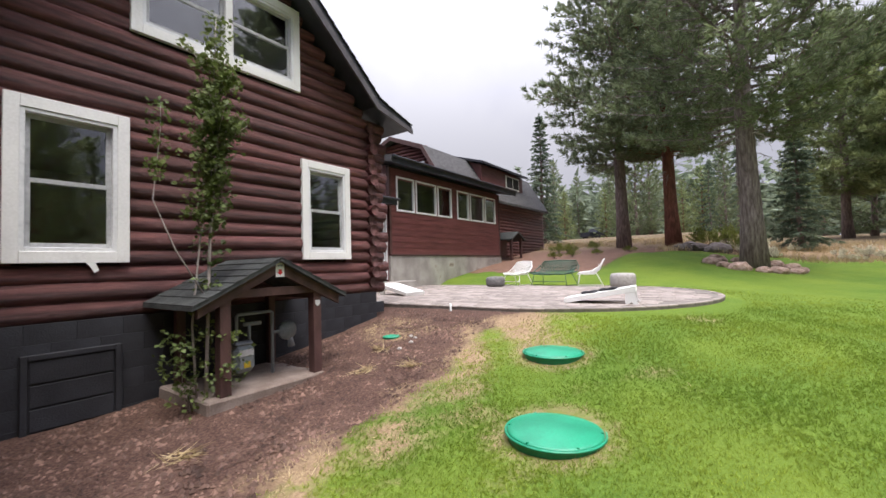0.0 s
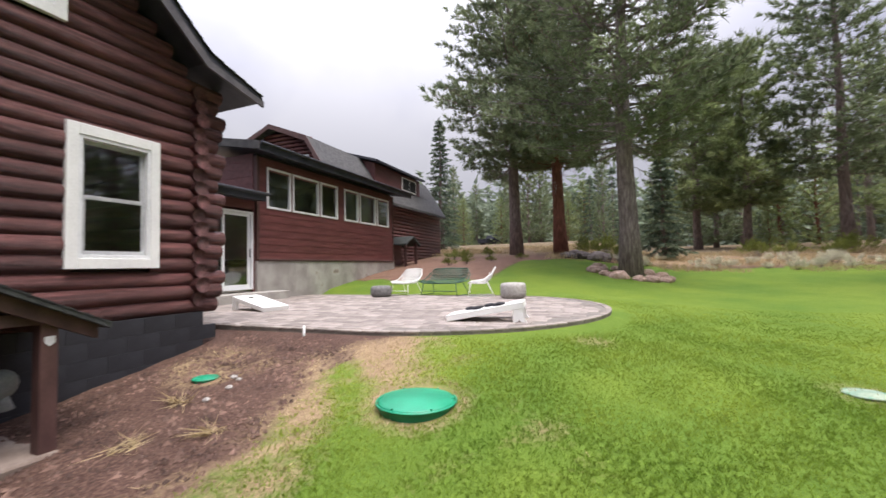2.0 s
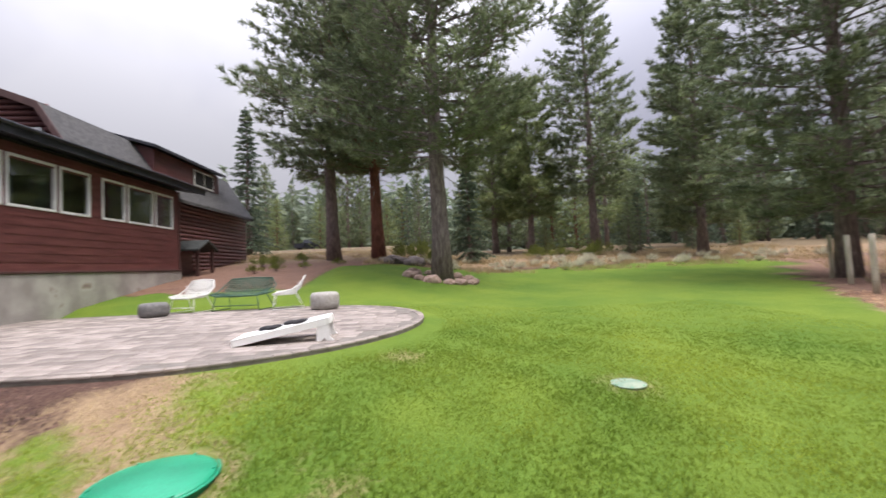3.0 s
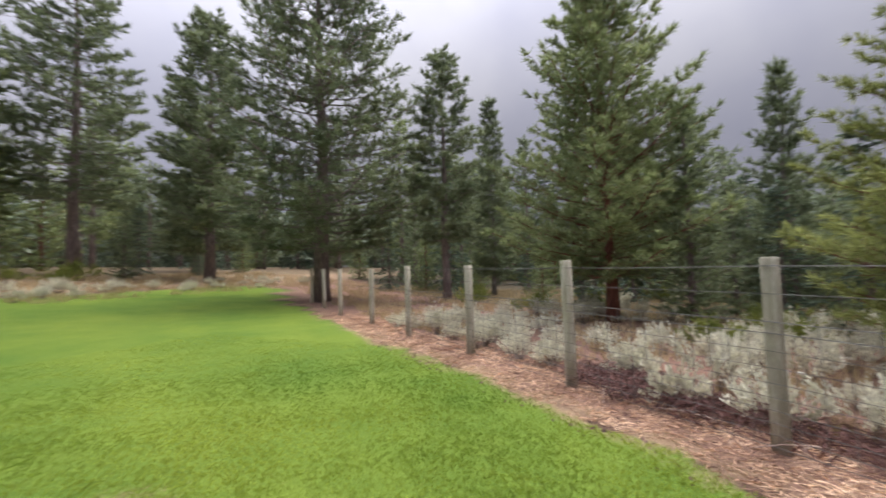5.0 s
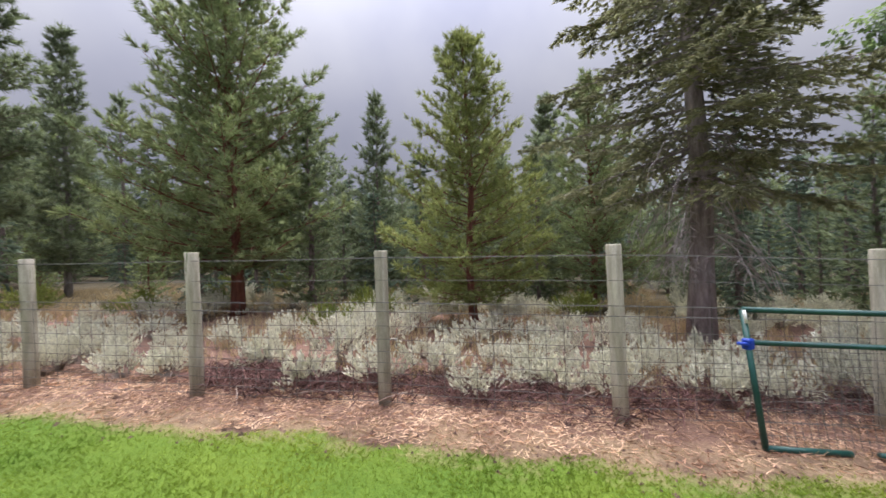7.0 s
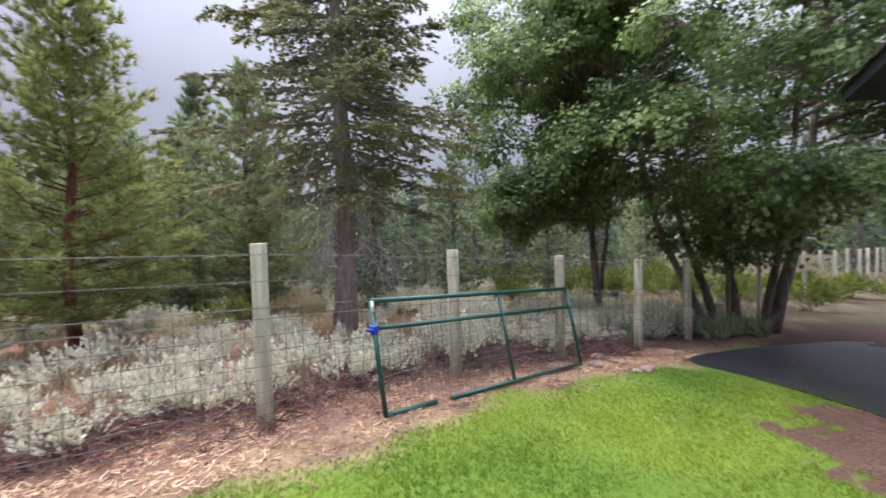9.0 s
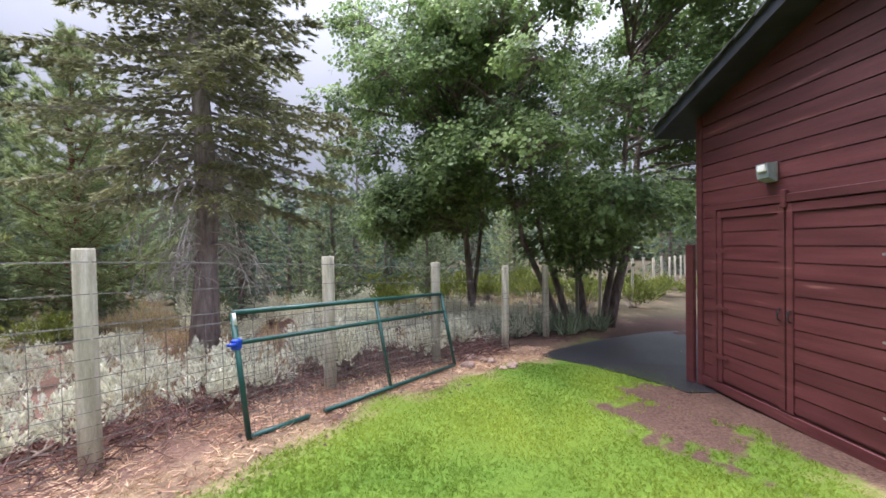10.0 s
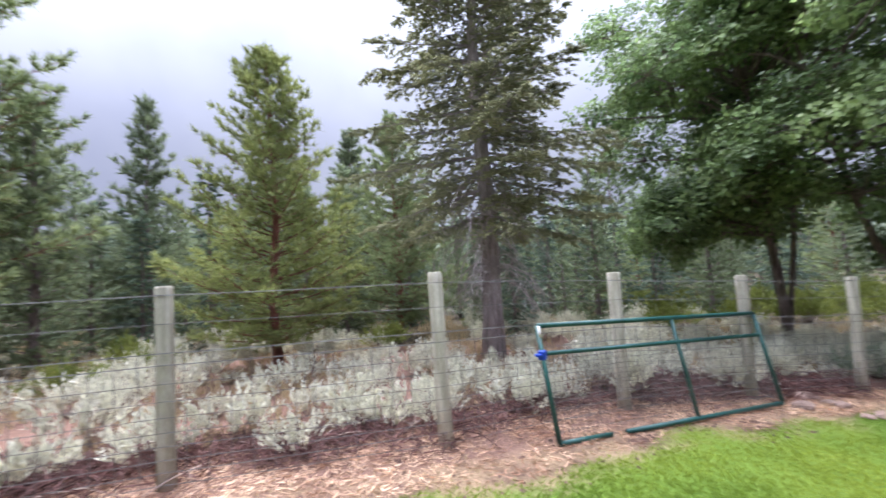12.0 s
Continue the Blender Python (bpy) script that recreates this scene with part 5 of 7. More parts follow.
def build_trees():
    N, N2, SP, FR = M["needle"], M["needle2"], M["spruce"], M["fir"]
    big = [
        ("pine_tree", dict(seed=1, h=17, r=0.37, base=4.9, spread=4.9, nb=150, tufts=58, needle_len=0.34, width=0.042, count=13, leafmat=N, bark=M["barkpurple"], dead=10), 0.63, 18.2, "tall ponderosa pine ringed by stones in the lawn"),
        ("pine_tree", dict(seed=2, h=19, r=0.36, base=5.0, spread=4.6, nb=135, tufts=49, needle_len=0.40, width=0.059, count=11, leafmat=N, bark=M["bark"], dead=8), -5.1, 25.3, "tall ponderosa pine on the cinder bank"),
        ("pine_tree", dict(seed=3, h=18, r=0.36, base=5.0, spread=4.0, nb=135, tufts=46, needle_len=0.40, width=0.059, count=11, leafmat=N, bark=M["barkred"], dead=8, lean=-0.03), -2.5, 24.7, "leaning ponderosa pine with reddish bark on the bank"),
        ("pine_tree", dict(seed=4, h=19, r=0.33, base=2.4, spread=4.5, nb=165, tufts=60, needle_len=0.34, width=0.045, count=13, leafmat=N, bark=M["bark"], dead=6), 14.9, 15.8, "big dark ponderosa pine beside the fence line"),
        ("pine_tree", dict(seed=5, h=10.6, r=0.16, base=1.2, spread=2.95, nb=150, tufts=63, needle_len=0.23, width=0.027, count=16, leafmat=N2, bark=M["barkred"], shape="young"), 12.3, 3.75, "dense bushy pine behind the wire fence"),
        ("pine_tree", dict(seed=6, h=6.1, r=0.09, base=0.55, spread=1.75, nb=110, tufts=52, needle_len=0.165, width=0.018, count=15, leafmat=M["needle3"], bark=M["barkred"], shape="young"), 7.9, -0.7, "young yellow-green pine among the sagebrush"),
        ("pine_tree", dict(seed=7, h=6.6, r=0.10, base=0.6, spread=1.9, nb=105, tufts=43, needle_len=0.19, width=0.025, count=12, leafmat=N2, bark=M["barkred"], shape="young"), 9.1, -5.3, "young bushy pine behind the sagebrush"),
        ("fir_tree", dict(seed=8, h=11.5, r=0.21, base=2.9, spread=2.6, nb=125, tufts=225, needle_len=0.12, width=0.028, count=11, leafmat=FR, bark=M["firbark"], shape="fir", dead=75), 5.05, -3.6, "tall olive fir with drooping boughs and dead lower twigs"),
        ("pine_tree", dict(seed=9, h=12, r=0.18, base=2.9, spread=1.8, nb=100, tufts=34, needle_len=0.30, width=0.042, count=11, leafmat=N, bark=M["bark"]), 18.0, 11.1, "slender pine with bare lower trunk"),
        ("pine_tree", dict(seed=10, h=11, r=0.13, base=1.2, spread=1.6, nb=100, tufts=31, needle_len=0.30, width=0.042, count=11, leafmat=N, bark=M["barkgrey"], shape="young"), 22.0, 10.0, "slender pointed pine in the wood"),
        ("pine_tree", dict(seed=11, h=7.0, r=0.08, base=0.6, spread=1.1, nb=80, tufts=26, needle_len=0.24, width=0.034, count=10, leafmat=N, bark=M["bark"], shape="young"), 14.0, -0.6, "thin young pine with sparse crown"),
        ("pine_tree", dict(seed=12, h=8.8, r=0.12, base=0.9, spread=1.6, nb=100, tufts=34, needle_len=0.28, width=0.042, count=11, leafmat=N, bark=M["bark"], shape="young"), 15.3, -9.0, "young pine in the wood beyond the fence"),
        ("spruce_tree", dict(seed=13, h=11.5, r=0.2, base=0.6, spread=1.85, nb=150, tufts=29, needle_len=0.28, width=0.066, count=8, leafmat=SP, bark=M["bark"], shape="spruce"), -13.4, 34.0, "dark pointed spruce beyond the lodge"),
        ("spruce_tree", dict(seed=14, h=6.8, r=0.12, base=0.3, spread=1.35, nb=110, tufts=29, needle_len=0.25, width=0.057, count=8, leafmat=SP, bark=M["bark"], shape="spruce"), 2.9, 27.9, "small dark spruce at the edge of the wood"),
        ("pine_tree", dict(seed=15, h=21, r=0.33, base=4.5, spread=3.6, nb=120, tufts=34, needle_len=0.46, width=0.084, count=9, leafmat=N, bark=M["bark"], dead=6), 13.2, 33.0, "very tall pine at the edge of the wood"),
        ("pine_tree", dict(seed=16, h=15, r=0.28, base=3.0, spread=3.0, nb=110, tufts=34, needle_len=0.46, width=0.084, count=9, leafmat=N2, bark=M["bark"]), 6.2, 37.0, "tall pine at the edge of the wood"),
        ("pine_tree", dict(seed=17, h=14, r=0.28, base=3.0, spread=2.8, nb=110, tufts=34, needle_len=0.46, width=0.084, count=9, leafmat=N2, bark=M["bark"]), 8.8, 35.0, "tall pine at the edge of the wood"),
        ("pine_tree", dict(seed=18, h=17, r=0.3, base=2.0, spread=3.2, nb=130, tufts=40, needle_len=0.41, width=0.084, count=9, leafmat=N, bark=M["bark"]), 17.5, 27.0, "tall full pine at the edge of the wood"),
    ]
    for nm, kw, x, y, lab in big:
        plant(nm, tree_mesh(**kw), x, y, lab, sink=0.05)
    protos = [
        tree_mesh(101, 13, 0.2, 2.0, 2.6, 80, 15, 0.50, 0.125, 5, N, M["bark"]),
        tree_mesh(102, 11, 0.16, 0.3, 1.9, 90, 14, 0.42, 0.12, 5, SP, M["bark"], "spruce"),
        tree_mesh(103, 12, 0.18, 0.6, 2.1, 85, 14, 0.46, 0.12, 5, N, M["bark"], "young"),
        tree_mesh(104, 8, 0.12, 0.2, 2.0, 80, 15, 0.34, 0.10, 5, N2, M["barkred"], "young"),
        tree_mesh(105, 15, 0.22, 2.4, 2.4, 80, 15, 0.52, 0.125, 5, N2, M["bark"]),
    ]
    # the closed wood far behind, past counting
    fr = np.random.default_rng(55)
    n = 1500
    az = np.radians(fr.uniform(-220, 26, n))
    dd = fr.uniform(66, 100, n)
    tx, ty, th = 0.5 - dd * np.sin(az), 3 + dd * np.cos(az), fr.uniform(6, 13, n)
    lev = fr.uniform(0.02, 1.0, (n, 26))
    rad = (1 - lev) * 1.9 + 0.15
    an = fr.uniform(0, 6.28, (n, 26))
    P = np.stack([tx[:, None] + rad * np.cos(an), ty[:, None] + rad * np.sin(an), ground_z(tx, ty)[:, None] + lev * th[:, None]], -1).reshape(-1, 3)
    dv = np.stack([np.cos(an), np.sin(an), np.full(an.shape, -0.1)], -1).reshape(-1, 3)
    V, Fc = blades(P, dv, 2, 2.0, 0.75, fr, 0.5)
    tagged(new("far_woods", mesh_of("far_woods", V, Fc, M["farwood"])), "closed conifer wood in the distance, haze in its colour", "woods", kind="stuff")
    labs = ["mid-size pine in the wood", "dark pointed spruce in the wood", "slender pine in the wood", "young green pine in the wood", "tall bare-stemmed pine in the wood"]
    first = [None] * 5
    rng = random.Random(21)
    placed = [(x, y) for _, _, x, y, _ in big]
    want = 185
    tries = 0
    while want and tries < 8000:
        tries += 1
        az = rng.uniform(-215, 22)
        a = radians(az)
        d = 20 + 50 * rng.random() ** 0.8 if -175 < az < -55 else rng.uniform(29, 75)
        if az < -175:
            d = rng.uniform(24, 55)
        x, y = 0.5 - d * math.sin(a), 3 + d * math.cos(a)
        if fence_side(np.array([x]), np.array([y]))[0] > -3.0 and d < 33:
            continue
        if x < -8 and y < 33 and y > -8:
            continue
        if -9 < az < 22 and d < 46:
            continue
        gap = 2.2 if d < 40 else 1.8
        if any((x - p) ** 2 + (y - q) ** 2 < gap ** 2 for p, q in placed):
            continue
        placed.append((x, y))
        k = rng.choice([0, 1, 2, 3, 1, 4, 2] if d > 30 else [2, 3, 3, 1, 0])
        s = rng.uniform(0.75, 1.15) * (0.78 if az < -95 else 1.0)
        rz = rng.uniform(0, 360)
        m = pose(x, y, gz(x, y) - 0.1, 0, 0, rz) @ Matrix.Diagonal((s, s, s, 1))
        if first[k] is None:
            first[k] = plant("forest_tree", protos[k], x, y, labs[k], group="trees of the wood", rz=rz, sink=0.1)
        else:
            copy_thing(first[k], m)
        want -= 1
    # saplings that close the view between the stems
    n = 0
    while n < 75:
        az, d = rng.uniform(-190, -12), 15 + 24 * rng.random()
        a = radians(az)
        x, y = 0.5 - d * math.sin(a), 3 + d * math.cos(a)
        if fence_side(np.array([x]), np.array([y]))[0] > -4.5 and y < 29:
            continue
        if any((x - p) ** 2 + (y - q) ** 2 < 1.3 ** 2 for p, q in placed):
            continue
        placed.append((x, y))
        k, s = rng.choice([1, 2, 3]), rng.uniform(0.22, 0.45)
        if first[k] is not None:
            copy_thing(first[k], pose(x, y, gz(x, y) - 0.05, 0, 0, rng.uniform(0, 360)) @ Matrix.Diagonal((s * 1.2, s * 1.2, s, 1)))
            n += 1
    # waist-high to head-high young trees that stand close behind the sagebrush
    n = 0
    while n < 46:
        az, d = rng.uniform(-205, -95), rng.uniform(11, 21)
        a = radians(az)
        x, y = 0.5 - d * math.sin(a), 3 + d * math.cos(a)
        if fence_side(np.array([x]), np.array([y]))[0] > -5.5 or any((x - p) ** 2 + (y - q) ** 2 < 1.2 ** 2 for p, q in placed):
            continue
        placed.append((x, y))
        k, s = rng.choice([1, 2, 2, 1]), rng.uniform(0.24, 0.5)
        copy_thing(first[k], pose(x, y, gz(x, y) - 0.05, 0, 0, rng.uniform(0, 360)) @ Matrix.Diagonal((s * 1.1, s * 1.1, s, 1)))
        n += 1


build_trees()


def build_maple(seed, x, y, h, stems, clumps, label, leaf=0.098, per=36):
    """A broadleaf with several leaning stems and a crown of leaf clumps."""
    rng = np.random.default_rng(seed)
    t = thing("maple_tree", (x, y, gz(x, y) - 0.05), label=label, category="tree")
    tips = []
    for sx, sy, dx, dy, r in stems:
        pts = [Vector((sx, sy, -0.1)), Vector((sx + dx * 0.2, sy + dy * 0.2, 0.9)), Vector((sx + dx * 0.5, sy + dy * 0.5, 2.1)), Vector((sx + dx * 0.8, sy + dy * 0.8, h * 0.5)), Vector((sx + dx, sy + dy, h * 0.8))]
        bar("trunk", pts, [r, r * 0.84, r * 0.68, r * 0.45, r * 0.12], M["bark"], t, "dark leaning stem", 10)
        tips.append(pts)
    bm = bmesh.new()
    cs, us = [], []
    for cx, cy, cz, rad, n in clumps:
        p = min(tips, key=lambda q: (q[3] - Vector((cx, cy, cz))).length)
        a = p[2].lerp(p[4], max(0.0, min(1.0, (cz - 2) / max(1.0, h * 0.7))))
        c = Vector((cx, cy, cz))
        tube(bm, [a, a.lerp(c, 0.5) + Vector((0, 0, 0.15)), c], [0.045, 0.03, 0.008], 5, False)
        k = int(n)
        u = rng.normal(0, 1, (k, 3))
        u /= np.linalg.norm(u, axis=1)[:, None]
        rr = rad * rng.uniform(0.35, 1.05, (k, 1)) ** 0.6
        u[:, 2] = np.where(rng.random(k) < 0.55, np.abs(u[:, 2]), u[:, 2])
        q = np.array([cx, cy, cz]) + u * rr * np.array([1.1, 1.1, 0.62])
        for b in q[:14]:
            tube(bm, [c, c.lerp(Vector(b), 0.6) + Vector((0, 0, 0.05)), Vector(b)], [0.012, 0.007, 0.003], 3, False)
        cs.append(q)
        us.append(u)
    part("branchwork", bm, M["bark"], t)["kind"] = "stuff"
    tw = np.concatenate(cs)
    c = np.repeat(tw, per, 0) + rng.normal(0, 0.13, (len(tw) * per, 3)) * np.array([1, 1, 0.7])
    V, Fc = leaves(c, leaf, rng, 0.35, np.repeat(np.concatenate(us), per, 0) * 1.1)
    ob = new("crown", mesh_of("crown", V, Fc, M["maple"]))
    ob.parent = t


def crown_clumps(seed, n, cx, cy, cz, rx, ry, rz_, size, dens):
    rng = np.random.default_rng(seed)
    out = []
    for i in range(n):
        u = rng.normal(0, 1, 3)
        u /= np.linalg.norm(u)
        k = rng.uniform(0.45, 1.0) ** 0.5
        s = size * rng.uniform(0.7, 1.25)
        out.append((cx + u[0] * rx * k, cy + u[1] * ry * k, cz + u[2] * rz_ * k, s, dens * s * s))
    return out


build_maple(31, -2.3, -6.7, 9.5, [(0.55, 0.2, 1.9, 0.5, 0.09), (0.3, -0.1, 1.2, -0.8, 0.10), (-0.35, 0.1, -0.6, 0.6, 0.09), (-0.55, 0.0, -1.2, -0.5, 0.14), (-0.1, -0.3, 0.2, -1.3, 0.11)],
            crown_clumps(5, 104, 0.1, 0.3, 5.5, 4.1, 3.3, 4.0, 0.80, 50), "broad green maple with several dark leaning stems")
build_maple(32, 0.35, -7.4, 7.6, [(0, 0, 0.3, 0.3, 0.11), (0.05, 0, -0.5, -0.2, 0.07)], crown_clumps(6, 60, 0.5, 0.2, 4.75, 3.0, 2.4, 3.0, 0.75, 50) + crown_clumps(7, 14, 1.6, 0.3, 7.0, 1.6, 1.4, 1.2, 0.7, 40), "smaller green maple with a single reddish stem")


def build_sapling():
    """The thin young tree in front of the log wall."""
    rng = np.random.default_rng(9)
    x, y = -4.55, 2.05
    t = thing("sapling", (x, y, gz(x, y)), label="thin leafy young tree in front of the log wall", category="tree")
    stems = [[(0, 0, -0.1), (0.02, 0.02, 0.8), (0.0, 0.06, 1.8), (0.06, 0.12, 2.9), (0.04, 0.10, 3.7), (0.05, 0.12, 4.35)],
             [(-0.05, -0.05, -0.1), (-0.06, -0.10, 0.9), (-0.05, -0.02, 1.8), (0.02, 0.08, 2.6), (0.0, 0.05, 3.3)],
             [(0.02, 0.0, 1.2), (0.05, -0.30, 1.7), (0.0, -0.48, 2.2), (0.02, -0.42, 2.9), (0.03, -0.42, 3.2)],
             [(0.05, 0.08, -0.1), (0.12, 0.16, 0.4), (0.1, 0.22, 0.8)], [(-0.04, -0.1, -0.1), (0.0, -0.22, 0.35), (0.05, -0.26, 0.75)]]
    C = []
    for s, r in zip(stems, (0.022, 0.015, 0.009, 0.006, 0.006)):
        bar("stem", s, [r * (1 - 0.8 * i / (len(s) - 1)) for i in range(len(s))], M["twig"], t, seg=6)
    def along(s, lo, hi, n, w):
        P = np.array(s, float)
        for _ in range(n):
            z = rng.uniform(lo, hi)
            k = np.interp(z, P[:, 2], P[:, 0]), np.interp(z, P[:, 2], P[:, 1])
            C.append((k[0] + rng.normal(0, w), k[1] + rng.normal(0, w), z))
    along(stems[0], 1.9, 4.3, 460, 0.085)
    along(stems[1], 2.0, 3.4, 400, 0.10)
    for _ in range(16):
        z, a, L = rng.uniform(2.0, 3.7), rng.uniform(0, 6.28), rng.uniform(0.16, 0.34)
        p = np.array([np.interp(z, [1.8, 2.9, 4.3], [0.0, 0.06, 0.05]), np.interp(z, [1.8, 2.9, 4.3], [0.06, 0.12, 0.12]), z])
        e = p + np.array([math.cos(a) * L, math.sin(a) * L, L * 0.9])
        bar("twig", [tuple(p), tuple(e)], [0.005, 0.002], M["twig"], t, seg=4)
        for f in rng.uniform(0.25, 1.0, 26):
            C.append(tuple(p + (e - p) * f + rng.normal(0, 0.03, 3)))
    along(stems[2], 2.4, 3.25, 50, 0.05)
    along(stems[0], 0.0, 0.9, 95, 0.22)
    along(stems[3], 0.1, 0.8, 60, 0.08)
    along(stems[4], 0.1, 0.8, 50, 0.08)
    along(stems[0], 1.0, 1.9, 50, 0.10)
    c = np.repeat(np.array(C), 3, 0) + rng.normal(0, 0.025, (len(C) * 3, 3))
    V, Fc = leaves(c, 0.056, rng, 0.3)
    ob = new("foliage", mesh_of("foliage", V, Fc, M["sapling"]))
    ob.parent = t


build_sapling()


# ---- shrubs ----
def sage_mesh(seed, h, r, material, stems=58, lumps=9, ln=0.066, wd=0.024, spikes=0.35):
    """A shrub of twiggy stems that fork out of one foot, each with a plume of small upright leaves on its upper half."""
    rng = np.random.default_rng(seed)
    la, lq, lh = rng.uniform(0, 6.28, lumps), np.sqrt(rng.uniform(0.02, 1, lumps)) * r * 0.85, rng.uniform(0.62, 1.0, lumps)
    k = rng.integers(0, lumps, stems)
    x = lq[k] * np.cos(la[k]) + rng.normal(0, 0.16 * r, stems)
    y = lq[k] * np.sin(la[k]) + rng.normal(0, 0.16 * r, stems)
    q = np.hypot(x, y)
    z = h * lh[k] * np.sqrt(np.clip(1.05 - (q / (r * 1.3)) ** 2, 0.12, 1)) * rng.uniform(0.78, 1.08, stems)
    z = z + np.where(rng.random(stems) < spikes, rng.uniform(0.05, 0.16, stems), 0)
    tip = np.stack([x, y, z], 1)
    foot = np.stack([x * 0.12, y * 0.12, 0 * z], 1)
    bend = foot * 0.45 + tip * 0.55 - np.array([0, 0, 0.10]) * z[:, None]
    d = tip - bend
    d /= np.linalg.norm(d, axis=1)[:, None]
    d[:, 2] += 0.5
    C = np.concatenate([bend + (tip - bend) * f for f in (0.15, 0.36, 0.55, 0.72, 0.87, 1.0)])
    C = C + rng.normal(0, 0.012, C.shape)
    V, Fc = blades(C, np.tile(d, (6, 1)), 4, ln, wd, rng, 0.42)
    s = np.cross(tip - foot, [0.3, 0.2, 0.9])
    s /= np.linalg.norm(s, axis=1)[:, None] + 1e-9
    V3 = np.concatenate([np.stack([foot - s * 0.007, foot + s * 0.007, bend], 1).reshape(-1, 3), np.stack([bend - s * 0.004, bend + s * 0.004, tip], 1).reshape(-1, 3)])
    leaf = mesh_of("foliage", V, Fc, material)
    stem = mesh_of("stems", V3, np.arange(len(V3)).reshape(-1, 3), M["sagewood"])
    return stem, leaf


def brush_mesh(seed, h, r, n=46):
    """A low tangle of dead twigs, and the finer ones that lie over them."""
    out = []
    for rad, cnt, sd in ((0.008, n, seed), (0.004, n, seed + 7)):
        rng = np.random.default_rng(sd)
        bm = bmesh.new()
        for _ in range(cnt):
            a, q, b = rng.uniform(0, 6.28), r * math.sqrt(rng.random()), rng.uniform(0, 6.28)
            L = rng.uniform(0.18, 0.5)
            p = Vector((q * math.cos(a), q * math.sin(a), rng.uniform(0.0, h * 0.55)))
            d = Vector((math.cos(b), math.sin(b), rng.uniform(-0.1, 0.55)))
            m = p + d * L * 0.5 + Vector((rng.normal(0, 0.03), rng.normal(0, 0.03), 0.05))
            tube(bm, [p, m, p + d * L + Vector((0, 0, -0.05))], [rad, rad * 0.7, rad * 0.25], 3, False)
        me = bpy.data.meshes.new("twigs")
        bm.to_mesh(me)
        bm.free()
        me.materials.append(M["deadwood"])
        out.append(me)
    return out


def build_shrubs():
    rng = random.Random(8)
    sage = [sage_mesh(41, 0.50, 0.42, M["sage"]), sage_mesh(42, 0.60, 0.5, M["sage"], 64, 11), sage_mesh(43, 0.38, 0.36, M["sage"], 50, 7, spikes=0.1)]
    dry = [brush_mesh(51, 0.30, 0.42), brush_mesh(52, 0.22, 0.36, 38)]
    bush = [sage_mesh(61, 0.9, 0.8, M["bush"], 100, 16, 0.10, 0.034, 0.1)]
    firsts = {}

    def shrub(kind, name, meshes, labels, cat, grp, x, y, s):
        k = rng.randrange(len(meshes))
        rz = rng.uniform(0, 360)
        m = pose(x, y, gz(x, y) - 0.02, 0, 0, rz) @ Matrix.Diagonal((s, s, s * rng.uniform(0.85, 1.15), 1))
        if (kind, k) in firsts:
            copy_thing(firsts[kind, k], m)
        else:
            t = new(name)
            t.matrix_basis = m
            tagged(t, labels, cat, grp)
            for nm, me in zip(("twig_work", "foliage"), meshes[k]):
                o = new(nm, me)
                o.parent = t
                o["kind"] = "stuff"
            t.matrix_basis = pose(x, y, gz(x, y) - 0.02, 0, 0, rz)
            firsts[kind, k] = t

    n = 0
    placed = []
    while n < 262:
        i = rng.uniform(3.2, 13.5)
        k = int(i)
        (ax, ay), (bx, by) = FENCE[k], FENCE[k + 1]
        t = i - k
        d = math.hypot(bx - ax, by - ay)
        nx, ny = (by - ay) / d, -(bx - ax) / d
        if nx < 0:
            nx, ny = -nx, -ny
        dist = 0.35 + 7.5 * rng.random() ** 1.5
        if 5.5 < i < 6.9 and dist < 2.2 and rng.random() < 0.75:
            continue
        x, y = ax + (bx - ax) * t + nx * dist, ay + (by - ay) * t + ny * dist
        if any((x - p) ** 2 + (y - q) ** 2 < 0.33 ** 2 for p, q in placed):
            continue
        placed.append((x, y))
        shrub("sage", "sagebrush", sage, "pale grey-green sagebrush behind the wire fence", "shrub", "sagebrush", x, y, rng.uniform(0.52, 1.1))
        n += 1
    for k in range(96):
        i = rng.uniform(5.6, 11.3)
        j = int(i)
        (ax, ay), (bx, by) = FENCE[j], FENCE[j + 1]
        t = i - j
        x, y = ax + (bx - ax) * t + rng.uniform(0.05, 0.75), ay + (by - ay) * t - rng.uniform(0.0, 0.4)
        shrub("dry", "dead_brush", dry, "low red-brown dead brush along the fence", "brush", "dead brush", x, y, rng.uniform(0.6, 1.0))
    hedge = [(-9.5 + 1.15 * k, -12.2 - 1.6 * ((k * 7) % 5) / 5, 1.0 + 0.1 * (k % 4)) for k in range(13)]
    for x, y, s in (*hedge, (-1.0, 24.2, 1.1), (0.4, 23.6, 0.8), (-0.2, 25.0, 1.2), (7.5, 28.5, 1.2), (9, 29, 1.0), (10.5, 28, 1.1), (12, 29.5, 1.2), (-7.5, 22.5, 0.8), (-8.2, 23, 0.7), (-6.6, 20.6, 0.45), (-7.3, 20.0, 0.5), (-5.6, 21.4, 0.4), (-4.2, 22.2, 0.45), (-6.4, 24.0, 0.6), (9, 2, 0.7), (10.3, 0.8, 0.8), (11.5, -1.5, 0.9), (13, 6, 0.8), (-3.2, -9.8, 1.1), (-1.8, -10.6, 1.2), (-0.2, -11.2, 1.1), (1.2, -10.5, 1.0), (-4.8, -10, 1.1), (2.6, -9.6, 0.9)):
        shrub("bush", "green_bush", bush, "low yellow-green bush at the wood's edge", "bush", "green bushes", x, y, s)
    n = 0
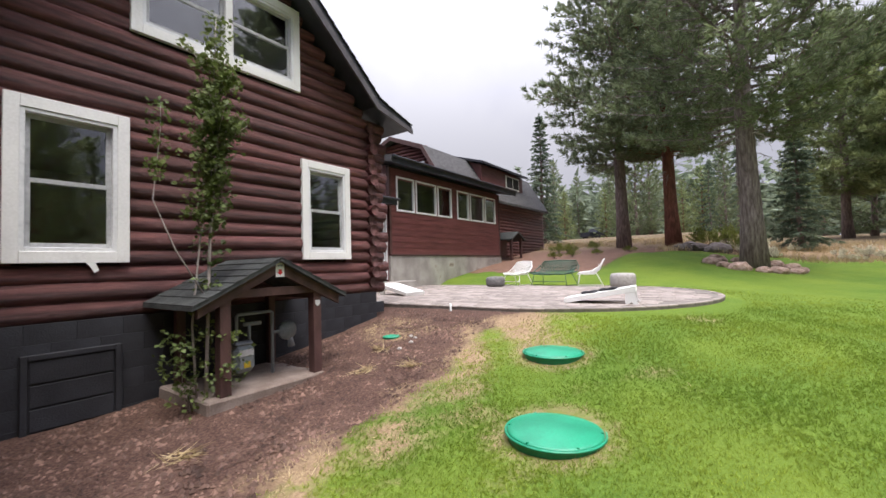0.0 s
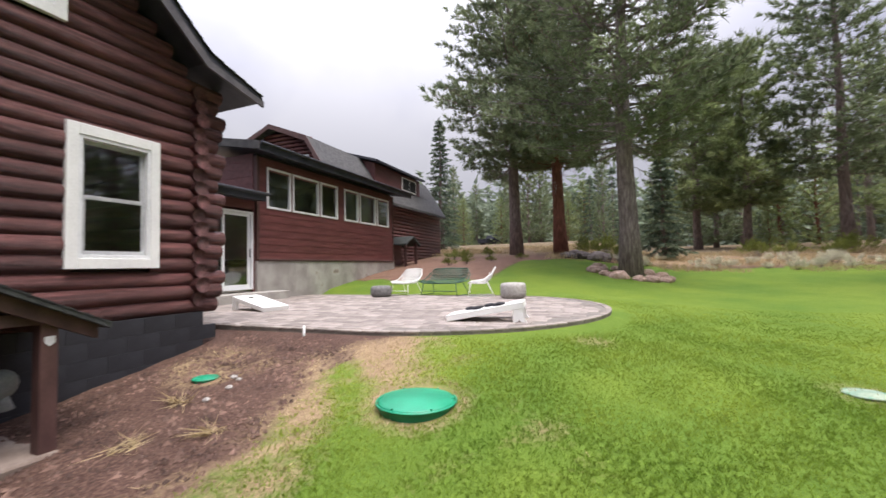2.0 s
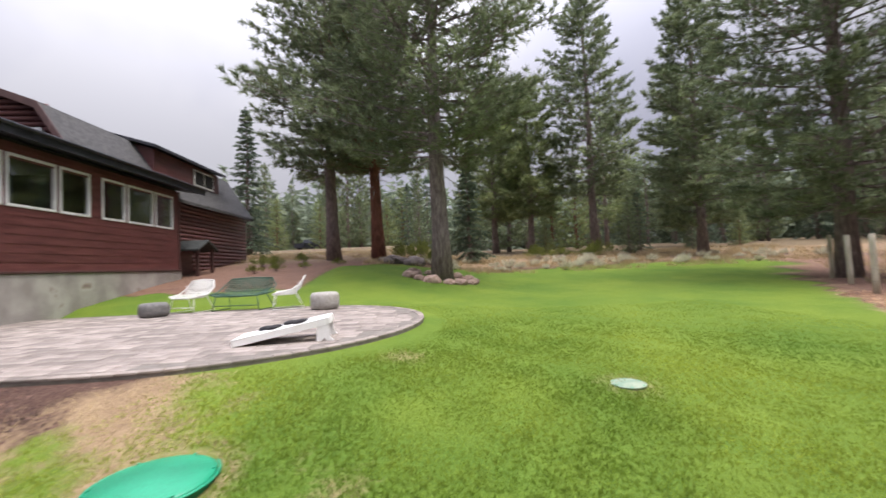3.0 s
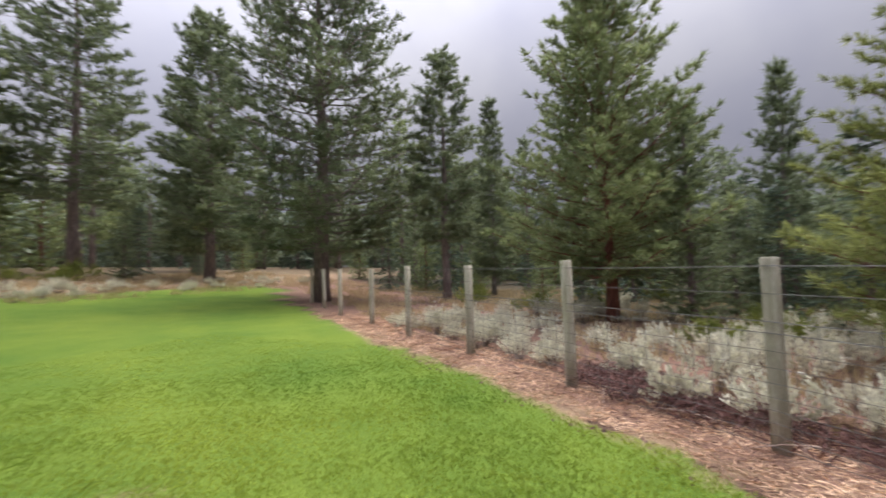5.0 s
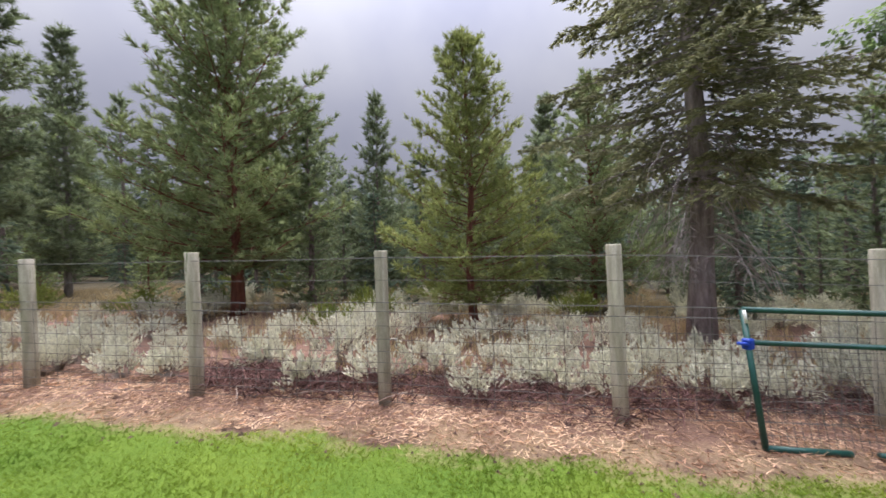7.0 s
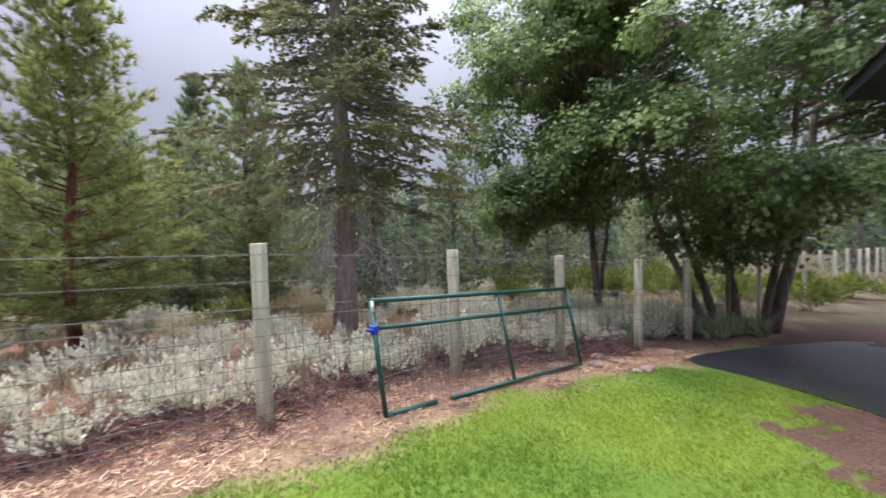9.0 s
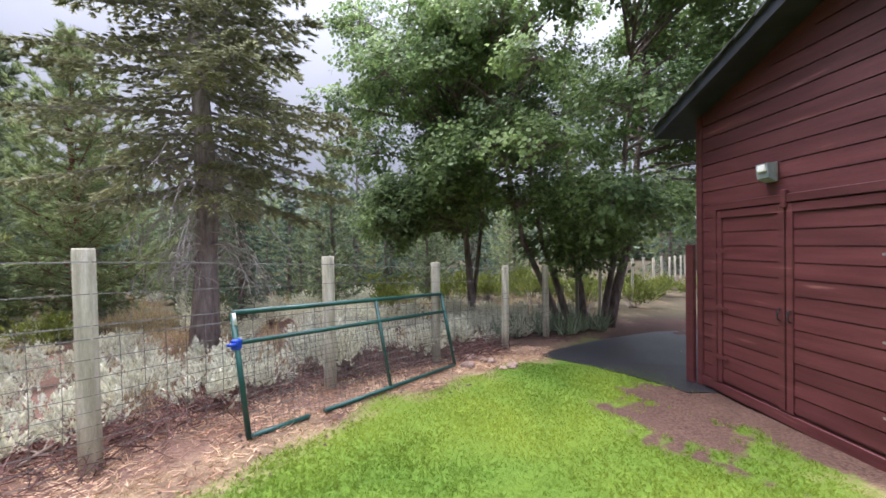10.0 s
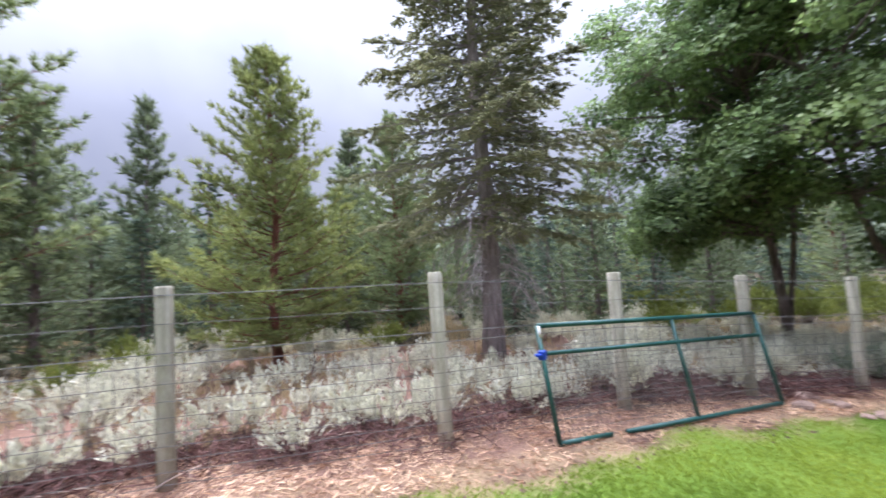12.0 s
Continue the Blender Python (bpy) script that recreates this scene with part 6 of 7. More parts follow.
    while n < 48:
        i = rng.uniform(2.0, 17.0)
        k = int(i)
        (ax, ay), (bx, by) = FENCE[k], FENCE[k + 1]
        d = math.hypot(bx - ax, by - ay)
        nx, ny = (by - ay) / d, -(bx - ax) / d
        if nx < 0:
            nx, ny = -nx, -ny
        dist = rng.uniform(4.5, 15)
        x, y = ax + (bx - ax) * (i - k) + nx * dist, ay + (by - ay) * (i - k) + ny * dist
        n += 1
        if rng.random() < 0.5:
            shrub("bush", "green_bush", bush, "low yellow-green bush at the wood's edge", "bush", "green bushes", x, y, rng.uniform(0.5, 0.95))
        else:
            shrub("sage", "sagebrush", sage, "pale grey-green sagebrush behind the wire fence", "shrub", "sagebrush", x, y, rng.uniform(0.8, 1.3))
    for k in range(60):
        x, y = rng.uniform(-1, 22), rng.uniform(22.3, 27)
        shrub("sage", "sagebrush", sage, "pale grey-green sagebrush behind the wire fence", "shrub", "sagebrush", x, y, rng.uniform(0.6, 1.0))


build_shrubs()


def build_fallen_branches():
    """Bleached limbs that lie about in the cinder along the fence."""
    rng = random.Random(63)
    for _ in range(16):
        i = rng.uniform(5.2, 10.5)
        k = int(i)
        (ax, ay), (bx, by) = FENCE[k], FENCE[k + 1]
        x, y = ax + (bx - ax) * (i - k) + rng.uniform(-0.35, 1.3), ay + (by - ay) * (i - k) - rng.uniform(-0.2, 0.8)
        L, a, r = rng.uniform(0.35, 0.95), rng.uniform(0, 6.28), rng.uniform(0.008, 0.016)
        t = thing("fallen_branch", (x, y, gz(x, y) + 0.02), math.degrees(a), label="bleached bent dead branch lying on the ground", category="branch", group="fallen branches")
        w = rng.uniform(-0.12, 0.12)
        bar("limb", [(0, 0, 0), (L * 0.3, w * 0.6, 0.05), (L * 0.65, w, 0.07), (L, w * 0.3, 0.01)], [r, r * 0.85, r * 0.6, r * 0.25], M["palewood"], t, seg=6)
        bar("fork", [(L * 0.3, w * 0.6, 0.05), (L * 0.5, w * 0.6 + 0.12, 0.08), (L * 0.62, w + 0.24, 0.04)], [r * 0.6, r * 0.4, r * 0.15], M["palewood"], t, seg=5)


build_fallen_branches()


def build_irises():
    rng = np.random.default_rng(14)
    made = None
    spots = [(-0.55, -5.6), (-1.0, -5.9), (-1.45, -6.2), (-2.0, -6.15), (-2.5, -6.2), (-0.2, -5.2), (-1.7, -5.75)]
    for x, y in spots:
        if made is None:
            C = rng.normal(0, 0.10, (30, 3)) * np.array([1, 1, 0])
            V, Fc = blades(C, np.tile([0, 0, 1.0], (30, 1)), 3, 0.52, 0.05, rng, 0.34)
            made = thing("iris_clump", (x, y, gz(x, y)), label="clump of strappy green iris leaves under the maple", category="plant", group="irises")
            o = new("foliage", mesh_of("foliage", V, Fc, M["iris"]))
            o.parent = made
            o["kind"] = "stuff"
        else:
            copy_thing(made, pose(x, y, gz(x, y), 0, 0, x * 90))


build_irises()


# ---- stones ----
def stone_mesh(seed, material):
    rng = random.Random(seed)
    bm = bmesh.new()
    bmesh.ops.create_icosphere(bm, subdivisions=2, radius=1)
    for v in bm.verts:
        n = noise.noise(v.co * 1.3 + Vector((seed, 0, 0)))
        v.co *= 1 + 0.35 * n
        v.co.z *= 0.62
    me = bpy.data.meshes.new("stone")
    bm.to_mesh(me)
    bm.free()
    me.materials.append(material)
    return me


def stones(spots, material, label, group):
    rng = random.Random(len(spots))
    ms = [stone_mesh(k + 3 * len(spots), material) for k in range(4)]
    for x, y, s in spots:
        ob = new("stone", ms[rng.randrange(4)])
        ob.matrix_basis = pose(x, y, gz(x, y) + 0.2 * s, 0, 0, rng.uniform(0, 360)) @ Matrix.Diagonal((s * rng.uniform(0.8, 1.2), s, s, 1))
        tagged(ob, label, "stone", group)


rs = random.Random(5)
stones([(0.63 + 1.25 * math.cos(a), 18.2 + 1.1 * math.sin(a), rs.uniform(0.2, 0.34)) for a in [2 * math.pi * k / 13 + rs.uniform(-0.1, 0.1) for k in range(13)]], M["rock"], "rounded reddish stone of the ring round the pine", "tree ring stones")
stones([(-0.9 + rs.uniform(-1.2, 1.2), 22.6 + rs.uniform(-0.5, 0.5), rs.uniform(0.25, 0.5)) for k in range(9)], M["lava"], "dark lava stone at the lawn's edge", "lava stones")
stones([(0.35 + rs.uniform(-0.5, 0.4), -3.0 + rs.uniform(-0.35, 0.25), rs.uniform(0.05, 0.11)) for k in range(9)], M["rock"], "small reddish stone beside the gate", "gate stones")
stones([(-4.1 + rs.uniform(-0.3, 0.3), 4.6 + rs.uniform(-0.3, 0.3), rs.uniform(0.03, 0.06)) for k in range(4)], M["conc"], "small pale stone in the straw", "pale stones")


# ---- asphalt drive ----
def build_drive():
    outline = []
    for k in range(25):
        t = k / 24
        outline.append((-0.72 - 1.4 * t ** 0.8, -3.55 + 1.35 * t ** 1.3))
    poly = [(-9.0, -7.0), (-3.6, -6.0), (-1.9, -5.0), (-1.05, -4.2), (-0.72, -3.75)] + outline[2:] + [(-2.2, -2.0), (-9, -2.0)]
    bm = bmesh.new()
    vs = [bm.verts.new((x, y, gz(x, y) + 0.012)) for x, y in poly]
    bm.faces.new(vs)
    r = bmesh.ops.extrude_face_region(bm, geom=bm.faces[:])
    bmesh.ops.translate(bm, vec=(0, 0, -0.15), verts=[v for v in r["geom"] if isinstance(v, bmesh.types.BMVert)])
    bmesh.ops.recalc_face_normals(bm, faces=bm.faces)
    tagged(put("driveway", bm, M["asphalt"]), "wet black asphalt driveway behind the barn", "driveway", kind="structure")


build_drive()


# ---- patio ----
def build_patio():
    px, py, pr, pz = PATIO
    p = thing("patio", (px, py, pz - 0.06), label="round patio of tan and grey concrete pavers", category="patio", kind="structure")
    bm = bmesh.new()
    out = [(pr * math.sin(a), -pr * math.cos(a)) for a in (math.pi * k / 40 for k in range(41))]
    out += [(-6.5, pr), (-6.5, -pr)]
    prism(bm, out, "z", -0.1, 0.052)
    part("bed", bm, M["joint"], p)
    rng = random.Random(3)
    shapes = {}

    def paver(w, d):
        key = (round(w, 3), round(d, 3))
        if key not in shapes:
            b = bmesh.new()
            box(b, -w / 2 + 0.004, w / 2 - 0.004, -d / 2 + 0.004, d / 2 - 0.004, 0.03, 0.06, 0.006)
            me = bpy.data.meshes.new("paver")
            b.to_mesh(me)
            b.free()
            me.materials.append(M["paver"])
            shapes[key] = me
        return shapes[key]

    rest_v, rest_f = [], []
    count = 0
    y = -pr + 0.17
    row = 0
    while y < pr - 0.15:
        d = 0.20 if row % 3 else 0.28
        x = -6.4 + 0.13 * (row % 2)
        while x < pr:
            w = rng.choice([0.2, 0.3, 0.4])
            cx, cy = x + w / 2, y + d / 2
            ok = cy + d / 2 < pr - 0.1 and (cx < 0 or all(math.hypot(cx + sx * w / 2, cy + sy * d / 2) < pr - 0.14 for sx in (-1, 1) for sy in (-1, 1)))
            if ok:
                dz = rng.uniform(-0.003, 0.003)
                if count < 300 and cx > -3.4:
                    piece("paver", paver(w, d), p, pose(cx, cy, dz))
                    count += 1
                else:
                    me = paver(w, d)
                    o = len(rest_v)
                    rest_v += [(v.co.x + cx, v.co.y + cy, v.co.z + dz) for v in me.vertices]
                    rest_f += [tuple(o + i for i in f.vertices) for f in me.polygons]
            x += w
        y += d
        row += 1
    far = new("pavers", mesh_of("pavers", rest_v, rest_f, M["paver"]))
    far.parent = p
    far["kind"] = "stuff"
    edge = paver(0.2, 0.12)
    n = int(math.pi * pr / 0.205)
    for k in range(n):
        a = math.pi * (k + 0.5) / n
        piece("edge_paver", edge, p, pose(pr * 0.985 * math.sin(a), -pr * 0.985 * math.cos(a), 0.004, 0, 0, math.degrees(a)))
    for k in range(22):
        piece("edge_paver", edge, p, pose(-0.1 - 0.205 * k, -pr * 0.985, 0.004))


build_patio()
PZ = PATIO[3] + 0.0


def cornhole(x, y, rz, label):
    t = thing("cornhole_board", (x, y, PZ), rz, label=label, category="game board", group="cornhole boards")
    L, W, H = 1.22, 0.61, 0.30
    pitch = math.atan2(H - 0.08, L)
    R = Matrix.Rotation(-pitch, 4, "Y")
    bm = bmesh.new()
    segs = 24
    c0 = Vector((L - 0.23, 0, 0))
    outer = [(0, -W / 2), (L, -W / 2), (L, W / 2), (0, W / 2)]
    ring = [(c0.x + 0.076 * math.cos(2 * math.pi * k / segs), 0.076 * math.sin(2 * math.pi * k / segs)) for k in range(segs)]
    def proj(px, py):
        dx, dy = px - c0.x, py
        s = min(((L if dx > 0 else 0) - c0.x) / dx if abs(dx) > 1e-6 else 1e9, (W / 2 if dy > 0 else -W / 2) / dy if abs(dy) > 1e-6 else 1e9)
        return (c0.x + dx * s, dy * s)
    sq = [proj(*q) for q in ring]
    for z, flip in ((0.09, False), (0.075, True)):
        a = [bm.verts.new((*q, z)) for q in ring]
        b = [bm.verts.new((*q, z)) for q in sq]
        for k in range(segs):
            f = (a[k], b[k], b[(k + 1) % segs], a[(k + 1) % segs])
            bm.faces.new(f[::-1] if flip else f)
    for cx, cy in outer:
        pass
    bmesh.ops.transform(bm, matrix=R, verts=bm.verts)
    part("deck", bm, M["white"], t)
    # corner fillets of the deck and the apron
    for b6 in ((0, L, -W / 2, -W / 2 + 0.02, 0.0, 0.088), (0, L, W / 2 - 0.02, W / 2, 0.0, 0.088), (0, 0.02, -W / 2 + 0.02, W / 2 - 0.02, 0.0, 0.088), (L - 0.02, L, -W / 2 + 0.02, W / 2 - 0.02, 0.0, 0.088)):
        bm = bmesh.new()
        box(bm, *b6, 0.003)
        bmesh.ops.transform(bm, matrix=R, verts=bm.verts)
        part("apron", bm, M["white"], t)
    for corner in ((L - 0.12, L, W / 2 - 0.14, W / 2), (L - 0.12, L, -W / 2, -W / 2 + 0.14), (0, 0.3, W / 2 - 0.12, W / 2), (0, 0.3, -W / 2, -W / 2 + 0.12)):
        bm = bmesh.new()
        box(bm, *corner, 0.076, 0.0885)
        bmesh.ops.transform(bm, matrix=R, verts=bm.verts)
        part("deck_corner", bm, M["white"], t)
    for s in (-1, 1):
        bm = bmesh.new()
        prism(bm, [(L - 0.19, 0.26), (L - 0.05, 0.29), (L - 0.02, 0.05), (L + 0.02, 0.0), (L - 0.07, 0.0), (L - 0.10, 0.04), (L - 0.14, 0.0), (L - 0.2, 0.0)], "y", s * (W / 2 - 0.024) - 0.02, s * (W / 2 - 0.024) + 0.02)
        part("leg", bm, M["white"], t)
    return t, R


def bean_bags(t, R, spots):
    for u, v in spots:
        bm = bmesh.new()
        bmesh.ops.create_cube(bm, size=1)
        bmesh.ops.subdivide_edges(bm, edges=bm.edges[:], cuts=2, use_grid_fill=True)
        for w in bm.verts:
            q = max(abs(w.co.x), abs(w.co.y)) * 2
            w.co = Vector((w.co.x * 0.15, w.co.y * 0.15, w.co.z * 0.055 * (1.25 - 0.75 * q)))
        m = t.matrix_basis @ R @ pose(u, v, 0.113, 0, 0, u * 300)
        ob = put("bean_bag", bm, M["bag"], smooth=True, m=m)
        tagged(ob, "black cloth bean bag lying on the white board", "bean bag", "bean bags")


t1, R1 = cornhole(-2.52, 7.72, 8, "white cornhole board tilted on its hind legs")
bean_bags(t1, R1, [(0.33, 0.10), (0.48, -0.08), (0.66, 0.06), (0.83, -0.12)])
t2, R2 = cornhole(-6.75, 8.25, 168, "white cornhole board near the log wall corner")


def sling_seat(name, x, y, rz, width, cord, label, back=0.0):
    """A low shell of woven cord on bent tube legs."""
    t = thing(name, (x, y, PZ), rz, label=label, category="chair" if width < 1 else "bench")
    W = width / 2
    rim = [(-W, -0.28, 0.42), (-W * 1.06, 0.05, 0.46), (-W * 0.98, 0.30, 0.62), (-W * 0.78, 0.40, 0.80), (0, 0.42, 0.82), (W * 0.78, 0.40, 0.80), (W * 0.98, 0.30, 0.62), (W * 1.06, 0.05, 0.46), (W, -0.28, 0.42), (W * 0.7, -0.36, 0.38), (-W * 0.7, -0.36, 0.38), (-W, -0.28, 0.42)]
    bar("rim", rim, 0.016, cord, t)
    bm = bmesh.new()
    n = int(width / 0.035)
    for k in range(n + 1):
        s = -1 + 2 * k / n
        xx = s * W * 0.96
        q = 1 - abs(s) ** 4
        tube(bm, [(xx * 0.8, -0.35, 0.385), (xx * 0.8, -0.15, 0.36 + 0.06 * (1 - q)), (xx * 0.85, 0.12, 0.36 + 0.10 * (1 - q)), (xx * 0.9, 0.28, 0.50 + 0.08 * (1 - q)), (xx * 0.82, 0.405, 0.805)], 0.009, 4, False)
    for k in range(9):
        v = k / 8
        yy = -0.33 + 0.6 * v
        zz = 0.365 if v < 0.75 else 0.365 + (v - 0.75) * 0.9
        tube(bm, [(-W * 1.0, yy * 0.9, zz + 0.08), (-W * 0.6, yy, zz), (0, yy + 0.01, zz - 0.01), (W * 0.6, yy, zz), (W * 1.0, yy * 0.9, zz + 0.08)], 0.008, 4, False)
    for k in range(7):
        v = k / 6
        yy, zz = 0.27 + 0.13 * v, 0.48 + 0.3 * v
        tube(bm, [(-W * (1.0 - 0.16 * v), yy - 0.05, zz), (-W * 0.5, yy, zz), (W * 0.5, yy, zz), (W * (1.0 - 0.16 * v), yy - 0.05, zz)], 0.008, 4, False)
    part("woven_seat", bm, cord, t)
    for s in (-1, 1):
        bar("leg", [(s * W * 0.75, -0.30, 0.38), (s * W * 0.85, -0.36, 0.02), (s * W * 0.85, 0.36, 0.02), (s * W * 0.7, 0.16, 0.42)], 0.013, cord, t)
    bar("stretcher", [(-W * 0.82, -0.34, 0.14), (W * 0.82, -0.34, 0.14)], 0.011, cord, t)
    return t


sling_seat("lounge_chair", -6.05, 13.0, -12, 0.80, M["wicker"], "white woven cord lounge chair on tube legs")
sling_seat("lounge_chair", -3.5, 12.7, -75, 0.80, M["wicker"], "white woven cord lounge chair turned sideways")
sling_seat("lounge_bench", -4.75, 13.0, -10, 1.5, M["wickergreen"], "dark green woven cord two-seat bench")


def pouf(x, y, r, h, material, label):
    t = thing("pouf", (x, y, PZ), label=label, category="pouf", group="poufs")
    bm = bmesh.new()
    prof = [(r * 0.8, 0.0), (r * 0.97, 0.05), (r, h * 0.35), (r, h * 0.65), (r * 0.97, h - 0.06), (r * 0.82, h - 0.01), (r * 0.3, h)]
    rings = [[bm.verts.new((q * (1 + 0.02 * (k % 2)) * math.cos(a), q * (1 + 0.02 * (k % 2)) * math.sin(a), z)) for k, a in enumerate(2 * math.pi * j / 36 for j in range(36))] for q, z in prof]
    for a, b in zip(rings, rings[1:]):
        for k in range(36):
            bm.faces.new((a[k], a[(k + 1) % 36], b[(k + 1) % 36], b[k]))
    bm.faces.new(rings[-1])
    bm.faces.new(rings[0][::-1])
    part("cushion", bm, material, t, smooth=True)


pouf(-6.5, 12.2, 0.31, 0.34, M["poufdark"], "dark grey knitted round pouf")
pouf(-2.45, 12.1, 0.33, 0.41, M["pouf"], "light grey knitted round pouf")
stake = bar("sprinkler_stake", [(-4.15, 6.12, 0.5), (-4.15, 6.12, 0.80)], 0.02, M["vinyl"])
tagged(stake, "short white plastic pipe stake by the patio edge", "stake")


def build_truck():
    x, y = -16.5, 63.0
    t = thing("pickup_truck", (x, y, gz(x, y) + 0.02), 62, label="dark pickup truck parked among far trees", category="car")
    bm = bmesh.new()
    prism(bm, [(-2.6, 0.5), (2.5, 0.5), (2.6, 0.8), (2.5, 1.05), (1.2, 1.12), (0.6, 1.72), (-0.7, 1.76), (-0.95, 1.15), (-2.6, 1.15)], "y", -0.9, 0.9)
    part("body", bm, M["truck"], t)
    for s in (-1, 1):
        bm = bmesh.new()
        prism(bm, [(1.0, 1.18), (0.52, 1.64), (-0.62, 1.67), (-0.78, 1.18)], "y", s * 0.9 - 0.012, s * 0.9 + 0.012)
        part("side_window", bm, M["curtain"], t)
        for wx in (-1.6, 1.6):
            bm = bmesh.new()
            tube(bm, [(wx, s * 0.72, 0.38), (wx, s * 0.94, 0.38)], 0.38, 18)
            part("wheel", bm, M["tyre"], t)


build_truck()


# ---- grass and litter ----
def build_grass():
    rng = np.random.default_rng(77)
    n = 310000
    d = rng.uniform(0, 1, n)
    x = rng.uniform(-3.6, 7.2, n)
    y = rng.uniform(-3.2, 12.5, n)
    near = np.hypot(x - 0.3, np.minimum(np.abs(y - 0.5), np.minimum(np.abs(y - 2), np.abs(y - 3.5))))
    keep = rng.uniform(0, 1, n) < np.clip(1.25 - near / 7.0, 0.12, 1)
    x, y = x[keep], y[keep]
    lawn, straw, cinder, duff = zones(x, y)
    px, py, pr, pz = PATIO
    ok = (lawn * (1 - straw * 0.75) > rng.uniform(0.15, 0.75, len(x))) & (np.hypot(x - px, y - py) > pr + 0.05)
    for cx, cy, r in ((-1.1, 3.12, 0.40), (-1.72, 4.76, 0.37), (1.88, 6.03, 0.16)):
        ok &= np.hypot(x - cx, y - cy) > r
    ok &= ~((x < -2.35) & (y < 0.4))
    gx, gy = x[ok], y[ok]
    C = np.stack([gx, gy, ground_z(gx, gy) - 0.004], 1)
    D = np.tile([0, 0, 0.9], (len(C), 1))
    V, Fc = blades(C, D, 4, 0.042, 0.0062, rng, 0.7)
    tagged(new("lawn_grass", mesh_of("lawn_grass", V, Fc, M["grass"])), "short mown green lawn grass", "grass", kind="stuff")
    n = 90000
    x, y = rng.uniform(-5.4, 8.5, n), rng.uniform(-3.5, 12, n)
    lawn, straw, cinder, duff = zones(x, y)
    ok = (straw > rng.uniform(0.2, 1.0, n)) & (np.hypot(x - px, y - py) > pr + 0.05) & ~((x < -3.3) & (y > 6.2)) & ~((x < -2.1) & (y < 0.4))
    for cx, cy, r in ((-1.1, 3.12, 0.40), (-1.72, 4.76, 0.37)):
        ok &= np.hypot(x - cx, y - cy) > r
    x, y = x[ok], y[ok]
    C = np.stack([x, y, ground_z(x, y)], 1)
    D = np.tile([0, 0, 0.45], (len(C), 1))
    V, Fc = blades(C, D, 2, 0.075, 0.006, rng, 0.6)
    tagged(new("dry_grass", mesh_of("dry_grass", V, Fc, M["straw"])), "bleached dry grass and straw litter", "grass", kind="stuff")
    # tall pale meadow grass behind the fence and beyond the lawn
    n = 105000
    x, y = rng.uniform(-14, 26, n), rng.uniform(-14, 32, n)
    f = fence_side(x, y)
    meadow = ((f < -0.5) & (f > -16)) | ((y > 21.5 - 0.0 * x) & (x > -3)) | ((y > 25.5))
    tuft = soft_noise(x, y, 1.1, 3.0) > -0.05
    ok = meadow & tuft
    x, y = x[ok], y[ok]
    C = np.stack([x, y, ground_z(x, y)], 1)
    V, Fc = blades(C, np.tile([0, 0, 1.0], (len(C), 1)), 4, 0.29, 0.010, rng, 0.28)
    tagged(new("meadow_grass", mesh_of("meadow_grass", V, Fc, M["straw"])), "tall pale dry meadow grass", "grass", kind="stuff")
    # fallen needles and bark along the fence
    n = 42000
    i = rng.uniform(2, len(FENCE) - 8.001, n)
    k = i.astype(int)
    FA = np.array(FENCE)
    x = FA[k, 0] + (FA[k + 1, 0] - FA[k, 0]) * (i - k) + rng.normal(0, 0.75, n)
    y = FA[k, 1] + (FA[k + 1, 1] - FA[k, 1]) * (i - k) + rng.normal(0, 0.75, n)
    lawn, straw, cinder, duff = zones(x, y)
    ok = (lawn < 0.4) & (y > -4.4) & (fence_side(x, y) > -0.35 - 0.8 * rng.random(len(x)) ** 2)
    x, y = x[ok], y[ok]
    C = np.stack([x, y, ground_z(x, y) + 0.008], 1)
    V, Fc = blades(C, np.tile([0, 0, 0.12], (len(C), 1)), 2, 0.10, 0.009, rng, 1.0, 0.12)
    litter = leaf_mat("needle_litter", (0.33, 0.185, 0.115), (0.74, 0.52, 0.34), rnd=0.5, trans=0.1, scale=2.0)
    tagged(new("needle_litter", mesh_of("needle_litter", V, Fc, litter)), "fallen brown needles and bark along the fence", "debris", kind="stuff")
    # clods and wood chips on the bare soil
    n = 9000
    x, y = rng.uniform(-5.4, -2.2, n), rng.uniform(0.2, 6.1, n)
    lawn, straw, cinder, duff = zones(x, y)
    ok = (lawn < 0.3) & (straw < 0.7)
    x2 = np.concatenate([x[ok], rng.uniform(0.5, 8, 3500)])
    y2 = np.concatenate([y[ok], rng.uniform(-3, 8, 3500)])
    f = fence_side(x2, y2)
    ok = (x2 < 0) | ((f > -1.6) & (f < 1.1))
    x2, y2 = x2[ok], y2[ok]
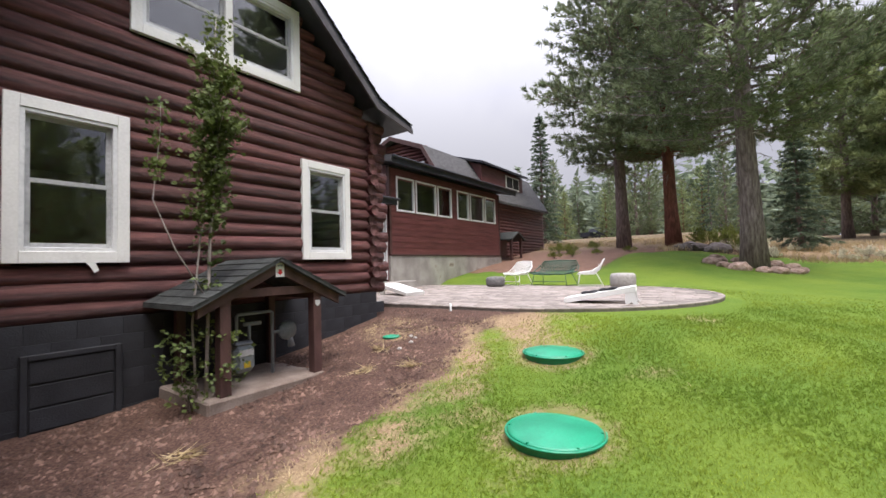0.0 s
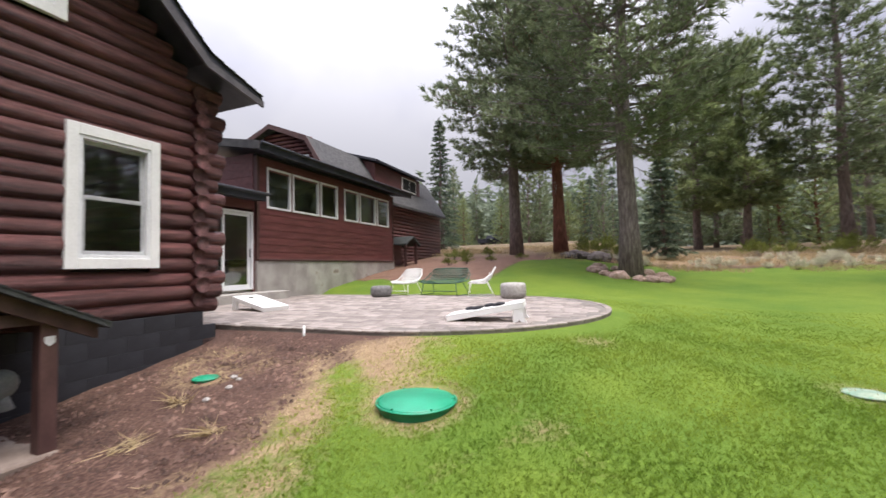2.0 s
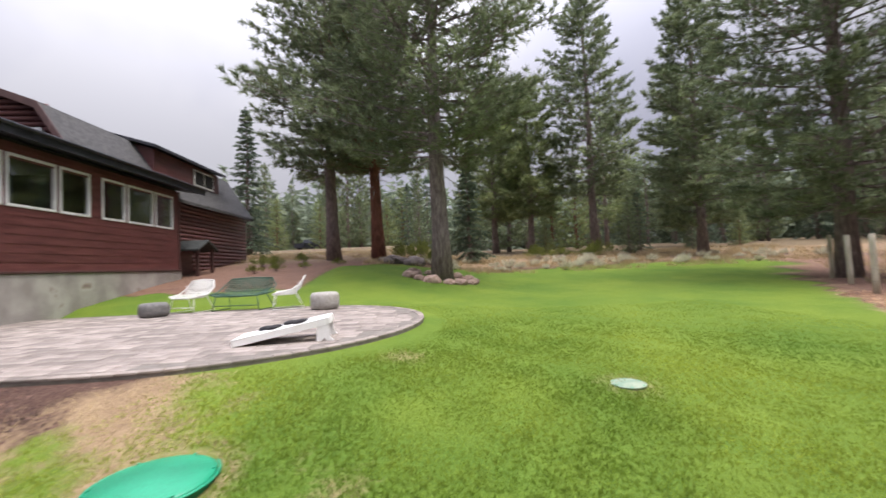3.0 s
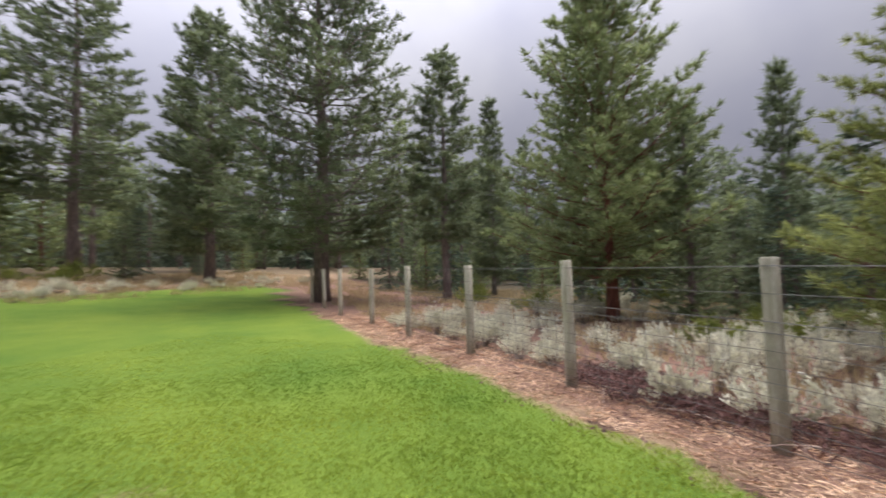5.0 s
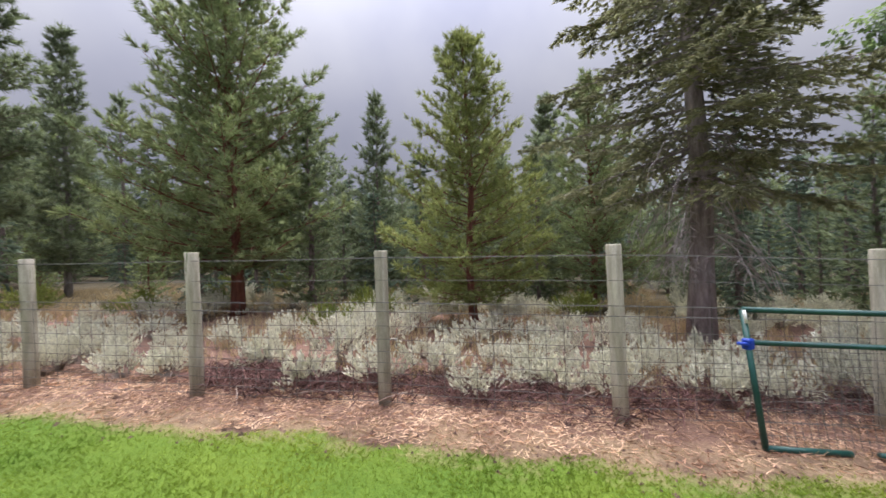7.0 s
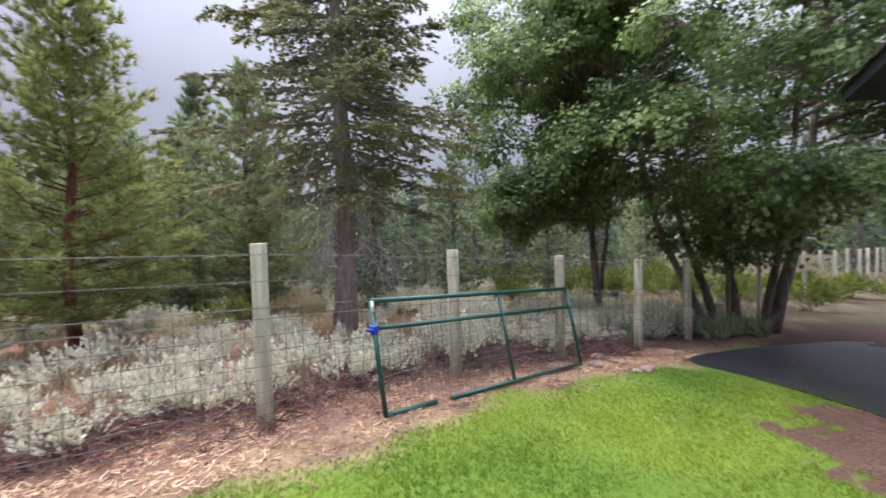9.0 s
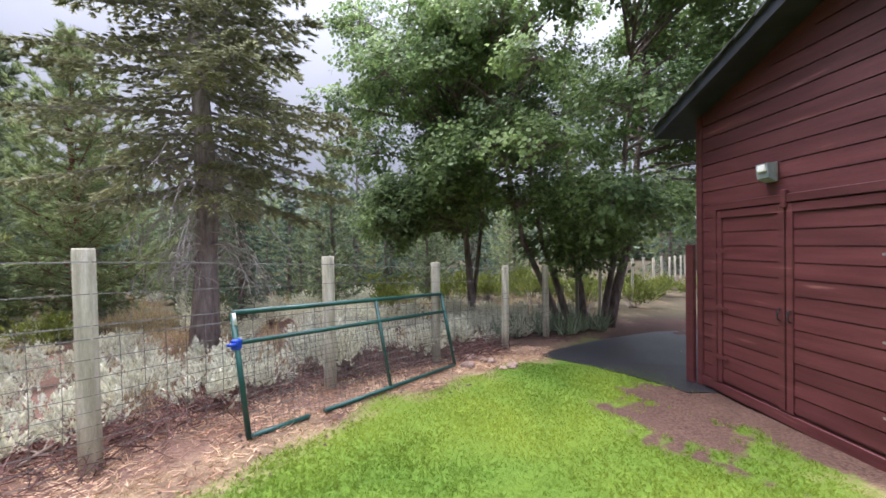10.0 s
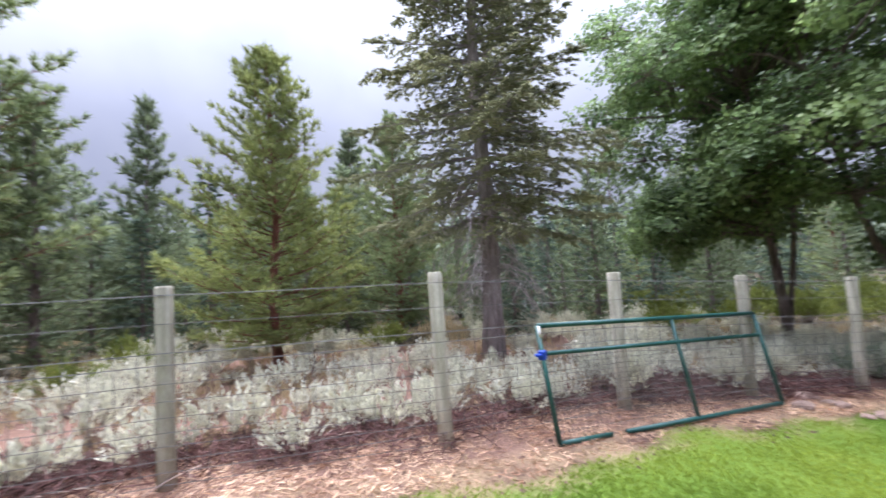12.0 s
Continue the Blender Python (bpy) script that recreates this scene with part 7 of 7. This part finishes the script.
    s = rng.uniform(0.008, 0.036, len(x2)) * rng.uniform(0.4, 1, len(x2))
    base = np.array([[1, 0, -0.3], [-0.5, 0.87, -0.3], [-0.5, -0.87, -0.3], [0, 0, 0.8]])
    ang = rng.uniform(0, 6.28, len(x2))
    st = rng.uniform(0.8, 2.4, len(x2))
    bx = base[None, :, 0] * (s * st)[:, None]
    by = base[None, :, 1] * s[:, None]
    X = x2[:, None] + bx * np.cos(ang)[:, None] - by * np.sin(ang)[:, None]
    Y = y2[:, None] + bx * np.sin(ang)[:, None] + by * np.cos(ang)[:, None]
    Z = ground_z(x2, y2)[:, None] + base[None, :, 2] * s[:, None] + 0.004
    V = np.stack([X, Y, Z], -1).reshape(-1, 3)
    o = np.arange(len(x2))[:, None, None] * 4
    Fc = (o + np.array([[0, 1, 3], [1, 2, 3], [2, 0, 3], [0, 2, 1]])[None]).reshape(-1, 3)
    clod = mat("soil_clod", (0.075, 0.043, 0.034), (0.21, 0.130, 0.100), 3, 0.95, 0.4, 60, rnd=0.45)
    tagged(new("soil_clods", mesh_of("soil_clods", V, Fc, clod)), "loose clods and wood chips on bare soil", "debris", kind="stuff")


build_grass()


def build_straw_clumps():
    """Pulled tufts of dry grass left on the bare soil."""
    rng = np.random.default_rng(12)
    made = None
    for x, y, rz in ((-3.62, 1.42, 0), (-3.75, 3.55, 70), (-4.05, 4.25, 150), (-3.2, 3.95, 220)):
        if made is None:
            C = rng.normal(0, 0.05, (34, 3)) * np.array([1, 1, 0.2]) + np.array([0, 0, 0.015])
            V, Fc = blades(C, np.tile([0.5, 0.2, 0.05], (34, 1)), 2, 0.22, 0.010, rng, 0.55, 0.25)
            made = thing("straw_clump", (x, y, gz(x, y)), rz, label="pulled tuft of pale dry grass on bare soil", category="straw", group="straw clumps")
            o = new("tuft", mesh_of("tuft", V, Fc, M["straw"]))
            o.parent = made
            o["kind"] = "stuff"
        else:
            copy_thing(made, pose(x, y, gz(x, y), 0, 0, rz))


build_straw_clumps()
